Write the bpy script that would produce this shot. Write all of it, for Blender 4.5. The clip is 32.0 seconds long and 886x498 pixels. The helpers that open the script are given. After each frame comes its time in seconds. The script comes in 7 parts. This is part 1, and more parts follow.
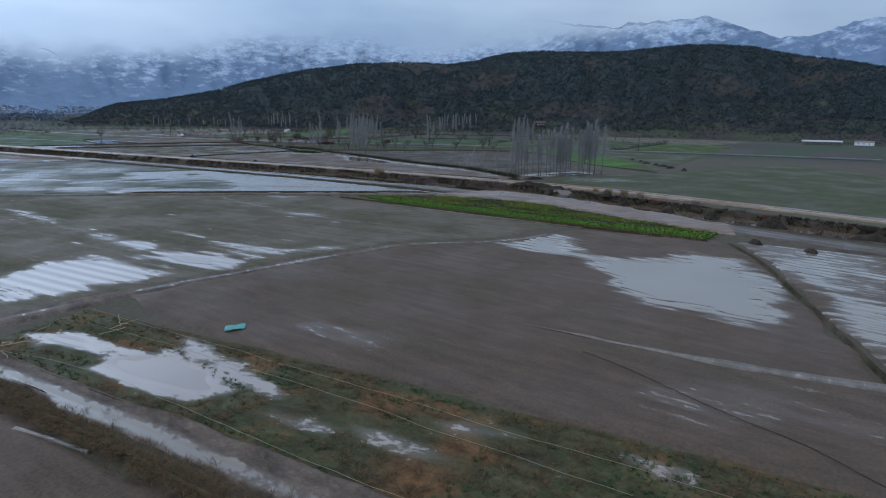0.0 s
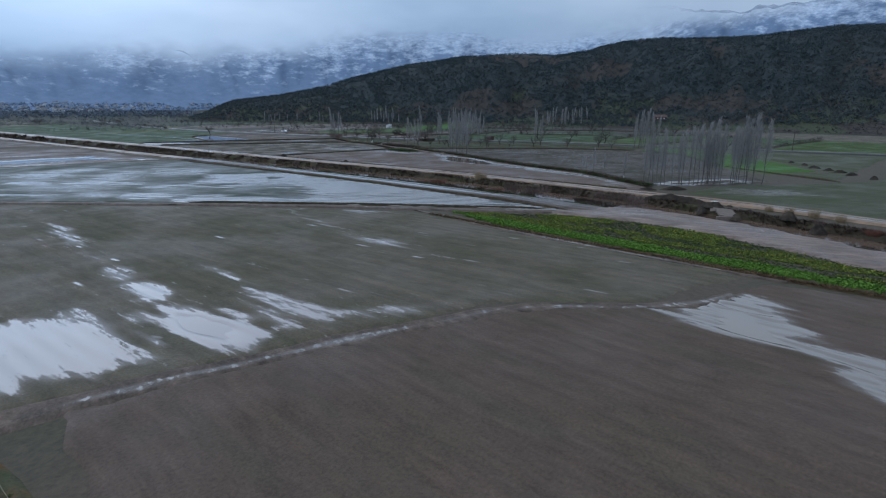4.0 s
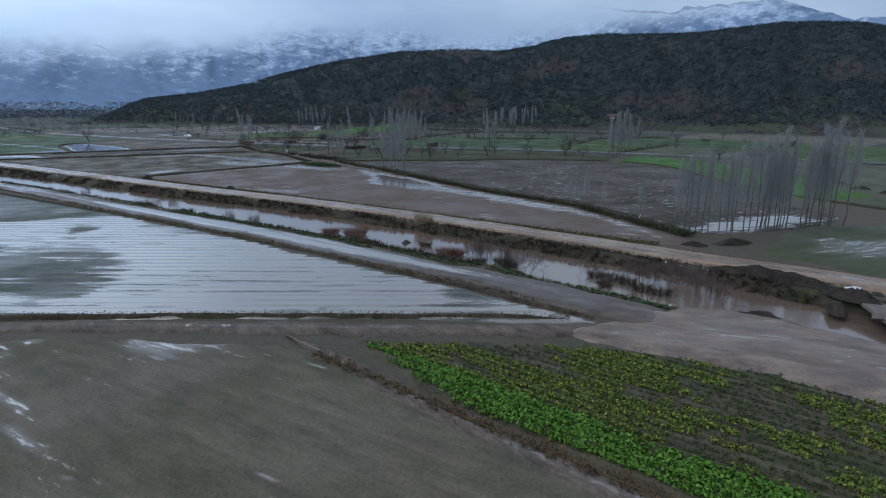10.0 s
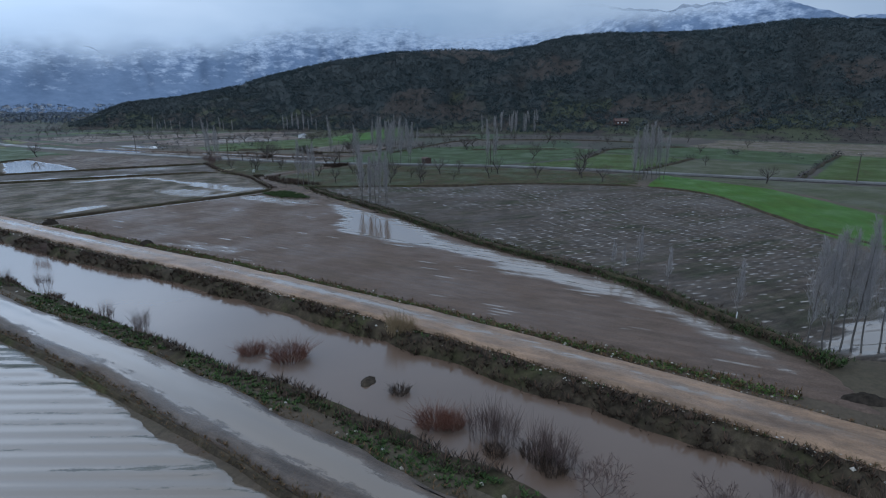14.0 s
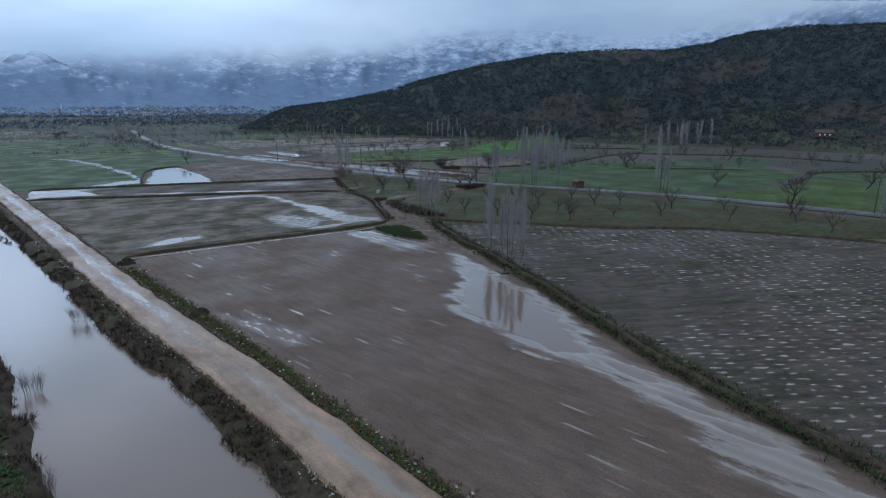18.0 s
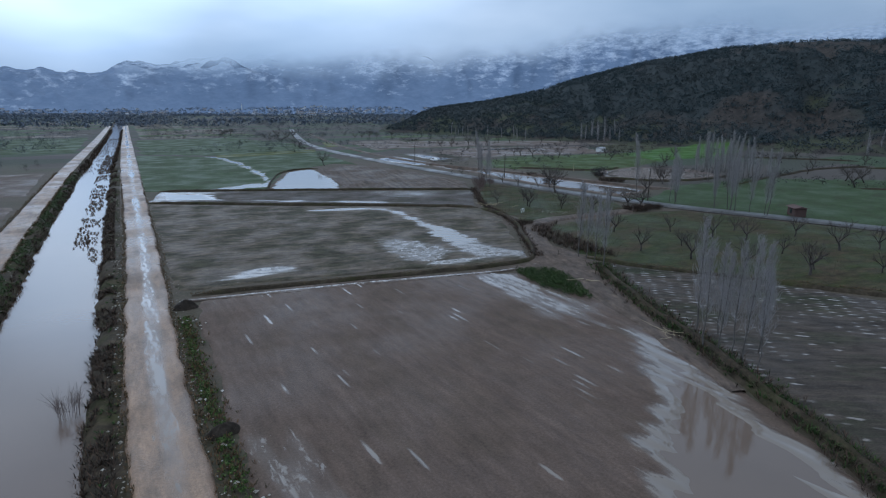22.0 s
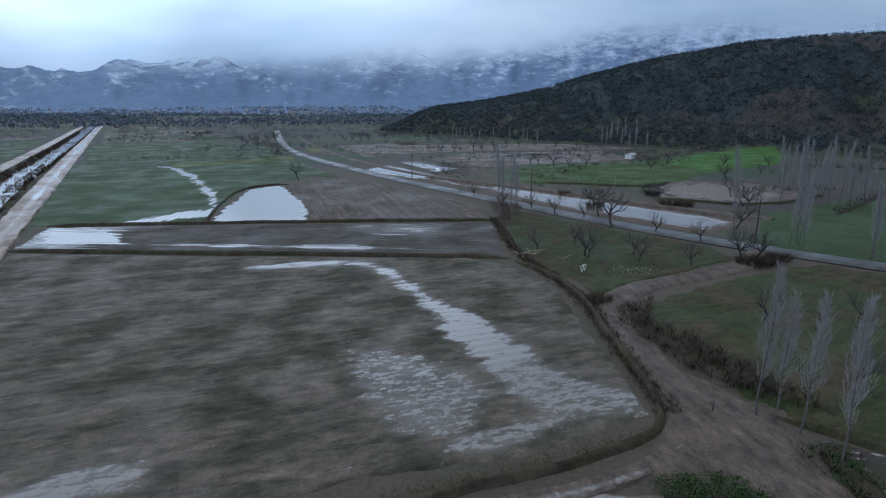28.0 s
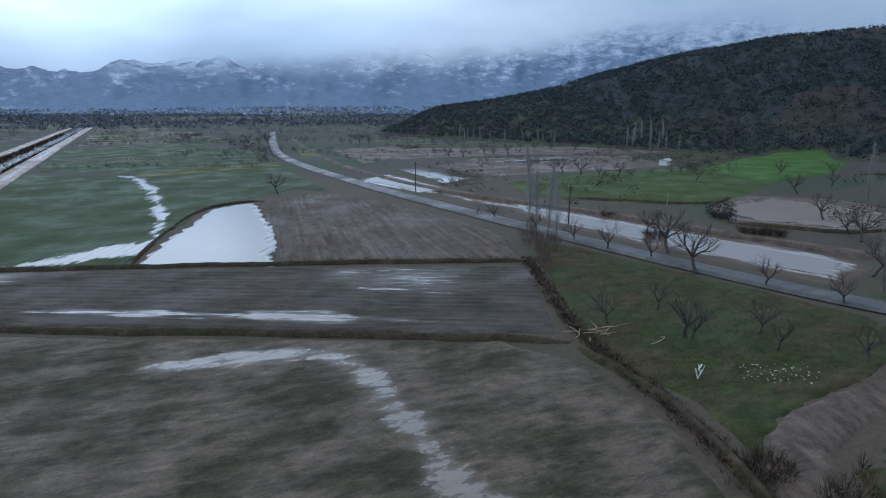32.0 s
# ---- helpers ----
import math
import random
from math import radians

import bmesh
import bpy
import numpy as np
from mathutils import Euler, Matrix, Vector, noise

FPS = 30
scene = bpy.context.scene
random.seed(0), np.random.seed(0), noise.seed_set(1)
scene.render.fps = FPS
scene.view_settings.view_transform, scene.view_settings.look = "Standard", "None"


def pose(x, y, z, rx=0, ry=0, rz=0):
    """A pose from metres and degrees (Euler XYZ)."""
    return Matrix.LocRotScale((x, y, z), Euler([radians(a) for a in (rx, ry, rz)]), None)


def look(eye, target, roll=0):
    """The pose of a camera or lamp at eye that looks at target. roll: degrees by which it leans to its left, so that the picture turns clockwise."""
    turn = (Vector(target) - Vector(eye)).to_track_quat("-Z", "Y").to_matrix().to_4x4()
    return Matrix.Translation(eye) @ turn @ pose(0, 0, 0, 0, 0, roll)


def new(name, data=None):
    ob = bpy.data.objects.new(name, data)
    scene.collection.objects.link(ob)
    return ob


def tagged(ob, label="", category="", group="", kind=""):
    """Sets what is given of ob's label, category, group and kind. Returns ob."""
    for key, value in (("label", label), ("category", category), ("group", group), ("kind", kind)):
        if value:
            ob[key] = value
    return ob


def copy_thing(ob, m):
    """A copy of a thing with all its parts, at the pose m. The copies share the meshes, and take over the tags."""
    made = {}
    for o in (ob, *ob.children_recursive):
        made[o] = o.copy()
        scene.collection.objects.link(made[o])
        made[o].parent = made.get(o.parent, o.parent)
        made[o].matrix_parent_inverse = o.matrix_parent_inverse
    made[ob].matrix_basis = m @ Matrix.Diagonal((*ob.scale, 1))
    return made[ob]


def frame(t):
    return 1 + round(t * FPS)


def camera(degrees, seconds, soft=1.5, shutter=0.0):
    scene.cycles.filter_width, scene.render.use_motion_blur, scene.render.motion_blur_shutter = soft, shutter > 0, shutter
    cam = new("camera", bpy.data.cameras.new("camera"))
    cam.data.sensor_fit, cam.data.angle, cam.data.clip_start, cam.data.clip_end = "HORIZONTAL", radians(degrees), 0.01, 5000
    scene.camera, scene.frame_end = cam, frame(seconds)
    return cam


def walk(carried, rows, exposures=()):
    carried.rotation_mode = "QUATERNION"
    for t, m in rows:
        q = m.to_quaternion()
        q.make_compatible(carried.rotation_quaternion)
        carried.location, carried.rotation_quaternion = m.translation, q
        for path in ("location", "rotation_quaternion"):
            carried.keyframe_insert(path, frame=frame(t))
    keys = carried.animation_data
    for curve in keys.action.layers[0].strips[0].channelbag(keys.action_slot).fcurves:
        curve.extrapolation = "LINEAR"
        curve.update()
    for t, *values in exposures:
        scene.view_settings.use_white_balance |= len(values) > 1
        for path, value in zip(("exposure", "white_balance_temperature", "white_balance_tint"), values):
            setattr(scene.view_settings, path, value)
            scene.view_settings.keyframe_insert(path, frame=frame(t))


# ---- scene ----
cam = camera(76.6, 32.0, 1.1)
PATH = [
    (0, (-111.991, -18.45, 15.589), (-110.364, -17.384, 15.122), 0.7),
    (0.5, (-109.93, -17.353, 15.66), (-108.357, -16.212, 15.189), 0.8),
    (1, (-107.687, -15.868, 15.62), (-106.158, -14.668, 15.148), 0.8),
    (1.5, (-105.3, -14.34, 15.594), (-103.823, -13.078, 15.116), 0.6),
    (2, (-102.851, -12.276, 15.514), (-101.411, -10.973, 15.036), 0.6),
    (2.5, (-100.434, -10.19, 15.496), (-99.019, -8.861, 15.016), 0.6),
    (4.5, (-91.11, -0.879, 15.815), (-89.707, 0.459, 15.325), 0.2),
    (5, (-88.511, 1.674, 15.834), (-87.088, 2.991, 15.343), 0.1),
    (5.5, (-85.723, 4.37, 15.838), (-84.289, 5.674, 15.345), 0.1),
    (6, (-82.875, 7.151, 15.715), (-81.42, 8.432, 15.224), 0.2),
    (6.5, (-79.838, 9.636, 15.737), (-78.36, 10.889, 15.244), 0.1),
    (7, (-76.789, 12.145, 15.715), (-75.291, 13.374, 15.22), 0.0),
    (7.5, (-73.82, 14.654, 15.749), (-72.312, 15.87, 15.252), -0.0),
    (8, (-70.542, 17.218, 15.74), (-69.029, 18.427, 15.243), -0.1),
    (8.5, (-67.168, 19.777, 15.724), (-65.646, 20.975, 15.224), -0.1),
    (9, (-63.703, 22.317, 15.845), (-62.177, 23.51, 15.345), -0.1),
    (9.5, (-60.34, 24.868, 16.247), (-58.81, 26.056, 15.749), -0.0),
    (10, (-56.878, 27.343, 16.63), (-55.347, 28.53, 16.135), 0.1),
    (10.5, (-53.493, 29.779, 17.154), (-51.958, 30.964, 16.66), 0.2),
    (11, (-50.263, 32.011, 17.822), (-48.729, 33.195, 17.329), 0.1),
    (11.5, (-46.978, 34.345, 18.503), (-45.443, 35.529, 18.009), 0.1),
    (12, (-43.784, 36.71, 19.19), (-42.25, 37.895, 18.695), 0.0),
    (12.5, (-40.514, 39.022, 19.624), (-38.981, 40.206, 19.127), -0.1),
    (13, (-37.294, 41.452, 19.74), (-35.757, 42.631, 19.242), -0.1),
    (13.5, (-34.24, 43.788, 19.862), (-32.703, 44.967, 19.364), -0.2),
    (15.5, (-22.625, 52.861, 22.496), (-21.087, 54.041, 22.001), 0.0),
    (16, (-19.689, 55.228, 22.921), (-18.183, 56.447, 22.426), 0.1),
    (16.5, (-16.439, 57.736, 23.247), (-15.06, 59.096, 22.751), -0.1),
    (17, (-13.679, 60.36, 23.341), (-12.333, 61.754, 22.846), -0.0),
    (17.5, (-10.763, 63.485, 23.164), (-9.47, 64.93, 22.672), -0.0),
    (18, (-8.15, 66.263, 23.22), (-6.965, 67.798, 22.73), -0.0),
    (18.5, (-5.549, 69.198, 23.263), (-4.568, 70.871, 22.774), -0.1),
    (19, (-3.208, 72.301, 23.221), (-2.283, 74.006, 22.731), -0.1),
    (19.5, (-1.097, 75.555, 23.079), (-0.192, 77.27, 22.59), -0.1),
    (20, (0.805, 78.923, 23.014), (1.702, 80.642, 22.524), -0.1),
    (20.5, (2.615, 82.323, 22.941), (3.502, 84.048, 22.452), -0.0),
    (21, (4.376, 85.856, 22.792), (5.191, 87.615, 22.304), 0.0),
    (21.5, (5.922, 89.367, 22.655), (6.702, 91.143, 22.167), 0.1),
    (22, (7.319, 92.967, 22.621), (8.08, 94.751, 22.134), 0.2),
    (22.5, (8.744, 96.415, 22.623), (9.488, 98.206, 22.135), 0.0),
    (23, (10.316, 100.111, 22.5), (11.049, 101.907, 22.012), 0.1),
    (23.5, (11.601, 103.601, 22.428), (12.327, 105.4, 21.942), 0.1),
    (24, (12.89, 107.289, 22.464), (13.614, 109.089, 21.977), 0.1),
    (24.5, (14.202, 110.858, 22.347), (14.923, 112.66, 21.861), 0.1),
    (25, (15.444, 114.483, 22.3), (16.161, 116.285, 21.813), 0.2),
    (25.5, (16.543, 118.273, 22.256), (17.293, 120.062, 21.77), 0.3),
    (27.5, (21.897, 133.733, 22.629), (22.675, 135.509, 22.139), 0.1),
    (28, (23.368, 137.509, 22.539), (24.141, 139.287, 22.05), 0.2),
    (28.5, (24.923, 141.259, 22.485), (25.69, 143.04, 21.997), 0.2),
    (29, (26.393, 144.992, 22.438), (27.159, 146.774, 21.95), 0.2),
    (29.5, (27.831, 148.898, 22.411), (28.595, 150.681, 21.922), 0.1),
    (30, (29.192, 152.729, 22.303), (29.955, 154.512, 21.815), 0.1),
    (30.5, (30.566, 156.608, 22.297), (31.329, 158.391, 21.808), 0.1),
    (31, (32.032, 160.588, 22.339), (32.793, 162.372, 21.85), 0.1),
    (31.5, (33.591, 164.352, 22.285), (34.351, 166.136, 21.795), 0.1),
    (32, (34.862, 168.049, 22.288), (35.622, 169.833, 21.799), 0.1),
]
walk(cam, [(t, look(e, g, r)) for t, e, g, r in PATH], [(0, 0.02), (2, -0.02), (7, 0.02), (9.3, 0.10), (12, -0.08), (13.5, -0.04), (17, 0.05), (19.5, -0.08), (25, -0.08), (29, -0.02), (32, 0.0)])

# ---- sky and light ----
world = bpy.data.worlds.new("sky")
scene.world = world
world.use_nodes = True
wn, wl = world.node_tree.nodes, world.node_tree.links
wn.clear()
w_out = wn.new("ShaderNodeOutputWorld")
w_bg = wn.new("ShaderNodeBackground")
w_sky = wn.new("ShaderNodeTexSky")
w_sky.sky_type, w_sky.sun_disc = "NISHITA", False
w_sky.sun_elevation, w_sky.sun_rotation = radians(62), radians(-25)
w_co = wn.new("ShaderNodeTexCoord")
w_sep = wn.new("ShaderNodeSeparateXYZ")
wl.new(w_co.outputs["Generated"], w_sep.inputs[0])
w_map = wn.new("ShaderNodeMapping")
w_map.inputs["Scale"].default_value = (1.0, 1.0, 3.2)
wl.new(w_co.outputs["Generated"], w_map.inputs["Vector"])
w_n = wn.new("ShaderNodeTexNoise")
w_n.inputs["Scale"].default_value, w_n.inputs["Detail"].default_value, w_n.inputs["Roughness"].default_value = 2.0, 4.0, 0.5
wl.new(w_map.outputs[0], w_n.inputs["Vector"])
w_r = wn.new("ShaderNodeValToRGB")  # the overcast layer: blue-grey base, pale gaps
w_r.color_ramp.elements[0].position, w_r.color_ramp.elements[0].color = 0.34, (0.395, 0.565, 0.825, 1)
w_r.color_ramp.elements[1].position, w_r.color_ramp.elements[1].color = 0.66, (0.655, 0.83, 1.095, 1)
wl.new(w_n.outputs["Fac"], w_r.inputs["Fac"])
w_mix = wn.new("ShaderNodeMix")
w_mix.data_type = "RGBA"
w_mix.inputs["Factor"].default_value = 0.93
w_sc = wn.new("ShaderNodeVectorMath")
w_sc.operation = "SCALE"
w_sc.inputs["Scale"].default_value = 0.10
wl.new(w_sky.outputs[0], w_sc.inputs[0])
wl.new(w_sc.outputs[0], w_mix.inputs["A"])
wl.new(w_r.outputs[0], w_mix.inputs["B"])
w_el = wn.new("ShaderNodeValToRGB")  # heavy cloud low down, brighter above, duller overhead
w_e = w_el.color_ramp.elements
w_e[0].position, w_e[0].color = 0.0, (0.60, 0.66, 0.74, 1)
w_e[1].position, w_e[1].color = 0.30, (1.78, 1.73, 1.68, 1)
for w_p, w_c in ((0.10, (0.76, 0.82, 0.88)), (0.19, (1.12, 1.13, 1.13)), (0.50, (1.66, 1.61, 1.56)), (0.95, (1.22, 1.17, 1.13))):
    w_x = w_e.new(w_p)
    w_x.color = (*w_c, 1)
wl.new(w_sep.outputs["Z"], w_el.inputs["Fac"])
w_mul = wn.new("ShaderNodeMix")
w_mul.data_type, w_mul.blend_type = "RGBA", "MULTIPLY"
w_mul.inputs["Factor"].default_value = 1.0
wl.new(w_mix.outputs["Result"], w_mul.inputs["A"])
wl.new(w_el.outputs[0], w_mul.inputs["B"])
w_dir = wn.new("ShaderNodeVectorMath")  # a bright break in the cloud over the valley's far end
w_dir.operation = "DOT_PRODUCT"
w_dir.inputs[1].default_value = (-0.13, 0.96, 0.245)
wl.new(w_co.outputs["Generated"], w_dir.inputs[0])
w_gap = wn.new("ShaderNodeMapRange")
w_gap.interpolation_type = "SMOOTHSTEP"
w_gap.inputs["From Min"].default_value, w_gap.inputs["From Max"].default_value = 0.975, 0.997
w_gap.inputs["To Min"].default_value, w_gap.inputs["To Max"].default_value = 1.0, 1.5
wl.new(w_dir.outputs["Value"], w_gap.inputs["Value"])
w_side = wn.new("ShaderNodeVectorMath")  # the cloud is heavier over the hill
w_side.operation = "DOT_PRODUCT"
w_side.inputs[1].default_value = (-0.75, 0.66, 0.0)
wl.new(w_co.outputs["Generated"], w_side.inputs[0])
w_dim = wn.new("ShaderNodeMapRange")
w_dim.inputs["From Min"].default_value, w_dim.inputs["From Max"].default_value = -0.5, 0.9
w_dim.inputs["To Min"].default_value, w_dim.inputs["To Max"].default_value = 0.68, 1.15
wl.new(w_side.outputs["Value"], w_dim.inputs["Value"])
w_high = wn.new("ShaderNodeVectorMath")  # unseen bright patch of sky, added to brighten the canal's reflection
w_high.operation = "DOT_PRODUCT"
w_high.inputs[1].default_value = (0.20, 0.896, 0.397)
wl.new(w_co.outputs["Generated"], w_high.inputs[0])
w_pale = wn.new("ShaderNodeMapRange")
w_pale.interpolation_type = "SMOOTHSTEP"
w_pale.inputs["From Min"].default_value, w_pale.inputs["From Max"].default_value = 0.93, 0.995
w_pale.inputs["To Min"].default_value, w_pale.inputs["To Max"].default_value = 1.0, 1.38
wl.new(w_high.outputs["Value"], w_pale.inputs["Value"])
w_gaps = wn.new("ShaderNodeMath")
w_gaps.operation = "MULTIPLY"
wl.new(w_gap.outputs[0], w_gaps.inputs[0])
wl.new(w_pale.outputs[0], w_gaps.inputs[1])
w_both = wn.new("ShaderNodeMath")
w_both.operation = "MULTIPLY"
wl.new(w_dim.outputs[0], w_both.inputs[0])
wl.new(w_gaps.outputs[0], w_both.inputs[1])
w_bri = wn.new("ShaderNodeVectorMath")
w_bri.operation = "SCALE"
wl.new(w_mul.outputs["Result"], w_bri.inputs[0])
wl.new(w_both.outputs[0], w_bri.inputs["Scale"])
wl.new(w_bri.outputs[0], w_bg.inputs["Color"])
w_bg.inputs["Strength"].default_value = 1.0
wl.new(w_bg.outputs[0], w_out.inputs["Surface"])

sun = new("sun", bpy.data.lights.new("sun", "SUN"))
sun.data.energy, sun.data.angle, sun.data.color = 0.42, radians(30), (1.0, 0.96, 0.90)
sun.matrix_world = look((0, 0, 50), (11.2, -24.1, 0))

# ---- helpers of this scene ----
rng = np.random.default_rng(7)
LAT = rng.random((16, 128, 128))


def vnoise(x, y, seed=0):
    """Smooth value noise in 0..1 on arrays."""
    g = LAT[seed % 16]
    x, y = np.asarray(x, float), np.asarray(y, float)
    xi, yi = np.floor(x).astype(int), np.floor(y).astype(int)
    fx, fy = x - xi, y - yi
    fx, fy = fx * fx * (3 - 2 * fx), fy * fy * (3 - 2 * fy)
    a, b = g[xi % 128, yi % 128], g[(xi + 1) % 128, yi % 128]
    c, d = g[xi % 128, (yi + 1) % 128], g[(xi + 1) % 128, (yi + 1) % 128]
    return (a * (1 - fx) + b * fx) * (1 - fy) + (c * (1 - fx) + d * fx) * fy


def fnoise(x, y, seed=0, octaves=3):
    out, amp, tot = 0, 1.0, 0.0
    for k in range(octaves):
        out = out + amp * vnoise(x * 2 ** k + 17.3 * k, y * 2 ** k - 9.1 * k, seed + k)
        tot += amp
        amp *= 0.5
    return out / tot


def sstep(a, b, x):
    t = np.clip((x - a) / (b - a), 0, 1)
    return t * t * (3 - 2 * t)


def poly_dist(px, py, poly):
    """Signed distance to a polygon, positive inside."""
    best = np.full(px.shape, 1e9)
    inside = np.zeros(px.shape, bool)
    n = len(poly)
    for i in range(n):
        (ax, ay), (bx, by) = poly[i], poly[(i + 1) % n]
        ex, ey = bx - ax, by - ay
        t = np.clip(((px - ax) * ex + (py - ay) * ey) / (ex * ex + ey * ey + 1e-9), 0, 1)
        best = np.minimum(best, np.hypot(px - ax - t * ex, py - ay - t * ey))
        crosses = ((ay > py) != (by > py)) & (px < ex * (py - ay) / (ey + 1e-12) + ax)
        inside ^= crosses
    return np.where(inside, best, -best)


def mesh_from(name, verts, faces, mat, smooth=True, parent=None, wet=None):
    me = bpy.data.meshes.new(name)
    verts = np.asarray(verts, np.float32)
    faces = np.asarray(faces, np.int32)
    k = faces.shape[1]
    me.vertices.add(len(verts))
    me.vertices.foreach_set("co", verts.ravel())
    me.loops.add(faces.size)
    me.loops.foreach_set("vertex_index", faces.ravel())
    me.polygons.add(len(faces))
    me.polygons.foreach_set("loop_start", np.arange(0, faces.size, k, dtype=np.int32))
    me.polygons.foreach_set("loop_total", np.full(len(faces), k, np.int32))
    me.polygons.foreach_set("use_smooth", np.full(len(faces), smooth))
    me.materials.append(mat)
    me.update(calc_edges=True)
    if wet is not None:
        me.attributes.new("wet", "FLOAT", "POINT").data.foreach_set("value", np.asarray(wet, np.float32))
    ob = new(name, me)
    if parent:
        ob.parent = parent
    return ob


def grid_faces(nu, nv):
    i = np.arange(nu - 1)[:, None] * nv + np.arange(nv - 1)[None, :]
    return np.stack([i, i + nv, i + nv + 1, i + 1], -1).reshape(-1, 4)


def compact(verts, faces):
    used = np.unique(faces)
    remap = np.zeros(len(verts), int)
    remap[used] = np.arange(len(used))
    return verts[used], remap[faces]


def along(pts, step):
    """Points and side vectors along a smooth line through pts."""
    p = np.array(pts, float)
    for _ in range(2):  # corner cutting
        q = np.empty((2 * len(p) - 2, 2))
        q[0::2] = p[:-1] * 0.75 + p[1:] * 0.25
        q[1::2] = p[:-1] * 0.25 + p[1:] * 0.75
        p = np.vstack([p[:1], q, p[-1:]])
    seg = np.hypot(*np.diff(p, axis=0).T)
    s = np.concatenate([[0], np.cumsum(seg)])
    n = max(2, int(s[-1] / step))
    t = np.linspace(0, s[-1], n)
    c = np.stack([np.interp(t, s, p[:, 0]), np.interp(t, s, p[:, 1])], 1)
    d = np.gradient(c, axis=0)
    d /= np.hypot(d[:, 0], d[:, 1])[:, None] + 1e-9
    return c, np.stack([d[:, 1], -d[:, 0]], 1), t


# ---- materials ----
def nodes_of(name):
    m = bpy.data.materials.new(name)
    m.use_nodes = True
    return m, m.node_tree.nodes, m.node_tree.links, m.node_tree.nodes["Principled BSDF"]


def noise_node(n, l, vec, scale, detail=4.0, rough=0.6):
    t = n.new("ShaderNodeTexNoise")
    t.inputs["Scale"].default_value, t.inputs["Detail"].default_value, t.inputs["Roughness"].default_value = scale, detail, rough
    l.new(vec, t.inputs["Vector"])
    return t.outputs["Fac"]


def ramp_node(n, l, fac, stops):
    r = n.new("ShaderNodeValToRGB")
    e = r.color_ramp.elements
    while len(e) < len(stops):
        e.new(0.5)
    for el, (p, c) in zip(e, stops):
        el.position, el.color = p, (*c, 1)
    l.new(fac, r.inputs["Fac"])
    return r.outputs["Color"]


def mix_node(n, l, fac, a, b):
    m = n.new("ShaderNodeMix")
    m.data_type = "RGBA"
    for sock, v in ((m.inputs["Factor"], fac), (m.inputs["A"], a), (m.inputs["B"], b)):
        if isinstance(v, (int, float)):
            sock.default_value = v
        elif isinstance(v, tuple):
            sock.default_value = (*v, 1)
        else:
            l.new(v, sock)
    return m.outputs["Result"]


def bump_node(n, l, bsdf, height, strength, dist):
    b = n.new("ShaderNodeBump")
    b.inputs["Strength"].default_value, b.inputs["Distance"].default_value = strength, dist
    l.new(height, b.inputs["Height"])
    l.new(b.outputs["Normal"], bsdf.inputs["Normal"])


def position(n, l, rot=0.0, scale=(1, 1, 1)):
    g = n.new("ShaderNodeNewGeometry")
    m = n.new("ShaderNodeMapping")
    m.vector_type = "TEXTURE"
    m.inputs["Rotation"].default_value = (0, 0, radians(rot))
    m.inputs["Scale"].default_value = scale
    l.new(g.outputs["Position"], m.inputs["Vector"])
    return m.outputs["Vector"]


def calc(n, l, op, a, b, clamp=False):
    m = n.new("ShaderNodeMath")
    m.operation, m.use_clamp = op, clamp
    for sock, v in zip(m.inputs, (a, b)):
        if isinstance(v, (int, float)):
            sock.default_value = v
        else:
            l.new(v, sock)
    return m.outputs[0]


def spread_value(n, l, v, a, b, c=0.0, d=1.0):
    m = n.new("ShaderNodeMapRange")
    m.interpolation_type = "SMOOTHSTEP"
    for sock, k in zip(m.inputs, (None, a, b, c, d)):
        if k is not None:
            sock.default_value = k
    l.new(v, m.inputs["Value"])
    return m.outputs[0]


FLOOD = (0.172, 0.142, 0.116)


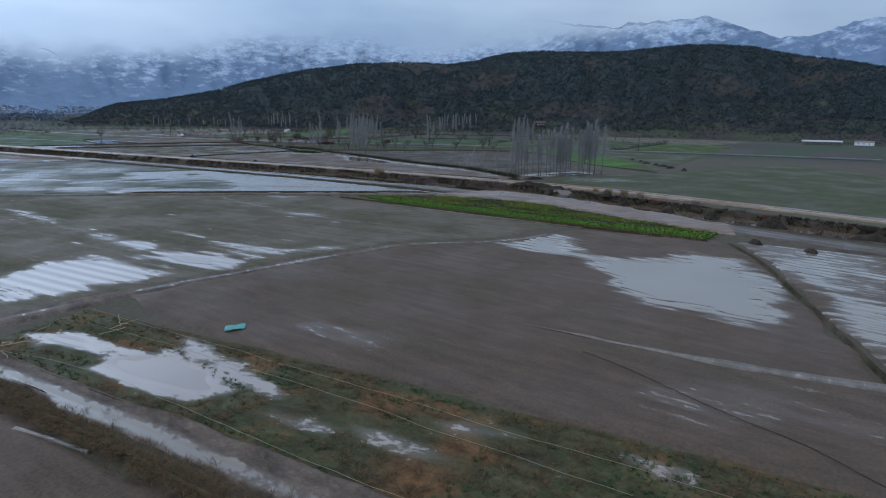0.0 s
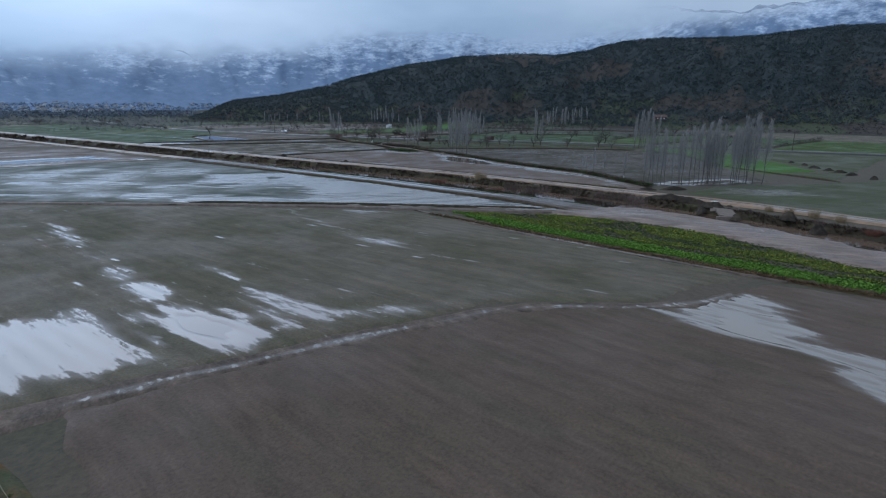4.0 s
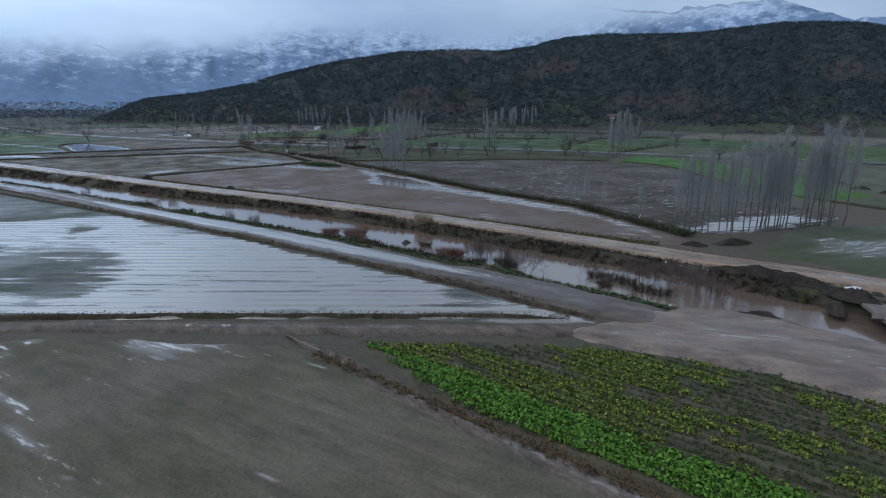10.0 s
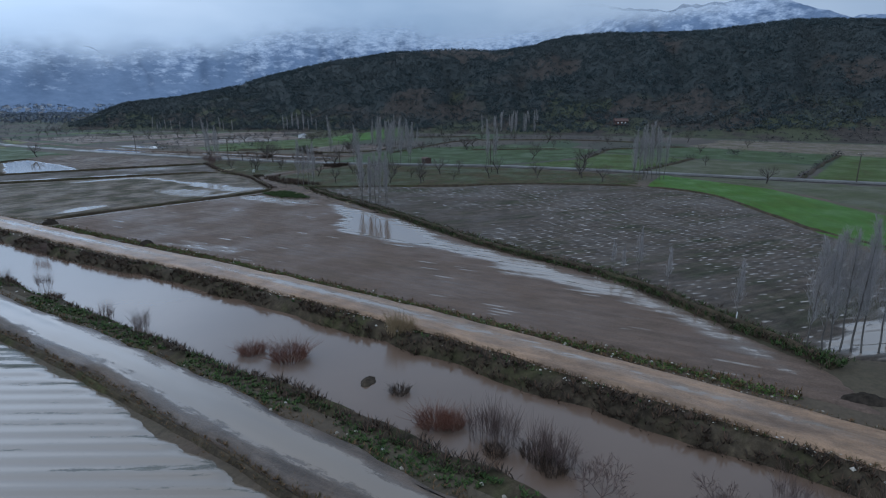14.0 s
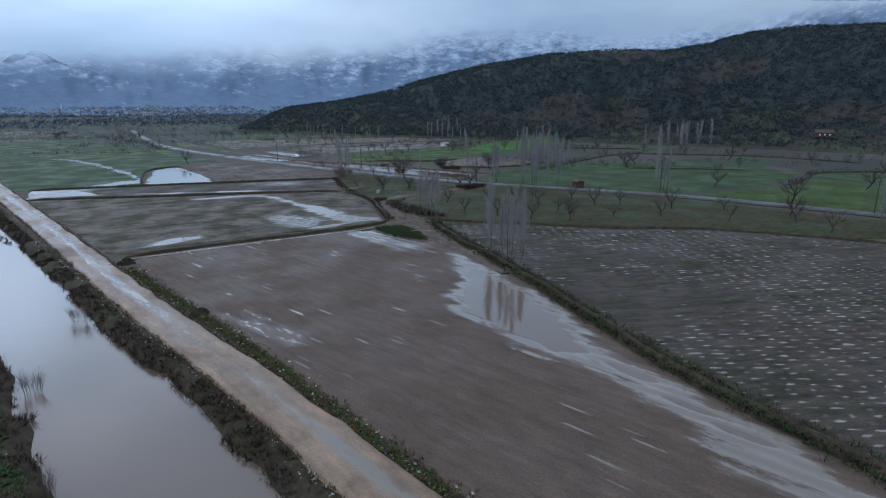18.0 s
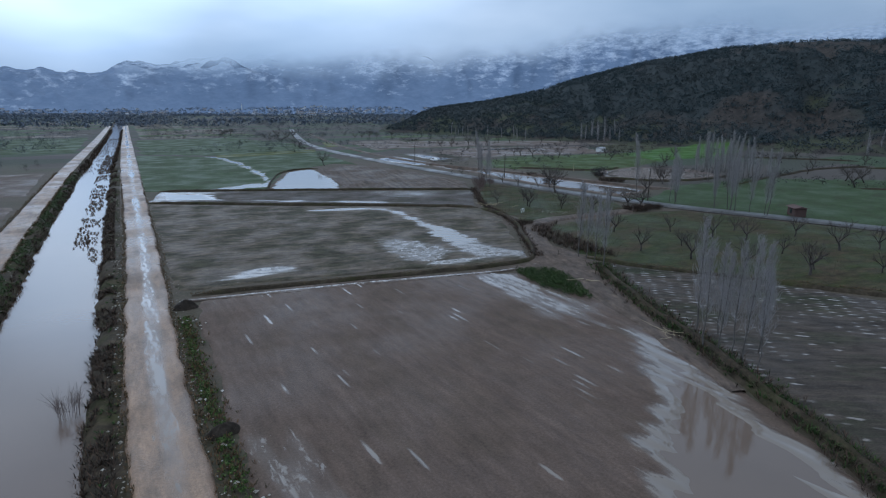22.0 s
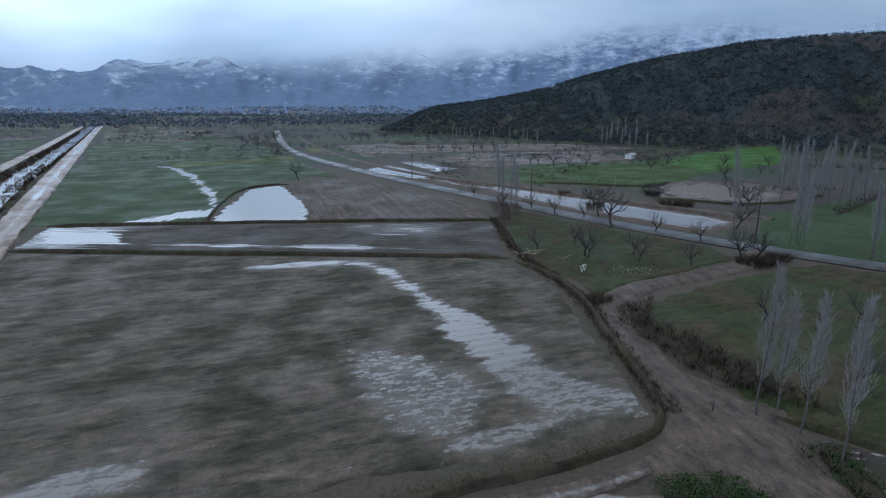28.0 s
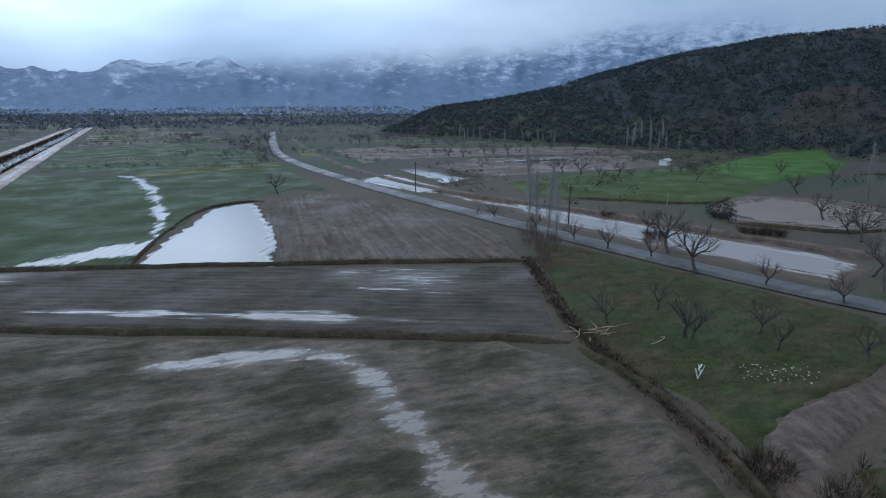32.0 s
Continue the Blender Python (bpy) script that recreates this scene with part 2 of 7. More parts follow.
def earth(name, dark, light, tint, angle=0.0, stretch=9.0, tint_at=(0.5, 0.62), rough=0.75, grain=5.0, patch_scale=0.09, gloss=0.07, contrast=1.0, flood=FLOOD):
    """Worked soil: grains, streaks along the rows, broad tinted patches; the mesh's wet value lays a film of water over it."""
    m, n, l, b = nodes_of(name)
    pos = position(n, l)
    rows = position(n, l, angle, (stretch, 1, 1))
    streak = noise_node(n, l, rows, 1.4, 5, 0.68)
    short = position(n, l, angle, (max(1.5, stretch * 0.45), 1, 1))
    comb = noise_node(n, l, short, 2.6, 4, 0.65)
    fine = noise_node(n, l, pos, grain, 5, 0.7)
    broad = noise_node(n, l, pos, patch_scale, 4, 0.6)
    base = ramp_node(n, l, streak, [(0.32, dark), (0.66, light)])
    blot = noise_node(n, l, rows, 0.30, 5, 0.68)
    both = calc(n, l, "ADD", calc(n, l, "MULTIPLY", broad, 0.5), calc(n, l, "MULTIPLY", blot, 0.5))
    t = ramp_node(n, l, both, [(tint_at[0], (0, 0, 0)), (tint_at[1], (1, 1, 1))])
    mid = mix_node(n, l, t, base, tint)
    speck = ramp_node(n, l, fine, [(0.35, (0.70, 0.70, 0.70)), (0.65, (1.24, 1.24, 1.23))])
    patch = ramp_node(n, l, noise_node(n, l, rows, 0.55, 5, 0.7), [(0.34, (0.74, 0.75, 0.76)), (0.64, (1.22, 1.20, 1.17))])
    mottle = ramp_node(n, l, noise_node(n, l, position(n, l, angle, (2.2, 1, 1)), 0.75, 6, 0.75), [(0.36, (0.55, 0.56, 0.57)), (0.50, (1.0, 1.0, 1.0)), (0.66, (1.38, 1.36, 1.33))])
    for mod, f in ((speck, 0.7), (patch, 0.9 * contrast), (mottle, 0.85 * contrast)):
        mul = n.new("ShaderNodeMix")
        mul.data_type, mul.blend_type = "RGBA", "MULTIPLY"
        mul.inputs["Factor"].default_value = min(1.0, f)
        l.new(mid, mul.inputs["A"])
        l.new(mod, mul.inputs["B"])
        mid = mul.outputs["Result"]
    att = n.new("ShaderNodeAttribute")
    att.attribute_name = "wet"
    wet = att.outputs["Fac"]
    ragged = calc(n, l, "ADD", calc(n, l, "MULTIPLY", calc(n, l, "SUBTRACT", streak, 0.5), 1.5), calc(n, l, "MULTIPLY", calc(n, l, "SUBTRACT", comb, 0.5), 1.0))
    ragged = calc(n, l, "ADD", ragged, calc(n, l, "MULTIPLY", calc(n, l, "SUBTRACT", fine, 0.5), 0.35))
    sheet = calc(n, l, "ADD", wet, calc(n, l, "MULTIPLY", ragged, spread_value(n, l, wet, 1.25, 0.95)))
    film = calc(n, l, "MULTIPLY", spread_value(n, l, sheet, 0.50, 0.68), spread_value(n, l, wet, 0.02, 0.15))
    soaked = spread_value(n, l, wet, 0.22, 0.62, 0.0, 0.5)
    dull = mix_node(n, l, soaked, mid, tuple(0.5 * c + 0.5 * d * 0.75 for c, d in zip(flood, dark)))
    l.new(mix_node(n, l, film, dull, flood), b.inputs["Base Color"])
    dry = spread_value(n, l, broad, 0.3, 0.7, rough - 0.25, rough + 0.1)
    damp = calc(n, l, "SUBTRACT", dry, calc(n, l, "MULTIPLY", soaked, 0.45), True)
    smooth = n.new("ShaderNodeMix")
    l.new(film, smooth.inputs["Factor"])
    l.new(damp, smooth.inputs["A"])
    smooth.inputs["B"].default_value = 0.035
    l.new(smooth.outputs["Result"], b.inputs["Roughness"])
    shine = n.new("ShaderNodeMix")
    l.new(film, shine.inputs["Factor"])
    l.new(calc(n, l, "ADD", calc(n, l, "MULTIPLY", soaked, 0.4), gloss), shine.inputs["A"])
    shine.inputs["B"].default_value = 0.5
    l.new(shine.outputs["Result"], b.inputs["Specular IOR Level"])
    bm = n.new("ShaderNodeBump")
    bm.inputs["Distance"].default_value = 0.08
    l.new(spread_value(n, l, film, 0.0, 1.0, 0.5, 0.012), bm.inputs["Strength"])
    l.new(fine, bm.inputs["Height"])
    l.new(bm.outputs["Normal"], b.inputs["Normal"])
    return m


def water_material(name, color, rough=0.04, ripple=0.15):
    m, n, l, b = nodes_of(name)
    pos = position(n, l)
    cl = noise_node(n, l, pos, 0.12, 3, 0.5)
    dark = tuple(c * 0.92 for c in color)
    l.new(ramp_node(n, l, cl, [(0.35, dark), (0.65, color)]), b.inputs["Base Color"])
    b.inputs["Roughness"].default_value, b.inputs["IOR"].default_value = rough, 1.45
    b.inputs["Specular IOR Level"].default_value = 0.5
    bump_node(n, l, b, noise_node(n, l, pos, 2.2, 3, 0.5), ripple, 0.02)
    return m


MUD = earth("mud_brown", (0.080, 0.056, 0.042), (0.102, 0.073, 0.056), (0.083, 0.066, 0.048), angle=88, stretch=7, rough=0.65, contrast=0.42)
MUD_E = earth("mud_east", (0.093, 0.066, 0.052), (0.122, 0.088, 0.071), (0.096, 0.071, 0.055), angle=99, stretch=6, rough=0.65, contrast=0.45)
SPROUT = earth("sprouting_soil", (0.092, 0.074, 0.053), (0.120, 0.098, 0.073), (0.073, 0.070, 0.045), angle=96, tint_at=(0.42, 0.62), contrast=0.55, flood=(0.275, 0.230, 0.205))
SPROUT_E = earth("sprouting_east", (0.086, 0.069, 0.053), (0.132, 0.106, 0.084), (0.050, 0.047, 0.031), angle=-3, stretch=2.6, tint_at=(0.45, 0.57), patch_scale=0.14, contrast=1.1)
WET = earth("wet_field", (0.050, 0.056, 0.044), (0.085, 0.084, 0.070), (0.045, 0.062, 0.042), angle=128, rough=0.6)
DARKWET = earth("waterlogged_field", (0.050, 0.041, 0.034), (0.078, 0.064, 0.054), (0.040, 0.043, 0.028), angle=-25, rough=0.75)
GREEN = earth("green_crop", (0.052, 0.045, 0.028), (0.088, 0.074, 0.050), (0.040, 0.050, 0.022), angle=90, stretch=16, contrast=0.8)
GRASS = earth("bright_grass", (0.030, 0.055, 0.014), (0.056, 0.088, 0.022), (0.050, 0.056, 0.022), angle=20, stretch=3, contrast=0.6)
TRACK = earth("wet_grey_track", (0.068, 0.051, 0.041), (0.104, 0.081, 0.067), (0.064, 0.050, 0.041), stretch=6, angle=96, grain=7, rough=0.55, gloss=0.2)
VIVID = earth("vivid_wheat", (0.032, 0.088, 0.014), (0.050, 0.118, 0.020), (0.054, 0.090, 0.020), angle=30, contrast=0.4)
CROP = earth("young_corn", (0.030, 0.053, 0.020), (0.046, 0.074, 0.030), (0.046, 0.056, 0.031), angle=20, stretch=3, contrast=0.45)
MEADOW = earth("meadow", (0.026, 0.036, 0.011), (0.044, 0.052, 0.019), (0.064, 0.047, 0.030), stretch=2, tint_at=(0.46, 0.60), grain=3)
WEEDS = earth("weedy_ground", (0.040, 0.045, 0.020), (0.070, 0.062, 0.034), (0.125, 0.066, 0.034), stretch=2, angle=100, tint_at=(0.50, 0.62), patch_scale=0.25, flood=(0.275, 0.230, 0.205))
DRY = earth("dry_fallow", (0.085, 0.070, 0.055), (0.130, 0.110, 0.088), (0.080, 0.085, 0.045), stretch=3)
STUBBLE = earth("stubble_rows", (0.062, 0.048, 0.039), (0.125, 0.098, 0.080), (0.085, 0.066, 0.054), angle=84, stretch=24)
GRAVEL = earth("gravel_road", (0.180, 0.115, 0.074), (0.262, 0.172, 0.114), (0.142, 0.096, 0.070), stretch=6, angle=96, grain=7, rough=0.5, gloss=0.25, contrast=0.8)
PATHMUD = earth("muddy_track", (0.078, 0.059, 0.048), (0.124, 0.095, 0.077), (0.093, 0.071, 0.058), stretch=1.6, angle=75)
ASPHALT = earth("wet_asphalt", (0.050, 0.049, 0.048), (0.074, 0.072, 0.070), (0.062, 0.060, 0.058), stretch=6, rough=0.55, grain=9, gloss=0.3)
PALEMUD = earth("pale_mud", (0.105, 0.085, 0.068), (0.165, 0.135, 0.110), (0.085, 0.072, 0.055), stretch=5, rough=0.55, gloss=0.3)
BANK = earth("earth_bank", (0.036, 0.028, 0.019), (0.064, 0.051, 0.036), (0.042, 0.044, 0.020), stretch=2, grain=3, rough=0.9)


def patchwork(name):
    """Far fields seen flat: strips of bare, green and fallow land."""
    m, n, l, b = nodes_of(name)
    vor = n.new("ShaderNodeTexVoronoi")
    vor.distance, vor.inputs["Scale"].default_value = "CHEBYCHEV", 1.0
    l.new(position(n, l, 12, (62, 26, 1)), vor.inputs["Vector"])
    sep = n.new("ShaderNodeSeparateColor")
    l.new(vor.outputs["Color"], sep.inputs[0])
    cell = ramp_node(n, l, sep.outputs[0], [(0.0, (0.040, 0.033, 0.027)), (0.2, (0.058, 0.048, 0.039)), (0.35, (0.026, 0.034, 0.019)), (0.5, (0.024, 0.046, 0.018)), (0.65, (0.034, 0.062, 0.022)), (0.8, (0.036, 0.030, 0.026)), (0.95, (0.066, 0.054, 0.047))])
    l.new(cell, b.inputs["Base Color"])
    near = noise_node(n, l, position(n, l), 2.5, 5, 0.7)
    broad = noise_node(n, l, position(n, l), 0.06, 4, 0.6)
    soil = ramp_node(n, l, broad, [(0.35, (0.080, 0.058, 0.042)), (0.65, (0.056, 0.050, 0.030))])
    far = n.new("ShaderNodeMapRange")
    far.inputs["From Min"].default_value, far.inputs["From Max"].default_value = 330, 380
    g = n.new("ShaderNodeNewGeometry")
    sx = n.new("ShaderNodeSeparateXYZ")
    l.new(g.outputs["Position"], sx.inputs[0])
    l.new(sx.outputs["Y"], far.inputs["Value"])
    wide = n.new("ShaderNodeMapRange")
    wide.inputs["From Min"].default_value, wide.inputs["From Max"].default_value = 120, 150
    l.new(sx.outputs["X"], wide.inputs["Value"])
    mx = n.new("ShaderNodeMath")
    mx.operation = "MAXIMUM"
    l.new(far.outputs[0], mx.inputs[0])
    l.new(wide.outputs[0], mx.inputs[1])
    mid = mix_node(n, l, mx.outputs[0], soil, cell)
    speck = ramp_node(n, l, near, [(0.3, (0.6, 0.6, 0.6)), (0.7, (1.3, 1.3, 1.3))])
    mul = n.new("ShaderNodeMix")
    mul.data_type, mul.blend_type = "RGBA", "MULTIPLY"
    mul.inputs["Factor"].default_value = 0.8
    l.new(mid, mul.inputs["A"])
    l.new(speck, mul.inputs["B"])
    l.new(mul.outputs["Result"], b.inputs["Base Color"])
    b.inputs["Roughness"].default_value = 0.85
    b.inputs["Specular IOR Level"].default_value = 0.3
    bump_node(n, l, b, near, 0.6, 0.1)
    return m


GROUND = patchwork("valley_ground")
RUST = earth("dead_grass", (0.060, 0.038, 0.022), (0.110, 0.068, 0.040), (0.07, 0.06, 0.03), stretch=2, grain=3, rough=0.9)
WATER = water_material("flood_water", FLOOD, 0.035, 0.06)
SILT = water_material("silty_pond", (0.34, 0.285, 0.255), 0.06, 0.06)
MUDDYWATER = water_material("muddy_flood", (0.135, 0.098, 0.075), 0.04, 0.10)
CANALWATER = water_material("canal_water", (0.118, 0.080, 0.059), 0.10, 0.14)
PALEWATER = water_material("pale_flood", (0.275, 0.230, 0.205), 0.04, 0.06)

# ---- the canal's line; the valley floor is one sheet with the canal cut into it ----
CY = [-900, -90, -28, 0, 20, 40, 60, 90, 120, 160, 210, 280, 340, 545, 700, 1500, 2600]
CX = [-330, -32, -15, -8.5, -4.5, -2.2, -2.8, -4.0, -6.6, -9.6, -15.6, -23.2, -29.5, -48.5, -64, -145, -255]


def canal_x(y):
    return np.interp(y, CY, CX)


def bank_shift(y):
    """How far the east bank swings out where the canal is wider."""
    return np.interp(y, [10, 30, 55, 75, 118, 128, 138, 158], [0, 1.0, 2.0, 2.6, 2.4, 1.2, 0.5, 0])


def bank_span(x, y):
    """Distance from the canal's middle, measured to the nearer bank."""
    u = x - canal_x(y)
    west = np.interp(y, [30, 40, 47, 55, 61, 77, 85, 92, 114, 125, 150], [0, -0.6, -0.6, 0, 1.5, 1.6, 1.0, 0.6, 1.0, 1.0, 0])
    return np.where(u > 0, np.maximum(0, u - bank_shift(y)), np.maximum(0, -u) + west)


def base_height(x, y):
    a = np.abs(bank_span(x, y) + (fnoise(x * 0.25, y * 0.25, 3) - 0.5) * 1.6)
    bank = -2.3 + 2.2 * sstep(3.2, 6.0, a)
    fade = sstep(1600, 1100, np.abs(y))
    return -0.14 + np.where(a < 6.2, (bank + 0.14) * fade, 0.0) + (fnoise(x * 0.4, y * 0.4, 5) - 0.5) * 0.10


def spread(core, outs):
    return np.array(sorted(set([-o for o in outs] + list(core) + list(outs))))


us = spread(np.round(np.arange(-14, 14.01, 0.7), 3), [16, 20, 26, 34, 45, 60, 80, 110, 150, 210, 300, 450, 700, 1100, 1800, 3000, 4600])
ys = np.concatenate([[-4000, -2000, -900, -400, -200, -120], np.arange(-80, 360, 1.0), np.arange(362, 700, 4.0), np.arange(720, 1600, 20.0), [1800, 2200, 2800, 3600, 4600]])
YY, UU = np.meshgrid(ys, us, indexing="ij")
XX = canal_x(np.clip(YY, -900, 2600)) + UU
ZZ = base_height(XX, YY)
ground = mesh_from("ground", np.stack([XX, YY, ZZ], -1).reshape(-1, 3), grid_faces(len(ys), len(us))[:, ::-1], GROUND)
ground.data.materials.append(BANK)
gu = bank_span(XX, YY).ravel()[grid_faces(len(ys), len(us))].mean(1)
ground.data.polygons.foreach_set("material_index", (gu < 7.4).astype(np.int32))
tagged(ground, "flat brown and green valley floor after heavy rain", "ground", kind="structure")

cy = np.concatenate([np.arange(-300, 700, 4.0), np.arange(700, 1500, 40.0)])
cv = np.concatenate([np.stack([canal_x(cy) + s * 10, cy, np.full_like(cy, -1.05)], 1) for s in (-1, 1)])
nf = len(cy)
cf = np.array([[i, i + nf, i + nf + 1, i + 1] for i in range(nf - 1)])
tagged(mesh_from("canal_water", cv, cf, CANALWATER), "swollen muddy brown water in the straight canal", "water", kind="structure")


def field(name, poly, mat, label, z=0.0, res=0.26, angle=0.0, period=1.4, amp=0.02, puddles=(), streak=0.0, streak_len=7.0, soft=1.2, level=-0.055, edge=0.7, depths=(), halo=0.0, emerge=0.0, glint=None, water=None, water_label="shallow flood water standing in the field rows", seed=0):
    """A field: rows along angle (degrees from +x), low spots where flood water stands, edges that dip under the verge."""
    ca, sa = math.cos(radians(angle)), math.sin(radians(angle))
    p = np.array(poly, float)
    ru, rv = p[:, 0] * ca + p[:, 1] * sa, -p[:, 0] * sa + p[:, 1] * ca
    u = np.arange(ru.min() - 2, ru.max() + 2 + res * 2.6, res * 2.6)
    v = np.arange(rv.min() - 2, rv.max() + 2 + res, res)
    U, V = np.meshgrid(u, v, indexing="ij")
    X, Y = U * ca - V * sa, U * sa + V * ca
    d = poly_dist(X, Y, [tuple(q) for q in p]) + (fnoise(X * 0.35, Y * 0.35, seed) - 0.5) * edge * 2
    Z = z + amp * np.sin(V * 2 * math.pi / period) + (fnoise(X * 0.12, Y * 0.12, seed + 1) - 0.5) * 0.05
    wet = np.zeros_like(X)
    bay = (fnoise(X * 0.15, Y * 0.15, seed + 3) - 0.5) * soft * 5 + (vnoise(U / 5.0, V / 0.7, seed + 2) - 0.5) * soft * 2.6
    for q, deep in zip(puddles, list(depths) + [1.0] * len(puddles)):
        dq = poly_dist(X, Y, q)
        dp = dq + bay * sstep(9 * soft, 2 * soft, np.abs(dq))
        wet = np.maximum(wet, deep * sstep(-soft * 2.6, soft * 1.8, dp))
        if halo:
            wet = np.maximum(wet, halo * np.exp(-np.maximum(0, -dq) / 9.0))
        if deep > 0.97:
            Z = Z - 0.16 * sstep(soft * 1.0, soft * 3.0, dp)
    if streak:
        many = fnoise(X * 0.05, Y * 0.05, seed + 5, 3)
        rowid = np.floor(V / 0.42)
        line = vnoise(U / streak_len + 97.0 * np.modf(np.abs(np.sin(rowid * 12.9898)) * 437.5)[0], rowid * 0.37 + 0.5, seed + 4) * (0.86 + 0.14 * np.cos((V / 0.42 - rowid - 0.5) * 2 * math.pi))
        if streak_len >= 2.0:
            wet = np.maximum(wet, 0.8 * sstep(0.84, 0.93, line * (0.55 + 0.85 * many)))
            wet = np.maximum(wet, np.clip(0.06 + streak * 1.5 + (many - 0.5) * 1.1, 0, 0.55))
        else:  # short glints between the clods
            wet = np.maximum(wet, 0.72 * sstep(0.60, 0.74, line * (0.62 + 0.7 * many)))
    if glint:  # short pools lying in line between the clods
        pu, pv, ln, thick, share = glint
        rid = np.floor(V / pv)
        cu = U / pu + np.modf(np.abs(np.sin(np.floor(rid / 5) * 7.13)) * 91.7)[0] + 0.10 * rid
        cell = np.floor(cu)
        h1 = np.modf(np.abs(np.sin(rid * 12.9898 + cell * 78.233)) * 43758.5)[0]
        h2 = np.modf(np.abs(np.sin(rid * 39.3468 + cell * 11.135)) * 24634.6)[0]
        du = (cu - cell - 0.5 + (h2 - 0.5) * 0.25) * pu
        dv = (V / pv - rid - 0.5 + (h1 - 0.5) * 0.3) * pv
        flock = fnoise(X * 0.06, Y * 0.06, seed + 7, 3)
        dash = np.exp(-(du / (ln * (0.35 + 0.3 * h2))) ** 4 - (dv / thick) ** 2) * (h1 < share * 2.4 * sstep(0.15, 0.62, flock))
        wet = np.maximum(wet, 1.05 * dash * (0.75 + 0.25 * h2))
    if emerge:  # rows of crop that stand out of the flood
        rid = np.floor(V / emerge)
        rnd = np.modf(np.abs(np.sin(rid * 12.9898)) * 437.5)[0]
        off = (V / emerge - rid - 0.3 - 0.4 * rnd) * emerge + (fnoise(U * 0.08, V * 0.05, seed + 9) - 0.5) * 0.8
        line = np.exp(-(off / (0.09 + 0.18 * rnd)) ** 2) * sstep(0.35, 0.8, vnoise(U / 7.0 + 90 * rnd, rid * 0.37, seed + 10) + 0.3 * rnd)
        wet = wet * (1 - 0.5 * line) * (0.78 + 0.32 * fnoise(X * 0.07, Y * 0.07, seed + 12))
    low = Z.copy()
    Z = np.where(d < 0, Z + d * 0.45, Z)
    faces = grid_faces(len(u), len(v))
    keep = (d.ravel()[faces] > -1.6).any(1)
    verts = np.stack([X, Y, Z], -1).reshape(-1, 3)
    ob = tagged(mesh_from(name, *compact(verts, faces[keep]), mat, wet=wet.ravel()[np.unique(faces[keep])]), label, "field", kind="structure")
    if puddles:
        wetf = keep & (low.ravel()[faces] < level + 0.01).any(1)
        if wetf.any():
            WZ = level + np.minimum(0, d - 0.25) * 0.5
            wv, wf = compact(np.stack([X, Y, WZ], -1).reshape(-1, 3), faces[wetf])
            tagged(mesh_from("flood_water", wv, wf, water or WATER), water_label, "water", kind="structure")
    return ob


def strip(name, pts, width, mat, label, category, z=0.05, crown=0.06, step=1.0, wobble=0.35, skirt=0.32, rut=0.0, seed=0, cols=9, damp=0.0, damp_at=0.1):
    """A road or track laid along a line, its sides sinking into the ground."""
    c, s, t = along(pts, step)
    k = np.linspace(-1, 1, cols)
    w = np.interp(t, np.linspace(0, t[-1], len(np.atleast_1d(width))), np.atleast_1d(width)) / 2
    T, K = np.meshgrid(t, k, indexing="ij")
    off = K * w[:, None] + np.sign(K) * (np.abs(K) > 0.7) * (fnoise(T * 0.3 + np.sign(K) * 40, K * 0 + seed, seed) - 0.5) * wobble * 2
    X, Y = c[:, 0, None] + s[:, 0, None] * off, c[:, 1, None] + s[:, 1, None] * off
    Z = z + crown * (1 - K ** 2) + (fnoise(X * 0.6, Y * 0.6, seed) - 0.5) * 0.06 * (cols / 17) ** 2
    if rut:
        Z = Z - rut * (np.exp(-((np.abs(K) - 0.45) / 0.14) ** 2))
    Z = np.where(np.abs(K) > 0.99, z - skirt, Z)
    film = np.interp(t, np.linspace(0, t[-1], len(np.atleast_1d(damp))), np.atleast_1d(damp))
    return tagged(mesh_from(name, np.stack([X, Y, Z], -1).reshape(-1, 3), grid_faces(len(t), cols)[:, ::-1], mat, wet=(film[:, None] * np.exp(-((K - damp_at) / (0.45 + 0.7 * np.clip(film[:, None] - 0.9, 0, 1))) ** 2) * (0.35 + 1.3 * fnoise(T * 0.06, K * 0.8, seed + 3))).ravel()), label, category, kind="structure")


def ridge(name, pts, width, height, mat, label, step=0.8, seed=0, rough=0.5):
    """A low uneven earth bank along a line."""
    c, s, t = along(pts, step)
    k = np.linspace(-1, 1, 7)
    T, K = np.meshgrid(t, k, indexing="ij")
    w = width / 2 * (0.75 + 0.5 * fnoise(t * 0.25, t * 0 + seed, seed))[:, None]
    wob = (fnoise(t * 0.15, t * 0 + 5 + seed, seed + 1) - 0.5)[:, None] * width * 0.6
    X, Y = c[:, 0, None] + s[:, 0, None] * (K * w + wob), c[:, 1, None] + s[:, 1, None] * (K * w + wob)
    tip = (sstep(0, 4, t) * sstep(0, 4, t[-1] - t))[:, None]
    Z = height * tip * (1 - np.abs(K) ** 1.6) * (1 - rough / 2 + rough * fnoise(X * 0.9, Y * 0.9, seed + 2)) - 0.25 * np.abs(K)
    return tagged(mesh_from(name, np.stack([X, Y, Z], -1).reshape(-1, 3), grid_faces(len(t), 7)[:, ::-1], mat), label, "earth bank", kind="structure")


def offset_line(off, y0, y1, n=24):
    return [(float(canal_x(y)) + off, float(y)) for y in np.linspace(y0, y1, n)]


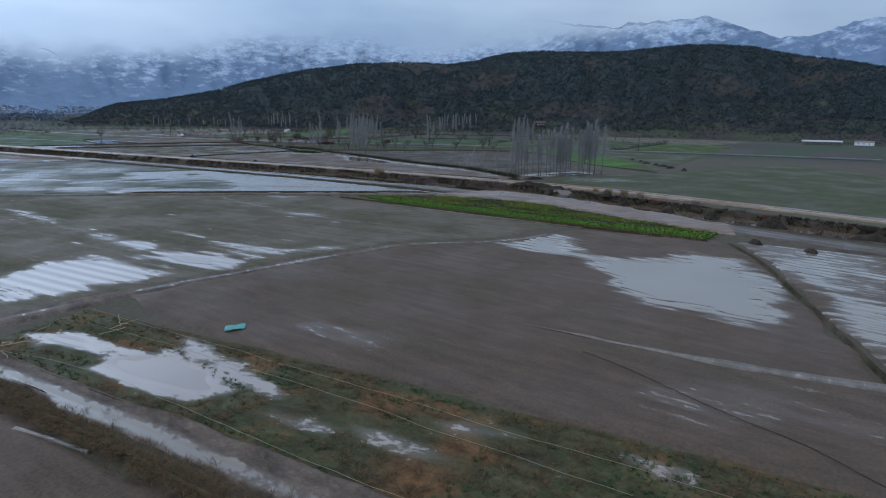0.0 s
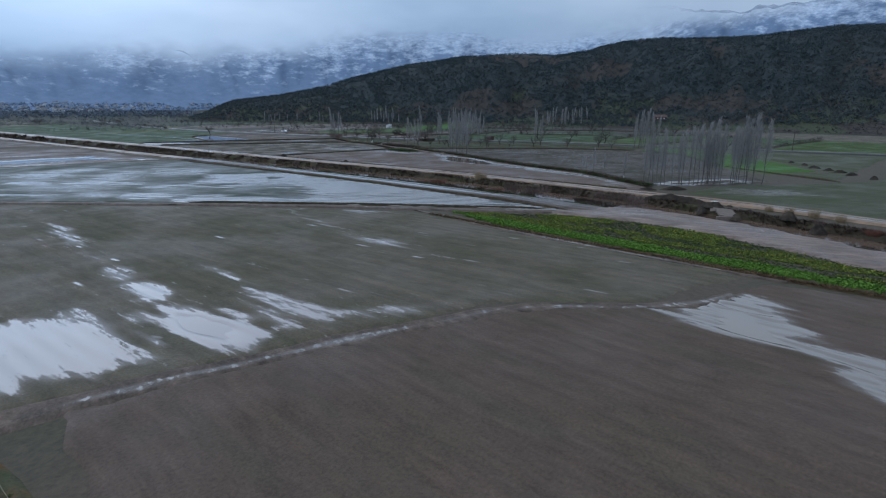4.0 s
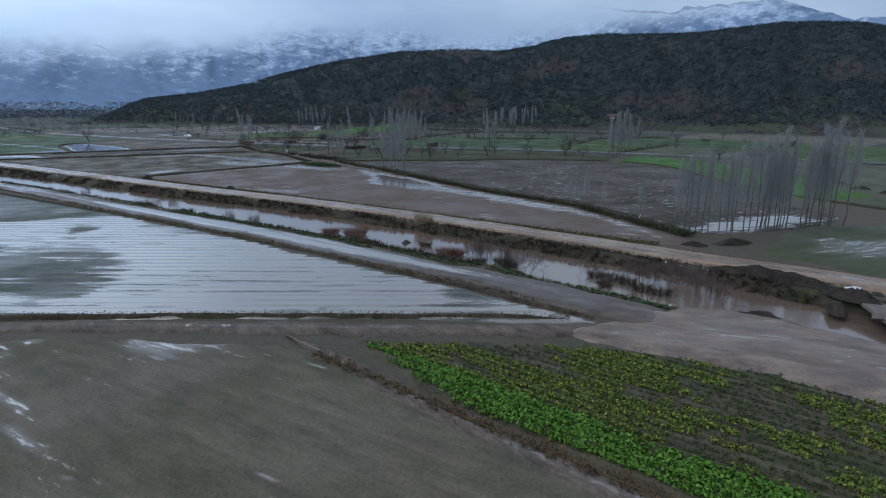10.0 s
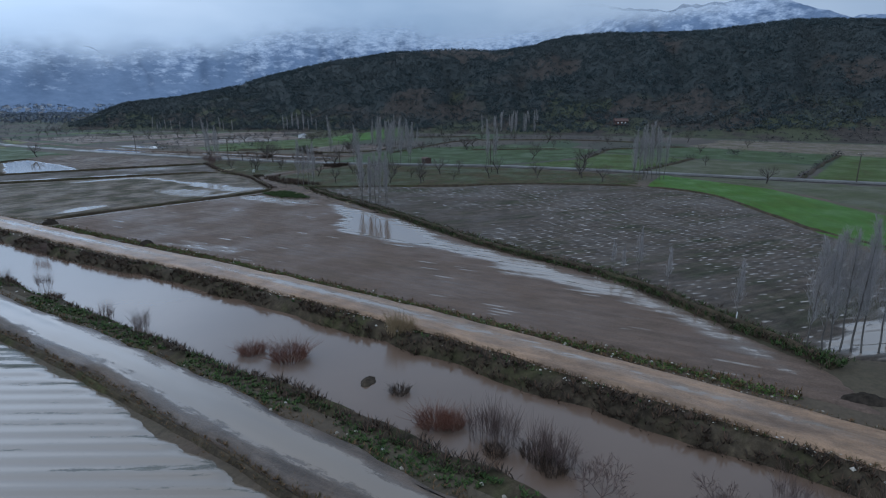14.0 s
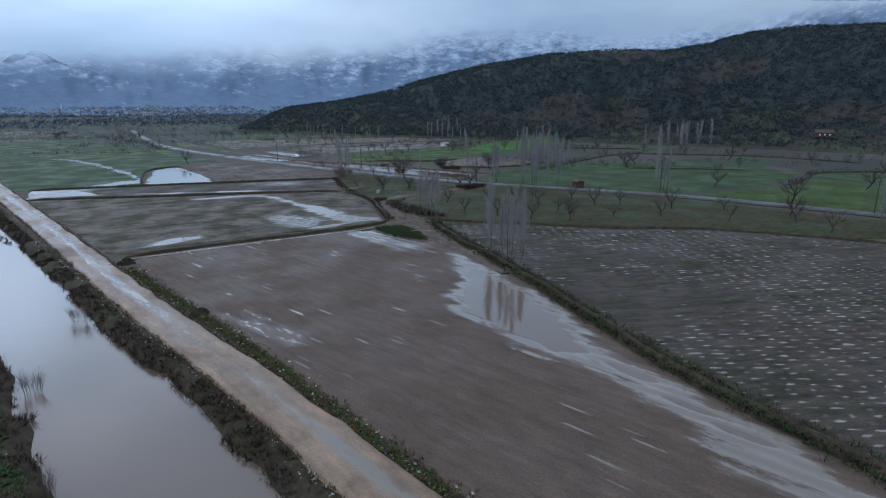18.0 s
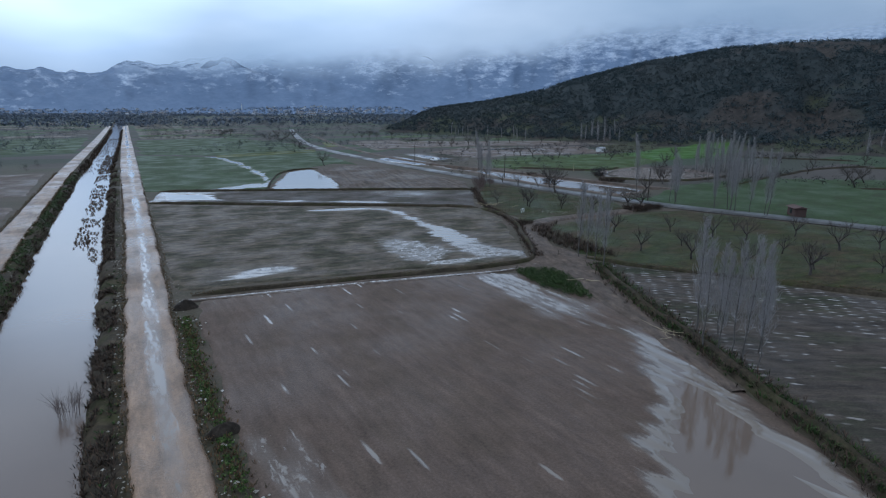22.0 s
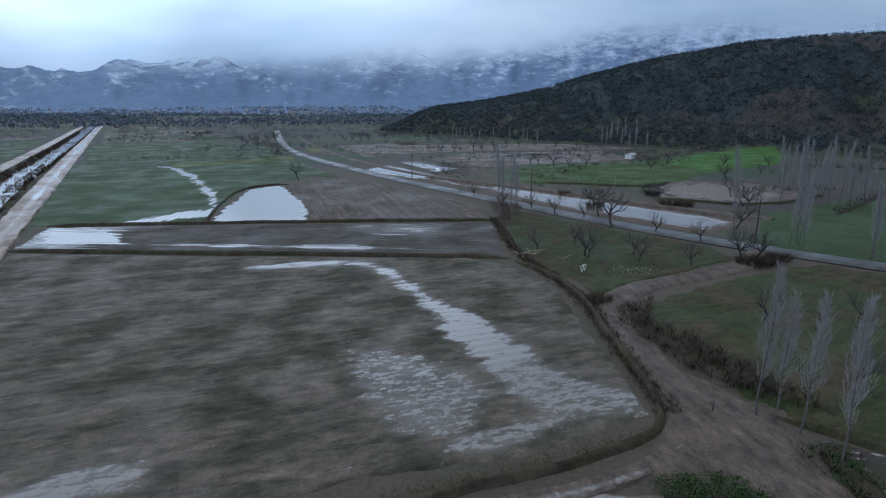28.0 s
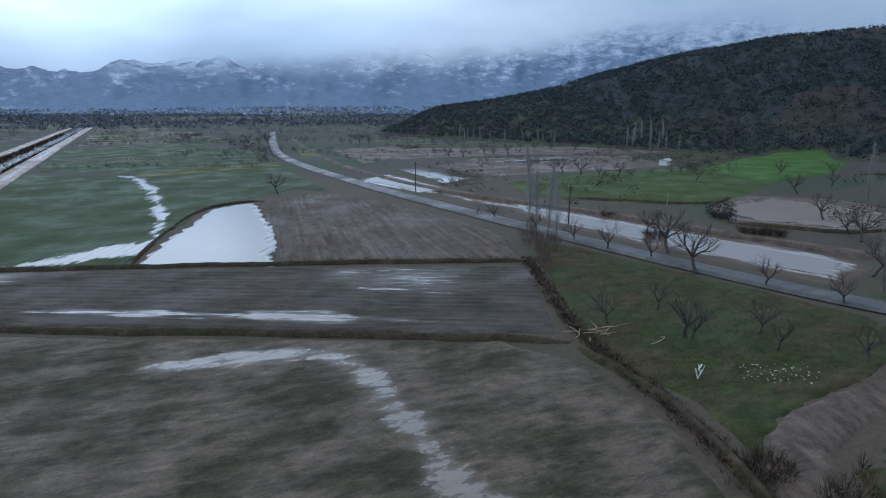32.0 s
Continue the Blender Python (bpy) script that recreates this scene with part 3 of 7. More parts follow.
# ---- hill and mountains ----
HC = (-20.0, 60.0)
HAZ = [12, 16, 20, 24, 28, 33, 38, 43, 48, 53, 58, 62, 65, 68, 75, 79, 82, 86, 90, 94, 100, 115, 130, 150]
HEL = [0, 0, 0.1, 0.5, 1.0, 2.05, 3.45, 4.5, 5.3, 5.6, 5.35, 5.8, 6.5, 6.75, 6.55, 6.7, 7.0, 7.0, 6.6, 5.5, 4.3, 2.5, 2.0, 0]


def hill_height(x, y):
    dx, dy = x - HC[0], y - HC[1]
    r, az = np.hypot(dx, dy), np.degrees(np.arctan2(dx, dy))
    crest_r = 690 + 25 * np.sin(az * 0.21) + 15 * np.sin(az * 0.6)
    base_r = np.interp(az, [10, 22, 32, 45, 60, 80, 100, 150], [640, 560, 470, 425, 400, 380, 360, 360])
    top = 18 + crest_r * np.tan(np.radians(np.interp(az, HAZ, HEL)))
    top = top * sstep(17.8, 24.0, az)
    t = (r - base_r) / (crest_r - base_r)
    spur = 1 - 2 * np.abs(fnoise(az * 0.30 + r * 0.004, r * 0.003, 6, 4) - 0.5)
    gully = (spur - 0.72) * 30 * sstep(0.02, 0.4, t) * sstep(1.0, 0.6, t)
    rough = (fnoise(x * 0.02, y * 0.02, 8, 4) - 0.5) * 9 * sstep(0.0, 0.4, t)
    h = top * sstep(-0.06, 1.08, t) ** 0.9 + (gully + rough * sstep(1.2, 0.8, t)) * np.clip(top / 75, 0.05, 1)
    return np.where(t > 1.02, np.minimum(h, top * (1 - 0.55 * sstep(1.0, 3.0, t))), h) - 0.6


ha = np.radians(np.linspace(10, 160, 260))
hr = np.concatenate([np.linspace(350, 760, 120), np.linspace(780, 1500, 16)])
HA, HR = np.meshgrid(ha, hr, indexing="ij")
HX, HY = HC[0] + HR * np.sin(HA), HC[1] + HR * np.cos(HA)


def hill_material():
    m, n, l, b = nodes_of("hazed_hill_ground")
    g = n.new("ShaderNodeNewGeometry")
    sep = n.new("ShaderNodeSeparateXYZ")
    l.new(g.outputs["Position"], sep.inputs[0])
    pos = position(n, l)
    wide = noise_node(n, l, pos, 0.016, 5, 0.6)
    small = noise_node(n, l, pos, 0.25, 6, 0.7)
    # wood colour shifted to blue to carry the haze over the hill
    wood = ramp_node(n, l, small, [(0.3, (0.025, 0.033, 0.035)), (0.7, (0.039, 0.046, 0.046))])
    bare = ramp_node(n, l, small, [(0.3, (0.027, 0.026, 0.024)), (0.5, (0.043, 0.038, 0.034)), (0.7, (0.076, 0.062, 0.056))])
    grass = ramp_node(n, l, small, [(0.3, (0.040, 0.048, 0.030)), (0.7, (0.062, 0.068, 0.042))])
    low = calc(n, l, "ADD", sep.outputs["Z"], calc(n, l, "MULTIPLY", calc(n, l, "SUBTRACT", wide, 0.5), 90.0))
    foot = mix_node(n, l, spread_value(n, l, noise_node(n, l, pos, 0.03, 4, 0.6), 0.46, 0.56), grass, bare)
    col = mix_node(n, l, spread_value(n, l, low, 8.0, 26.0), foot, wood)
    att = n.new("ShaderNodeAttribute")
    att.attribute_name = "wet"
    scar = mix_node(n, l, att.outputs["Fac"], col, bare)
    l.new(scar, b.inputs["Base Color"])
    b.inputs["Roughness"].default_value, b.inputs["Specular IOR Level"].default_value = 0.95, 0.1
    bump_node(n, l, b, small, 0.6, 1.0)
    return m


def hill_bare(x, y):
    """Where the slope is open ground: scars and clearings, more of them on the eastern side."""
    az = np.degrees(np.arctan2(x - HC[0], y - HC[1]))
    east = sstep(45, 75, az)
    open_ = fnoise(x * 0.012, y * 0.012, 9, 3) + 0.10 * (fnoise(x * 0.06, y * 0.06, 1, 3) - 0.5) + 0.05 * east
    return sstep(0.61, 0.70, open_)


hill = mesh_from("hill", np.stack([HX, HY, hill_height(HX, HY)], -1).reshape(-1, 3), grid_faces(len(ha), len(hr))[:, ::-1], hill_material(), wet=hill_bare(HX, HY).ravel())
tagged(hill, "dark wooded hill rising from the valley floor", "hill", kind="structure")


def mountain_material():
    m, n, l, b = nodes_of("hazed_snowy_mountain")
    slope = n.new("ShaderNodeAttribute")
    slope.attribute_name = "slope"
    vec = slope.outputs["Vector"]
    sep = n.new("ShaderNodeSeparateXYZ")
    l.new(vec, sep.inputs[0])
    turned = n.new("ShaderNodeMapping")
    turned.inputs["Rotation"].default_value = (0, 0, radians(-24))
    turned.inputs["Scale"].default_value = (0.75, 1.8, 1)
    l.new(vec, turned.inputs["Vector"])
    patch = noise_node(n, l, turned.outputs["Vector"], 0.017, 9, 0.7)
    broad = noise_node(n, l, vec, 0.0032, 4, 0.5)
    lift = calc(n, l, "MULTIPLY", calc(n, l, "SUBTRACT", sep.outputs["Y"], 240.0), 0.00075)
    amount = calc(n, l, "ADD", calc(n, l, "ADD", patch, lift), calc(n, l, "MULTIPLY", calc(n, l, "SUBTRACT", broad, 0.5), 0.45))
    snow = spread_value(n, l, amount, 0.46, 0.66)
    # blue of the distance haze is painted into rock and snow
    hazed_rock = ramp_node(n, l, noise_node(n, l, turned.outputs["Vector"], 0.03, 6, 0.65), [(0.3, (0.104, 0.156, 0.240)), (0.7, (0.148, 0.208, 0.302))])
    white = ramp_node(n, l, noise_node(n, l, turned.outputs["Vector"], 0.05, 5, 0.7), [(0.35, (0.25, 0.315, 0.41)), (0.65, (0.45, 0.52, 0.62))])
    l.new(mix_node(n, l, snow, hazed_rock, white), b.inputs["Base Color"])
    b.inputs["Roughness"].default_value = 0.95
    b.inputs["Specular IOR Level"].default_value = 0.1
    # alpha fades the tops into the sky behind, in place of cloud
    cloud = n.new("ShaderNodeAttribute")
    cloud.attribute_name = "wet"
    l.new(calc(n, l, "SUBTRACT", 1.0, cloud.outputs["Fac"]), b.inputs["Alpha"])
    return m


MAZ = [-60, -30, -15, -12, -10, -7.5, -5, -2.5, 2, 8, 17, 28, 40, 55, 66, 73, 77, 80.5, 84, 87, 89, 93, 100, 130, 170]
MEL = [3, 3.2, 3.3, 3.4, 3.1, 3.2, 4.2, 3.9, 5.0, 6.2, 7.6, 9.2, 10.2, 10.2, 9.6, 8.9, 9.0, 9.4, 8.2, 7.0, 7.3, 8.4, 8.8, 6, 4]
CLOUD_AZ = [-60, -8, 0, 8, 15, 28, 40, 55, 66, 72, 80, 95, 170]
CLOUD_EL = [5.5, 5.2, 4.7, 4.7, 5.0, 6.2, 7.3, 7.7, 7.9, 8.9, 10.0, 10.0, 9.0]


def mountain_height(r, az):
    top = 4350 * np.tan(np.radians(np.interp(az, MAZ, MEL)))
    base = np.interp(az, [-60, 0, 30, 60, 90, 170], [2000, 2000, 2050, 2200, 2300, 2300])
    t = (r - base) / (4350 - base)
    warp = fnoise(az * 0.12 + 9, r * 0.0006, 4, 3) * 5
    spur = 1 - 3 * (fnoise(az * 0.26 + warp + r * 0.0003, r * 0.0007, 2, 4) - 0.5) ** 2
    relief = (spur - 0.9) * 170 * sstep(0.08, 0.6, t) * sstep(1.0, 0.6, t) + (fnoise(az * 0.9, r * 0.002, 5, 3) - 0.5) * 60 * sstep(0.3, 0.7, t)
    foothill = (fnoise(az * 0.30 + 3, r * 0.0009, 7, 3) - 0.36) * 190 * sstep(0.02, 0.25, t) * sstep(0.75, 0.4, t)
    return top * sstep(-0.1, 1.15, t) + relief + np.maximum(0, foothill) + 0.03 * np.maximum(0, r - 1950) * sstep(2600, 2300, r) - 6 * (t < -0.04)


ma = np.radians(np.concatenate([np.arange(-60, -22, 1.0), np.arange(-22, 105, 0.2), np.arange(105, 171, 1.0)]))
mr = np.linspace(1900, 4650, 130)
MA, MR = np.meshgrid(ma, mr, indexing="ij")
MD = np.degrees(MA)
MZ = mountain_height(MR, MD)
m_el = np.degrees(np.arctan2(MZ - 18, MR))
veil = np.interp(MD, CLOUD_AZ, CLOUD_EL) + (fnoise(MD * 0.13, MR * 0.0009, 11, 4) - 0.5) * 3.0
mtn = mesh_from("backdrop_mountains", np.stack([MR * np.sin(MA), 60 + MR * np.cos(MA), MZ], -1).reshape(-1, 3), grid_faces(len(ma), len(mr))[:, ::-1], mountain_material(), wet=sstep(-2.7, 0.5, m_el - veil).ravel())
mtn.data.attributes.new("slope", "FLOAT_VECTOR", "POINT").data.foreach_set("vector", np.stack([MA * 3400, MZ * 3400 / MR - 190 * sstep(60, 74, MD), MR * 0.02], -1).astype(np.float32).ravel())
tagged(mtn, "snow-streaked mountains with haze blue in their colour, tops faded out like cloud", "mountains", kind="structure")

# ---- roads and tracks ----
strip("canal_road_east", [(-12, -70), (-3, -35), (3, -10), (8, 14), (9.6, 28), (8.6, 40), (8.7, 60), (8.7, 72), (8.2, 84), (7.1, 97), (5.9, 112), (4.5, 122), (3.4, 131), (2.2, 140), (1.0, 152), (-0.3, 166), (-4.4, 207), (-18.2, 334), (-40, 545), (-56, 700), (-76, 900)], (5.0, 4.5, 4.8, 6.2, 6.2, 6.1, 6.0, 5.8), GRAVEL, "wet pale gravel road along the canal bank", "road", z=0.22, rut=0.05, seed=1, cols=17, damp=0.55, wobble=0.3)
strip("canal_road_west", [(-46, -90), (-34, -50), (-27, -22), (-21, -4), (-16, 14), (-13, 30), (-12.3, 42), (-12.0, 52)] + offset_line(-9.6, 62, 176, 24), (5.0, 5.4, 5.0, 4.8, 4.6, 4.6, 4.6), TRACK, "wet muddy gravel road along the canal", "road", z=0.15, rut=0.04, seed=2, cols=17, damp=(0.3, 0.3, 0.35, 0.35, 0.35, 1.25, 1.1, 0.8, 0.65), wobble=0.5)
strip("canal_road_west_far", offset_line(-9.6, 176, 900, 80), 4.6, GRAVEL, "pale gravel road along the far canal", "road", z=0.15, rut=0.04, seed=3, cols=13, damp=0.2, wobble=0.3)
strip("asphalt_road", [(168, -40), (160, 20), (150, 60), (143, 105), (136, 140), (125, 165), (111, 190), (104, 208), (100, 220), (93, 250), (86, 285), (79, 325), (71.5, 390), (69.5, 430), (70.5, 475), (76.5, 535), (83, 595), (98, 720)], 4.6, ASPHALT, "narrow wet asphalt country road", "road", z=0.32, crown=0.08, wobble=0.15, seed=4, damp=0.12)
strip("field_track", [(-14, 38.5), (-19, 44), (-28, 56), (-40, 72.5), (-52, 87), (-75, 112), (-110, 150)], 2.6, PATHMUD, "muddy farm track between flooded fields", "road", z=-0.02, seed=5, damp=0.4, wobble=0.6)
strip("orchard_lane", [(46.2, 122), (48.2, 130), (51.2, 141), (54.0, 153), (56.2, 162), (58.4, 169), (61.4, 177.5), (66, 186.5), (73, 191.2), (84, 191.8), (97, 193), (106, 198)], (1.2, 2.8, 3.6, 4.2, 4.2, 4.0, 3.8, 3.8), PATHMUD, "muddy lane curving past the orchard", "road", z=0.12, seed=6)
strip("south_lane", [(-99.5, 40), (-100.2, 24), (-99.0, 12), (-98.0, 2), (-97.2, -6), (-95.5, -30), (-92, -70)], 2.4, PATHMUD, "rutted dirt lane with puddles", "road", z=0.05, rut=0.07, seed=7, cols=17, damp=(0.2, 0.3, 1.0, 1.05, 0.6, 0.25, 0.2, 0.3, 0.2, 0.2, 0.2), damp_at=0.5, wobble=0.5)

def ribbon(pts, width):
    """A long thin outline along a line."""
    c, side, t = along(pts, 3.0)
    w = width / 2 * np.sin(np.linspace(0.15, math.pi - 0.15, len(t)))[:, None]
    return [tuple(p) for p in c + side * w] + [tuple(p) for p in (c - side * w)[::-1]]


SPROUT_LINES = [([(-76.2, 88), (-77.4, 65.4), (-77.9, 50)], 0.7), ([(-70.4, 52), (-70.8, 45.8), (-70.4, 38)], 0.8), ([(-42.8, 73), (-46.4, 74.9), (-48.6, 71.4), (-49.7, 64.8), (-51.1, 52.6), (-50.9, 45), (-51, 39)], 0.7), ([(-77, 32.2), (-72.1, 31.5), (-67.2, 29.9), (-63.1, 27.6), (-59.5, 25.2), (-56, 25.2)], 0.6)]

# ---- fields west of the canal ----
field("flooded_field", [(-16.5, 43.5), (-16.4, 62), (-17.6, 92), (-20.5, 122), (-26, 172), (-46, 179), (-66, 181), (-112, 188), (-110, 154), (-76, 116), (-51, 89), (-30, 63)], WET, "half-flooded green field with wheel tracks", angle=128, streak=0.16, streak_len=11.0, depths=(0.97, 0.76, 0.85, 0.8), emerge=1.5, puddles=[[(-15, 41), (-16, 95), (-19, 118), (-24, 122), (-32, 104), (-32, 95), (-38, 86), (-46, 93), (-53, 100), (-55, 93), (-48, 85), (-30, 62)], [(-24, 122), (-32, 104), (-44, 116), (-36, 132)], ribbon([(-30, 92), (-48.6, 115.7), (-70, 143)], 1.5), ribbon([(-37, 84), (-54, 100), (-78, 126)], 2.2)], soft=2.0, seed=2)
field("far_flooded_field", [(-28, 180), (-34, 250), (-60, 262), (-120, 250), (-116, 192), (-66, 184)], MUD_E, "muddy brown field with a sheet of flood water", angle=100, streak=0.12, res=0.9, puddles=[[(-36, 190), (-40, 205), (-95, 205), (-95, 195)]], seed=3)
field("sprouting_field", [(-34, 57), (-42, 70), (-53, 84), (-76, 110), (-112, 146), (-130, 130), (-110, 60), (-97, 33), (-84, 31), (-70, 28), (-58, 24.5), (-50, 16), (-36, 12), (-35, 30)], SPROUT, "wide olive field of sprouting crop in rows", angle=96, streak=0.0, halo=0.30, soft=1.0, puddles=[[(-78.2, 51.2), (-75.8, 48.4), (-76.3, 41), (-75.6, 35.4), (-75.9, 31.8), (-77.5, 30.8), (-79, 32.2), (-80.3, 36), (-79.4, 43)], [(-70.3, 51.6), (-70.6, 42), (-69.6, 35.5), (-67.7, 30.4), (-70.7, 30.2), (-72.3, 31.5), (-72.2, 36)], [(-84, 47), (-82, 33), (-95, 36), (-96, 46)], [(-41, 71), (-35.9, 64.4), (-34, 60.2), (-35.3, 58.4), (-39.3, 64), (-41.2, 68)]] + [ribbon(p, w) for p, w in SPROUT_LINES], depths=(1.0, 0.74, 0.84, 0.62) + (0.62,) * 4, glint=(4.5, 0.8, 1.8, 0.13, 0.018), water=PALEWATER, seed=4)
field("green_strip", [(-30.5, 55), (-20.5, 40), (-18, 30), (-19, 20), (-24, 4), (-28, -9), (-33, -8), (-33.5, 20), (-33.2, 45)], GREEN, "bright green strip of leafy crop with yellow flowers", angle=96, amp=0.05, z=0.05, seed=5)
field("ploughed_field", [(-88, 29.5), (-79, 27.5), (-66, 25), (-57, 22), (-48.5, 12), (-37, 9), (-33, -9), (-40, -14), (-55, -18.5), (-67, -22.5), (-84, -27), (-85, -14), (-86.3, -6), (-87.1, 1.2), (-89.2, 14.6)], MUD, "smooth wet brown ploughed field with puddles", angle=86, streak=0.0, puddles=[[(-48.4, 12.4), (-42, 9.4), (-44, 7), (-48.6, 4), (-49.5, 0), (-47.3, -5), (-42.1, -7.2), (-41.2, -13.2), (-51.3, -17), (-64.5, -18.5), (-64.3, -15.5), (-62.5, -11.6), (-63.5, -8.5), (-59.6, -3.7), (-53.3, 2), (-52.8, 7.7)], [(-81.4, -10.2), (-75.5, -16), (-77.5, -23.4), (-80, -23.2), (-82.6, -16.9)], ribbon([(-83.5, 11.5), (-82.6, 4)], 1.2)], depths=(1.0, 0.40, 0.5), halo=0.16, soft=1.0, seed=6)
strip("silt_streak", [(-74.6, -1.5), (-74.3, -6), (-74.0, -11), (-73.2, -18), (-71.5, -25)], (0.1, 0.5, 0.9, 1.4, 1.6), PALEMUD, "pale smear of wet silt across the ploughed field", "mud", z=0.01, crown=0.03, wobble=0.25, skirt=0.12, seed=8, damp=0.45, cols=13)
field("weedy_strip", [(-92, 29), (-89.8, 14.6), (-87.7, 1.2), (-87, -6), (-85.5, -15), (-83, -40), (-92, -40), (-96.3, -5), (-97, 2), (-98, 9), (-99.2, 20), (-100, 27)], WEEDS, "weedy verge of dead grass with puddles", angle=95, amp=0.03, res=0.3, halo=0.22, puddles=[[(-96.6, 26.6), (-94.7, 24.9), (-94.4, 20), (-93.3, 15.1), (-94.1, 8.1), (-96.2, 8.7), (-97.2, 12.6), (-97.6, 17.7), (-95.6, 18.4), (-97.5, 24.1)], [(-90.8, 17), (-91.7, 14), (-91.9, 9.1), (-92.8, 4.4), (-93.8, 0.1), (-94.4, 0.3), (-93.4, 4.4), (-92.5, 9.1), (-92.3, 14)], [(-95.2, 4.7), (-93.1, 4.4), (-94, 0.1), (-95.3, 1.1)], [(-92.8, 1.3), (-92, -2.3), (-91.6, -6.7), (-92.8, -7.1), (-93.6, -3.9), (-93.4, -1.6)], [(-90.1, -2.7), (-88.6, -4.9), (-88.7, -8), (-90.7, -6.8), (-91.2, -4.8)], [(-87.7, -13.3), (-87.2, -15.9), (-88.5, -15.4)]], depths=(1.0, 0.95, 0.58, 0.60, 0.58, 0.56), soft=0.55, edge=0.4, water=PALEWATER, seed=7)
field("grey_field", [(-102.6, 30), (-101.8, 10), (-101, -4), (-99, -40), (-160, -40), (-160, 40)], MUD, "bare grey-brown field beside the lane", angle=95, seed=8, res=1.2)
field("east_ditch_field", [(-32, -12), (-41, -16), (-56, -20.5), (-73, -26), (-84, -30), (-82, -60), (-40, -60), (-30, -30)], MUD, "brown field with long puddles beyond a ditch", angle=80, streak=0.12, puddles=[[(-41, -16), (-37.5, -20), (-60, -26), (-68, -25)], [(-40, -24), (-50, -30), (-44, -32)]], seed=9)

# ---- fields east of the canal ----
field("brown_field", [(14, 44), (13, 62), (11.6, 82), (10.4, 107), (9.0, 122), (7.6, 136), (5.4, 163.5), (26.7, 163.5), (42, 161.5), (48, 158), (50.5, 148), (49.2, 138), (48.2, 128), (45.6, 118), (42, 107.5), (38.3, 97), (35.2, 87), (33.6, 76), (31.4, 68), (28.4, 62), (24, 55), (20.6, 49.4), (18.6, 46)], MUD_E, "wet brown harrowed field with standing water", angle=99, puddles=[[(47.2, 133), (46.2, 123), (43.2, 114), (40.4, 108), (38.1, 101), (36.4, 95), (34.8, 86), (33.4, 78), (31, 71), (28, 66), (27, 70), (29.2, 84), (31.4, 93), (30.2, 100), (29.9, 106), (31, 114), (33.4, 119), (38.6, 123), (43.6, 130)], ribbon([(31, 72), (28.6, 66.5), (25.2, 60.3), (21.6, 54.6), (17, 48)], 3.2), [(6.9, 134), (12.6, 127.2), (13.4, 119.6), (11.5, 116.7), (9.2, 123)], [(43.4, 161.8), (45.1, 157.7), (46.6, 148), (45.3, 138), (42, 143), (40.5, 155)], ribbon([(43.6, 162), (45.6, 156), (47, 146), (48, 136), (46.6, 128)], 1.6)], depths=(1.0, 0.62, 0.46, 0.60, 0.72), soft=0.9, halo=0.22, glint=(6.5, 0.8, 2.9, 0.12, 0.065), water=MUDDYWATER, seed=10)
field("sprouting_field_east", [(3.4, 169), (-1.3, 205), (-5.1, 243), (26, 228), (60, 213), (65, 205), (64, 195), (58, 180), (53, 166.5), (42, 166), (30, 168)], SPROUT_E, "patchy green field with branching flood water", angle=-3, amp=0.005, streak=0.0, halo=0.30, puddles=[[(46.8, 207.7), (47.8, 196), (50.1, 193), (50.7, 181.4), (51, 178), (46, 178), (45.5, 180.8), (46.5, 189.7)], [(50.8, 180), (51.2, 175), (52.6, 171.7), (55.5, 168.4), (53.5, 167.2), (48.3, 167), (43.6, 167), (37, 168), (39.6, 169), (45.3, 169.6), (46.5, 174.3), (45.6, 180)], [(34.6, 186.8), (39, 186.4), (43, 180.5), (42.6, 174), (39, 169.5), (34.3, 170.4), (35.2, 176.6), (33.8, 179.7)], ribbon([(29, 220.3), (41.7, 218.2), (46.6, 214), (46.9, 206)], 1.5), [(6, 171), (10.7, 174), (14.9, 175.5), (18.8, 174.7), (18.9, 172.8), (13.2, 171.3), (8, 169.8)], ribbon([(64.8, 188), (60, 179.5), (56.4, 171)], 0.9)], depths=(0.80, 0.60, 0.52, 0.75, 0.66, 0.85), soft=0.7, seed=11)
field("narrow_field", [(-5, 247), (26, 231.5), (66, 213), (77, 235), (29, 253.5), (-4, 264)], DARKWET, "narrow waterlogged field between low banks", angle=-25, streak=0.13, streak_len=14.0, puddles=[[(-4.0, 262), (3, 258), (7.7, 254.5), (11, 243.5), (12.5, 242), (-1.3, 248.5)], ribbon([(8, 242.5), (19.4, 239.2), (43.6, 227.4), (60, 218.5)], 2.4)], soft=0.6, depths=(1.0, 0.70), seed=12)
field("stubble_field", [(45, 253), (78, 240.5), (84, 256), (76, 296), (64, 320), (47, 309), (46, 290)], STUBBLE, "brown stubble field with wet rows", angle=84, amp=0.05, period=1.8, seed=13)
field("pond_field", [(24.2, 257), (43, 250), (46.5, 280), (45.5, 309), (36.2, 305)], DARKWET, "sunken corner of a field drowned in water", angle=60, puddles=[[(22, 256), (43, 248), (46, 280), (46, 310), (35, 306)]], soft=0.6, seed=14, water_label="broad pale pond of flood water")
field("young_wheat", [(-8.2, 267.6), (22.5, 258.5), (34.5, 306), (58, 330), (66, 322), (62, 392), (18, 377), (-21.5, 402)], CROP, "young green wheat field with drowned patches", angle=70, puddles=[[(26, 275), (28, 265), (10, 262), (8, 265)], [(-20, 433), (4.5, 398), (15.5, 366), (21.5, 332), (25.3, 293), (24, 279), (26.5, 277), (27.6, 294), (24, 332), (18, 366), (6.5, 398), (-19, 434)]], depths=(0.82, 0.78), halo=0.12, soft=0.9, seed=15)
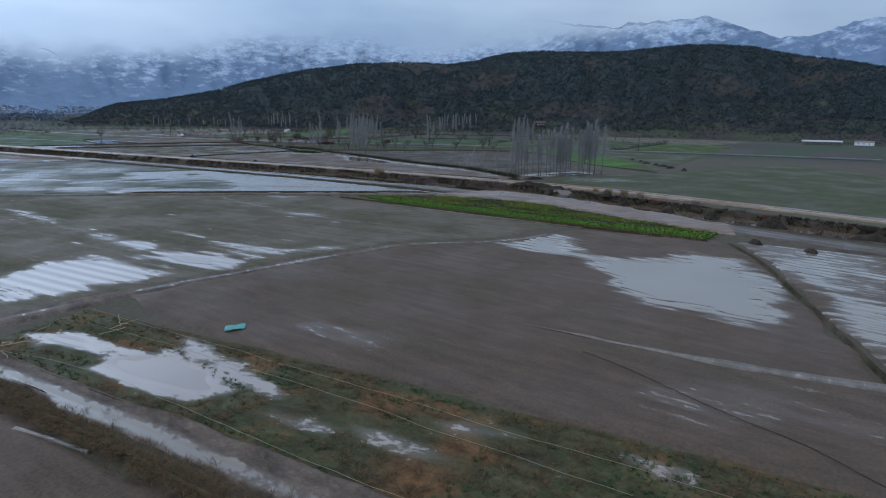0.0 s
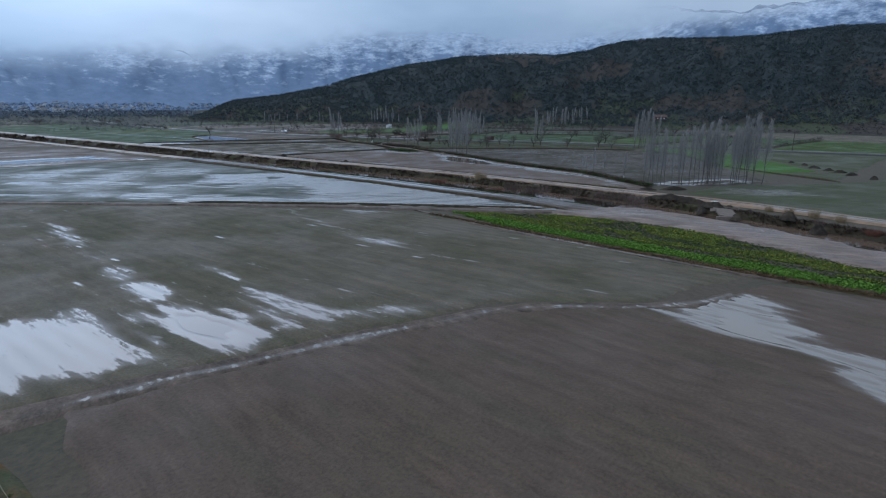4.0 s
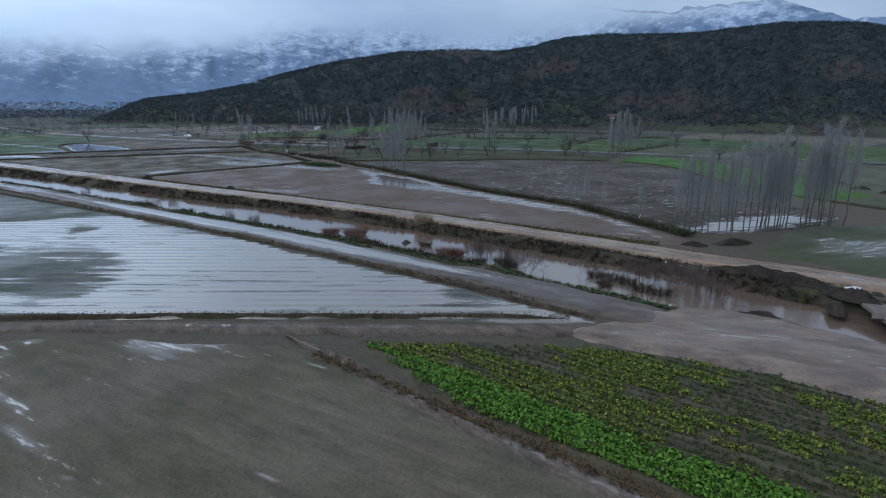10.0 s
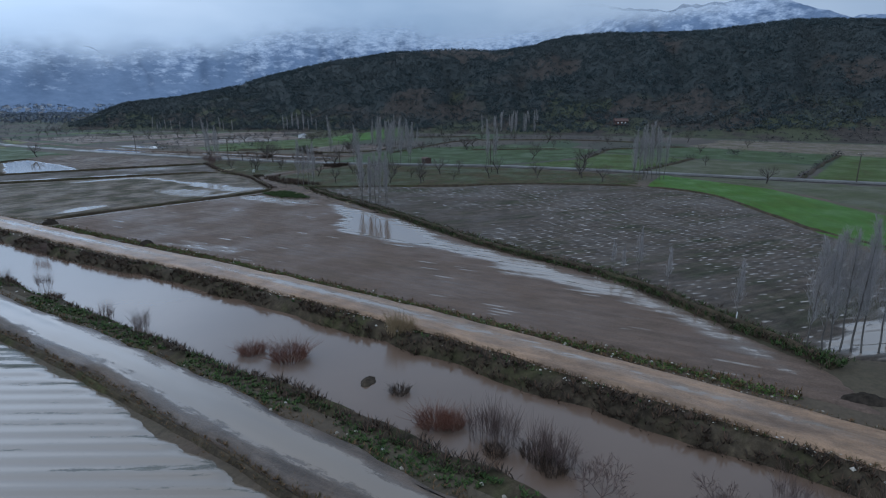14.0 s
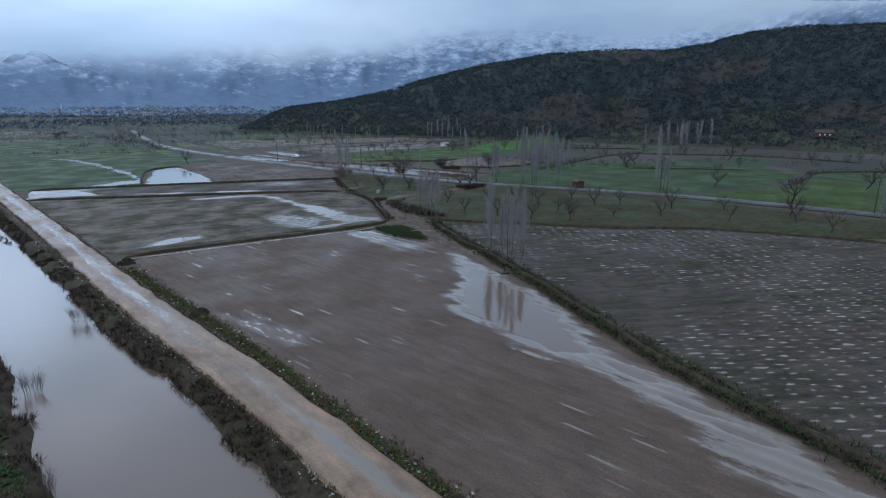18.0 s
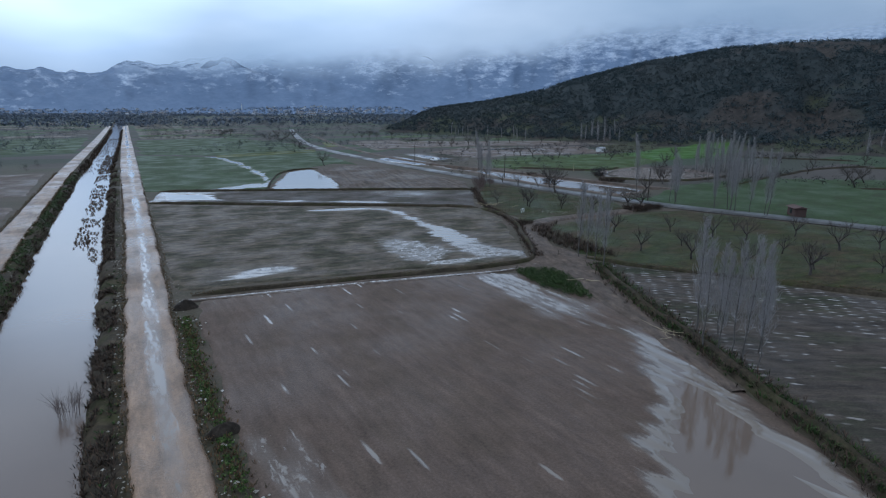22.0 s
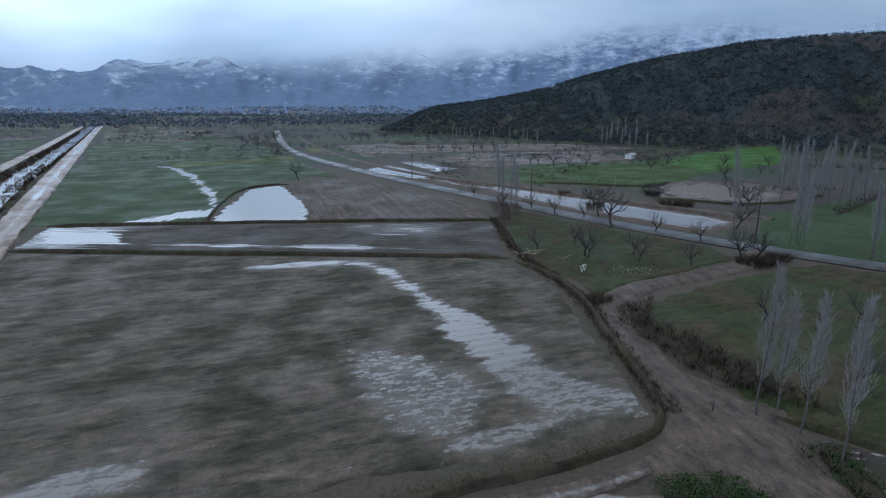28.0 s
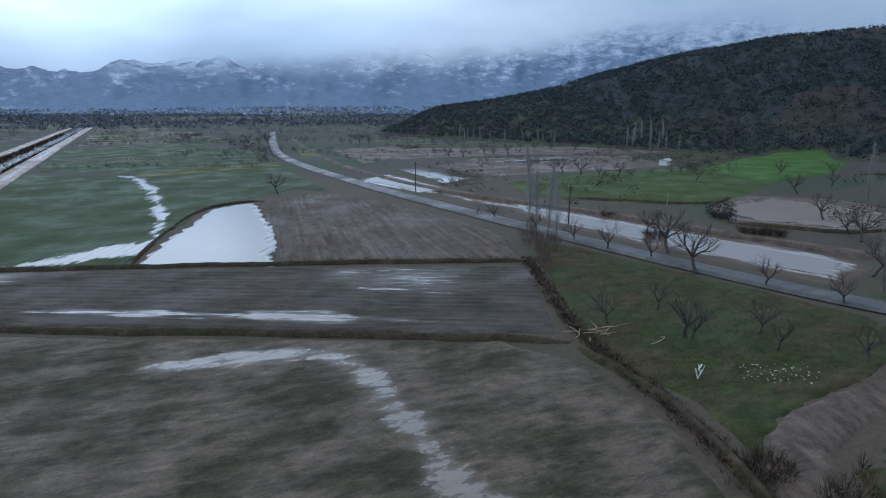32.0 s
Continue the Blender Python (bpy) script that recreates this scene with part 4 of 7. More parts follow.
field("green_fields_north", [(-22.4, 407), (18, 384), (62, 398), (66, 480), (30, 560), (-36.5, 545)], CROP, "distant green wheat field", angle=20, res=2.5, seed=16)
field("dark_field_east", [(22.4, 46.4), (26.4, 53.4), (30.6, 60.6), (33.8, 67.5), (35.6, 74), (37.2, 84), (40.6, 95), (44.4, 106), (48.4, 116), (51.6, 127), (54.6, 138), (58.6, 150), (61.8, 158.6), (75, 144), (83, 131), (100, 119), (113, 92), (109, 75), (91, 62), (72, 49), (48, 31), (36, 34.5), (24, 43.5)], DARKWET, "dark waterlogged field with glinting rows", soft=0.8, angle=-41, glint=(2.1, 1.0, 0.95, 0.19, 0.75), puddles=[[(24.4, 49), (34, 44.6), (44.4, 38.9), (44, 33), (33, 37.5), (24, 45)]], seed=17)
field("orchard_meadow", [(62, 163), (66, 155), (75, 146), (84, 134), (101, 121), (116, 95), (137, 100), (132, 140), (122, 163), (108, 189), (98, 190), (84, 188.5), (70, 186), (65, 178)], MEADOW, "grassy walnut orchard", angle=-40, seed=18, res=1.2)
field("green_corner", [(115, 92), (111, 76), (92, 62), (74, 49), (65, 35), (78, 27), (100, 42), (128, 66), (141, 96)], VIVID, "vivid green winter wheat", angle=30, seed=19, res=1.0)
field("triangle_meadow", [(67.5, 209), (69, 196), (67, 190), (72, 193), (84, 194.5), (98, 196.5), (101, 204), (97, 218), (88, 250), (80, 236)], MEADOW, "grassy triangle with young trees", angle=60, seed=20)
YELLOW = earth("yellow_grass", (0.060, 0.068, 0.014), (0.095, 0.100, 0.022), (0.050, 0.066, 0.018), stretch=3, contrast=0.5)
OLIVE = earth("olive_sprouts", (0.050, 0.054, 0.032), (0.078, 0.082, 0.050), (0.058, 0.070, 0.036), angle=-30, contrast=0.5)
field("roadside_flood", [(92, 306), (98.5, 276), (99, 254), (102.2, 239), (106, 222), (110, 211.5), (123, 216), (123, 228), (117, 244), (111, 266), (100, 306)], MUD_E, "flooded ground beside the asphalt road", angle=100, res=0.5, puddles=[[(94.5, 300), (100.5, 276), (101, 254), (104.2, 239), (108, 222), (111.6, 213.5), (121.5, 217.6), (121, 227), (115.5, 242), (109.6, 265), (99, 300)]], soft=0.8, water=MUDDYWATER, seed=21)
field("pond_meadow", [(132, 248), (148, 268), (168, 272), (182, 258), (176, 236), (146, 228)], MUD_E, "brown field drowned by a wide pond", angle=60, res=1.0, puddles=[[(136, 249), (148, 263), (165, 268), (175, 258), (170, 239), (146, 233)]], soft=1.0, water=SILT, seed=22)
field("green_meadow", [(112, 289), (125, 277), (145, 262), (198, 288), (234, 312), (220, 335), (150, 330), (118, 318)], GRASS, "green meadow by the pond", angle=30, res=2.0, seed=23)
WHEAT_SLOPE = [(197, 291), (207, 323), (255, 348), (290, 357), (305, 345), (280, 318), (240, 298)]
su, sv = np.meshgrid(np.arange(195, 330, 2.0), np.arange(285, 380, 2.0), indexing="ij")
sd = poly_dist(su, sv, WHEAT_SLOPE)
sz = np.maximum(hill_height(su, sv), 0.0) + 0.45 + np.minimum(0, sd) * 0.6
sf = grid_faces(*su.shape)
sf = sf[(sd.ravel()[sf] > -2.5).any(1)]
tagged(mesh_from("hill_foot_wheat", *compact(np.stack([su, sv, sz], -1).reshape(-1, 3), sf), VIVID), "vivid green wheat sloping up the hill foot", "field", kind="structure")
field("far_brown_plot", [(125, 335), (205, 338), (225, 385), (150, 400), (118, 372)], MUD_E, "far brown field with pools", angle=20, res=1.5, streak=0.12, puddles=[[(150, 372), (185, 376), (182, 384), (150, 382)]], seed=33)
field("far_pink_plot", [(100, 405), (160, 408), (235, 395), (260, 440), (150, 470), (98, 455)], MUD_E, "far bare field", angle=20, res=2.5, seed=34)
field("far_pool_plot", [(104, 318), (116, 322), (122, 330), (112, 372), (102, 366)], DARKWET, "far field with long pools", angle=100, res=1.2, streak=0.16, puddles=[[(106, 330), (112, 332), (108, 352), (104, 350)]], seed=35)
field("far_green_plot", [(240, 325), (290, 366), (300, 400), (240, 390), (215, 345)], MEADOW, "green plot under the hill", angle=20, res=2.5, seed=36)
field("far_fallow_plot", [(240, 395), (330, 400), (300, 470), (265, 440)], DRY, "pale fallow plot under the hill", angle=20, res=2.5, seed=37)
field("yellow_strip", [(13, 389), (36, 400), (66, 415), (63, 397), (36, 383), (16, 377)], YELLOW, "narrow yellow-green strip between wheat fields", angle=20, res=1.0, seed=42)
field("ploughed_plot_north", [(99, 478), (142, 490), (130, 422), (96, 394)], MUD, "dark brown ploughed plot across the road", angle=20, res=1.5, seed=43)
field("yellow_green_plot", [(76, 428), (82, 475), (92, 490), (88, 440)], YELLOW, "yellow-green plot by the road", angle=80, res=1.5, seed=25)
field("roadside_pools", [(79, 342), (90, 306), (99, 309), (94, 356)], MUD_E, "pools between road and track", angle=100, res=0.8, puddles=[[(80, 338), (91, 308), (97, 311), (93, 352)]], soft=1.0, seed=26)
field("wheat_east", [(130, 152), (122, 172), (114, 190), (109, 208), (118, 208), (140, 222), (178, 228), (230, 200), (225, 150), (180, 140)], CROP, "green wheat beyond the road", angle=20, res=1.5, seed=27)
field("fallow_east", [(139, 146), (146, 106), (200, 104), (205, 140), (182, 136)], GRASS, "bright green plot beyond the road", angle=20, res=1.5, seed=28)
field("ploughed_plot_east", [(146.8, 103), (153, 64), (198, 62), (199, 101)], OLIVE, "dull olive plot beyond the road", angle=20, res=1.5, seed=38)
field("wheat_plot_east", [(203, 101), (203, 62), (250, 60), (262, 118), (228, 146), (208, 140)], CROP, "green wheat plot below the hill", angle=20, res=1.5, seed=39)
field("grass_plot_east", [(154, 60), (163, 22), (240, 20), (250, 57)], GRASS, "grassy plot below the hill", angle=20, res=1.5, seed=40)
field("fallow_under_hill", [(245, 30), (265, 122), (330, 120), (330, 20)], DRY, "brown fallow below the hill", angle=80, res=2.5, seed=29)
field("south_wheat", [(16, 36), (30, 36), (60, 16), (120, -10), (60, -60), (-18, -55), (-4, -20), (6, 10), (13, 26)], OLIVE, "flat grey-green field beyond the canal", angle=-30, res=0.8, puddles=[[(18, 33), (28, 33), (36, 24), (30, 18), (22, 26)]], depths=(0.5,), soft=1.2, seed=30)
field("olive_corner", [(68, 33), (60, 20), (150, 20), (147, 58), (142, 94), (129, 64), (101, 39.5), (79, 24)], OLIVE, "olive field with small piles of soil", angle=30, res=1.2, seed=44)
PLOT_KINDS = [(CROP, "far strip of green wheat"), (MUD, "far strip of bare brown soil"), (MEADOW, "far strip of dull meadow"), (GRASS, "far strip of bright grass"), (DARKWET, "far waterlogged plot"), (CROP, "far strip of green wheat"), (DRY, "far pale fallow plot")]
plot_rng = np.random.default_rng(57)
for side, x_in, x_out in ((0, 14, 108), (1, -150, -16), (2, 135, 240)):
    y = (562, 604, 470)[side]
    while y < (1060, 1010, 640)[side]:
        depth = plot_rng.uniform(20, 46)
        x = x_in
        while x < x_out - 20:
            wide = plot_rng.uniform(36, 80)
            mat, words = PLOT_KINDS[plot_rng.integers(0, len(PLOT_KINDS))]
            quad = [(x, y), (min(x + wide, x_out), y + 2), (min(x + wide, x_out), y + depth - 1), (x, y + depth - 3)]
            quad = [(float(canal_x(q) + p) if side < 2 else p + (q - 470) * 0.1, q) for p, q in quad]
            if math.hypot(quad[1][0] - HC[0], quad[1][1] - HC[1]) < 520 or side < 2:
                field("far_plot", quad, mat, words, res=3.0, angle=10, amp=0.0, z=0.02, seed=int(x) % 16)
            x += wide + 3
        y += depth + 3
field("west_brown_field", [(-36, 268), (-60, 268), (-130, 262), (-140, 320), (-44, 330)], MUD, "bare brown field by the canal road", angle=95, res=1.6, seed=31)
field("west_green_field", [(-52, 430), (-150, 420), (-190, 560), (-70, 600)], CROP, "green field far along the canal", angle=95, res=3.0, seed=32)

WASH = earth("washed_mud", (0.125, 0.086, 0.066), (0.190, 0.134, 0.106), (0.150, 0.106, 0.084), angle=110, stretch=4, rough=0.5, gloss=0.25)
field("washed_ground", [(-19, 43), (-15, 40.5), (-9, 38), (-7.5, 32), (-9, 22), (-13, 8), (-19.5, -8), (-26, -11), (-26, -4), (-22, 8), (-18.2, 20), (-17.6, 30), (-19, 38)], WASH, "pale mud washed over the broken track", z=0.24, angle=110, res=0.3, edge=1.6, puddles=[[(-18, 41), (-10, 37), (-9, 30), (-12, 18), (-15, 14), (-15, 26)]], depths=(0.40,), soft=1.2, seed=41)

strip("road_puddle", [(-102.5, 13.4), (-102.0, 10.8), (-101.5, 8.2)], (0.05, 0.3, 0.06), WATER, "puddle at the edge of the grey field", "water", z=0.03, crown=0.0, wobble=0.5, skirt=0.2, seed=21)

HEAD_LINE, HEAD_SIDE, HEAD_RUN = along([(-99, 32), (-88.5, 30.8), (-83.8, 30.1), (-78.5, 28.4), (-71.8, 26.8), (-64, 24), (-57.7, 22.3), (-52.9, 16.8), (-48.2, 12.0), (-42, 10.6)], 4.0)
HEAD_HALF = np.interp(HEAD_RUN, [0, 30, 50, HEAD_RUN[-1]], [1.1, 0.9, 0.7, 0.3])[:, None]
head_edge = [tuple(p) for p in HEAD_LINE + HEAD_SIDE * HEAD_HALF] + [tuple(p) for p in (HEAD_LINE - HEAD_SIDE * HEAD_HALF)[::-1]]
head_pool = [tuple(p) for p in HEAD_LINE + HEAD_SIDE * HEAD_HALF * 0.5] + [tuple(p) for p in (HEAD_LINE - HEAD_SIDE * HEAD_HALF * 0.2)[::-1]]
field("headland_track", head_edge, PATHMUD, "wet muddy headland track between fields", z=0.035, angle=-20, amp=0.0, res=0.2, edge=0.6, puddles=[head_pool], depths=(0.60,), soft=0.35, seed=45)
strip("headland_edge", [(-33.2, 60.5), (-33.6, 54), (-34.3, 46), (-35.0, 36), (-35.2, 22), (-34.9, 8)], (0.2, 1.7, 1.8, 1.2, 0.3), PATHMUD, "pale muddy furrow beside the green strip", "road", z=0.01, crown=0.02, wobble=0.6, seed=24, damp=0.5, cols=13)
field("lane_junction", [(46.5, 161.6), (52, 162.8), (54.8, 167), (57, 171.4), (60.2, 172), (61.6, 166), (60, 158.5), (56.8, 150.5), (53.4, 140.5), (50.4, 131), (48.4, 127), (48.0, 133), (50.2, 143), (52.6, 151.5), (53.8, 158.4), (50, 160.6)], PATHMUD, "broad trampled mud where the lane forks", z=0.03, angle=75, amp=0.0, res=0.3, edge=0.9, puddles=[ribbon([(58.5, 170), (57, 165), (54.5, 158)], 1.0)], depths=(0.5,), soft=0.5, seed=46)
strip("bank_track", [(3.5, 164.2), (26.7, 163.0), (42, 161.2), (48, 161.0), (53, 162.6)], (1.0, 2.2, 2.4, 2.0, 1.0), PATHMUD, "wet wheel tracks along the field bank", "road", z=0.0, crown=0.02, wobble=0.5, rut=0.05, seed=23, damp=0.62, cols=17)

# ---- banks and verges ----
ridge("field_bank", [(4.6, 166.3), (26.7, 165.2), (42, 163.6), (51, 164.0), (53.8, 165.6), (55.2, 169)], 1.1, 0.35, BANK, "low dark earth bank between fields", seed=1)
ridge("field_bank", [(-5.7, 245), (26.4, 229.8), (50, 219), (66.5, 210.5)], 1.3, 0.45, BANK, "low dark earth bank between fields", seed=2)
ridge("field_bank", [(-4.5, 265.5), (29, 255.2), (55, 246.5), (79, 237.6)], 1.2, 0.45, BANK, "low dark earth bank between fields", seed=3)
ridge("field_bank", [(23.6, 257.8), (27, 280), (33, 303), (40, 310), (48, 311)], 1.0, 0.4, BANK, "curved earth bank round the pond", seed=4)
ridge("lane_bank", [(20.4, 46), (22.4, 49.4), (25.2, 54.6), (29.4, 61.6), (32.4, 67.5), (34.3, 74), (35.6, 83), (38.8, 94), (42.4, 105), (46, 114), (48.4, 121), (50.8, 129), (53.6, 140), (57.4, 151), (60.5, 158)], 2.2, 0.6, BANK, "overgrown dark bank beside the lane", seed=5)
ridge("ditch_bank", [(66.8, 209), (67, 197), (63.6, 187), (58.9, 176.5), (54.6, 166)], 1.5, 0.55, BANK, "dark muddy bank round the field corner", seed=6)
ridge("orchard_bank", [(61.5, 162.5), (66, 153.5), (75, 144.8), (83, 133), (100, 120), (113, 93)], 1.2, 0.4, BANK, "weedy bank along the orchard", seed=7)
ridge("track_verge", [(-15.6, 44), (-15.4, 62), (-16.5, 92), (-19.3, 122), (-25, 170)], 0.9, 0.18, BANK, "dark wet verge of the canal road", seed=8)
ridge("track_verge", [(-17, 45.5), (-31, 64.5), (-44, 80.5), (-55, 93)], 0.9, 0.22, BANK, "dark edge of the farm track", seed=9)
ridge("strip_verge", [(-33.9, 56), (-34.3, 44), (-34.4, 20), (-33.8, -8)], 0.8, 0.14, RUST, "russet dead-grass edge of the green strip", seed=10)
ridge("ditch_edge", [(-33, -10.5), (-41, -14.9), (-55, -19.4), (-68, -23.4), (-84, -28.4)], 0.7, 0.16, BANK, "straight dark ditch edge", seed=11)
ridge("lane_verge", [(-102.4, 34), (-101.6, 18), (-100.9, 9.8), (-100.3, 1), (-98.4, -30)], 1.1, 0.25, RUST, "russet dead-grass verge of the lane", seed=12)
ridge("wheat_edge", [(114, 91.5), (110.5, 75.2), (91.5, 61.6), (73, 48.6), (58, 19)], 0.9, 0.25, BANK, "dark edge of the wheat", seed=14)
ridge("pool_bank", [(92, 312), (101, 290), (111, 268), (117.3, 246), (123.5, 230), (128.5, 216)], 1.6, 0.6, PATHMUD, "reddish earth bank of a dug ditch", seed=15)
ridge("pool_bank", [(120, 286), (133, 274), (146, 264), (160, 272)], 1.8, 0.5, BANK, "dark earth bank by the pond", seed=16)
ridge("pool_bank", [(131, 247), (146, 227), (178, 235)], 1.6, 0.5, BANK, "dark earth bank by the pond", seed=17)
HEDGES = [[(150, 214), (189, 227), (230, 240), (258, 236)], [(251, 234), (268, 212), (284, 188), (281, 148)], [(246, 292), (262, 276), (280, 254)], [(184, 197), (200, 180), (214, 163)], [(206, 141), (226, 148), (262, 120)], [(146, 104), (172, 103), (202, 102)], [(182, 137), (204, 141)], [(153, 62), (200, 61), (250, 58)]]
for k, pts in enumerate(HEDGES):
    ridge("hedge_bank", pts, 1.8, 0.5, BANK, "dark weedy bank between far plots", step=2.0, seed=20 + k)
strip("dirt_road_north", [(98, 610), (88, 480), (85, 408), (88.5, 350), (94.5, 316), (103.5, 292), (113.5, 269), (120, 248), (127, 228), (133, 216)], 3.2, PATHMUD, "reddish dirt road beside the drain", "road", z=0.15, seed=18)

# ---- plant and stone builders ----
def colour_by_island(name, stops, rough=0.8, sub=0.0):
    m, n, l, b = nodes_of(name)
    g = n.new("ShaderNodeNewGeometry")
    l.new(ramp_node(n, l, g.outputs["Random Per Island"], stops), b.inputs["Base Color"])
    b.inputs["Roughness"].default_value = rough
    b.inputs["Specular IOR Level"].default_value = 0.2
    return m


def bark(name, a, c):
    m, n, l, b = nodes_of(name)
    l.new(ramp_node(n, l, noise_node(n, l, position(n, l, 0, (1, 1, 4)), 6, 4), [(0.3, a), (0.7, c)]), b.inputs["Base Color"])
    b.inputs["Roughness"].default_value = 0.9
    return m


POPLAR_BARK = bark("poplar_bark", (0.060, 0.052, 0.046), (0.13, 0.115, 0.10))
POPLAR_TWIG = bark("poplar_twigs", (0.23, 0.215, 0.21), (0.36, 0.34, 0.335))
DARK_BARK = bark("walnut_bark", (0.035, 0.028, 0.024), (0.075, 0.062, 0.052))
DARK_TWIG = bark("walnut_twigs", (0.045, 0.036, 0.031), (0.085, 0.070, 0.060))
RED_TWIG = bark("russet_stems", (0.10, 0.035, 0.022), (0.18, 0.070, 0.040))
TAN_STEM = bark("reed_stems", (0.20, 0.14, 0.075), (0.32, 0.23, 0.13))
PALE_WOOD = bark("peeled_branches", (0.30, 0.24, 0.15), (0.46, 0.38, 0.25))
LEAF = colour_by_island("green_leaves", [(0.0, (0.016, 0.034, 0.010)), (0.6, (0.032, 0.062, 0.016)), (1.0, (0.060, 0.085, 0.026))])
LEAF_DULL = colour_by_island("dull_grass", [(0.0, (0.036, 0.044, 0.018)), (0.6, (0.058, 0.062, 0.028)), (1.0, (0.088, 0.080, 0.044))])
LEAF_BRIGHT = colour_by_island("bright_leaves", [(0.0, (0.042, 0.105, 0.012)), (0.6, (0.078, 0.165, 0.020)), (1.0, (0.125, 0.215, 0.028))])
LEAF_VERGE = colour_by_island("verge_leaves", [(0.0, (0.036, 0.070, 0.018)), (0.6, (0.070, 0.120, 0.030)), (1.0, (0.12, 0.16, 0.055))])
# distance haze is put into this branch colour: paler and bluer
HAZE_WOOD = colour_by_island("hazed_branches", [(0.0, (0.075, 0.095, 0.120)), (0.6, (0.110, 0.132, 0.162)), (1.0, (0.150, 0.170, 0.200))], 0.95)
LEAF_YELLOW = colour_by_island("yellow_flowering", [(0.0, (0.050, 0.074, 0.017)), (0.55, (0.092, 0.125, 0.023)), (0.82, (0.150, 0.170, 0.028)), (1.0, (0.25, 0.23, 0.032))])
LEAF_LOW = colour_by_island("stunted_leaves", [(0.0, (0.028, 0.040, 0.016)), (0.7, (0.050, 0.066, 0.020)), (1.0, (0.085, 0.100, 0.028))])
DEADGRASS = colour_by_island("dry_grass", [(0.0, (0.030, 0.034, 0.014)), (0.3, (0.060, 0.045, 0.022)), (0.65, (0.105, 0.056, 0.028)), (1.0, (0.15, 0.090, 0.045))])
BRAMBLE = colour_by_island("bramble", [(0.0, (0.022, 0.018, 0.014)), (0.6, (0.052, 0.036, 0.026)), (1.0, (0.090, 0.052, 0.034))])
def hazed_hill_foliage():
    """Scrub crowns: every leaf differs a little, whole stands differ more; haze blue is mixed into both colours."""
    m, n, l, b = nodes_of("hazed_hill_foliage")
    g = n.new("ShaderNodeNewGeometry")
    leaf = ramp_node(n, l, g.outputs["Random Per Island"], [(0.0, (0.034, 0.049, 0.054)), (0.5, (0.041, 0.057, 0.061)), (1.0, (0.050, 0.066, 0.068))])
    light_leaf = ramp_node(n, l, g.outputs["Random Per Island"], [(0.0, (0.050, 0.062, 0.065)), (0.5, (0.059, 0.071, 0.072)), (1.0, (0.070, 0.079, 0.078))])
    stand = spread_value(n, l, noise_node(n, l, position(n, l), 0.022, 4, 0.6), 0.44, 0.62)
    l.new(mix_node(n, l, stand, leaf, light_leaf), b.inputs["Base Color"])
    b.inputs["Roughness"].default_value, b.inputs["Specular IOR Level"].default_value = 0.95, 0.1
    return m


HAZED_HILL_LEAF = hazed_hill_foliage()
FAR_WOOD = colour_by_island("far_branches", [(0.0, (0.024, 0.024, 0.024)), (0.6, (0.048, 0.046, 0.046)), (1.0, (0.085, 0.078, 0.074))], 0.95)
STONE = colour_by_island("pale_stones", [(0.0, (0.20, 0.18, 0.15)), (0.7, (0.36, 0.33, 0.28)), (1.0, (0.44, 0.42, 0.39))])
HEAP = earth("dug_earth", (0.020, 0.016, 0.013), (0.045, 0.036, 0.029), (0.055, 0.044, 0.034), stretch=1.2, grain=3, rough=0.85)


def tubes(segs, sides=4):
    """Tapered tubes for many segments (start, end, start radius, end radius)."""
    s = np.array(segs, float)
    p0, p1, r0, r1 = s[:, 0:3], s[:, 3:6], s[:, 6], s[:, 7]
    d = p1 - p0
    d /= np.linalg.norm(d, axis=1)[:, None] + 1e-9
    ref = np.where(np.abs(d[:, 2:3]) > 0.9, np.array([[1.0, 0, 0]]), np.array([[0, 0, 1.0]]))
    a = np.cross(d, ref)
    a /= np.linalg.norm(a, axis=1)[:, None] + 1e-9
    b = np.cross(d, a)
    ang = np.arange(sides) * 2 * math.pi / sides
    ring = a[:, None, :] * np.cos(ang)[None, :, None] + b[:, None, :] * np.sin(ang)[None, :, None]
    v = np.concatenate([p0[:, None] + ring * r0[:, None, None], p1[:, None] + ring * r1[:, None, None]], 1)
    k = np.arange(sides)
    f = np.stack([k, (k + 1) % sides, (k + 1) % sides + sides, k + sides], 1)
    faces = (f[None] + (np.arange(len(s)) * sides * 2)[:, None, None]).reshape(-1, 4)
    return v.reshape(-1, 3), faces


def part_mesh(name, v, f, mat, parent, label=""):
    ob = mesh_from(name, v, f, mat, True, parent)
    if label:
        ob["label"] = label
    return ob


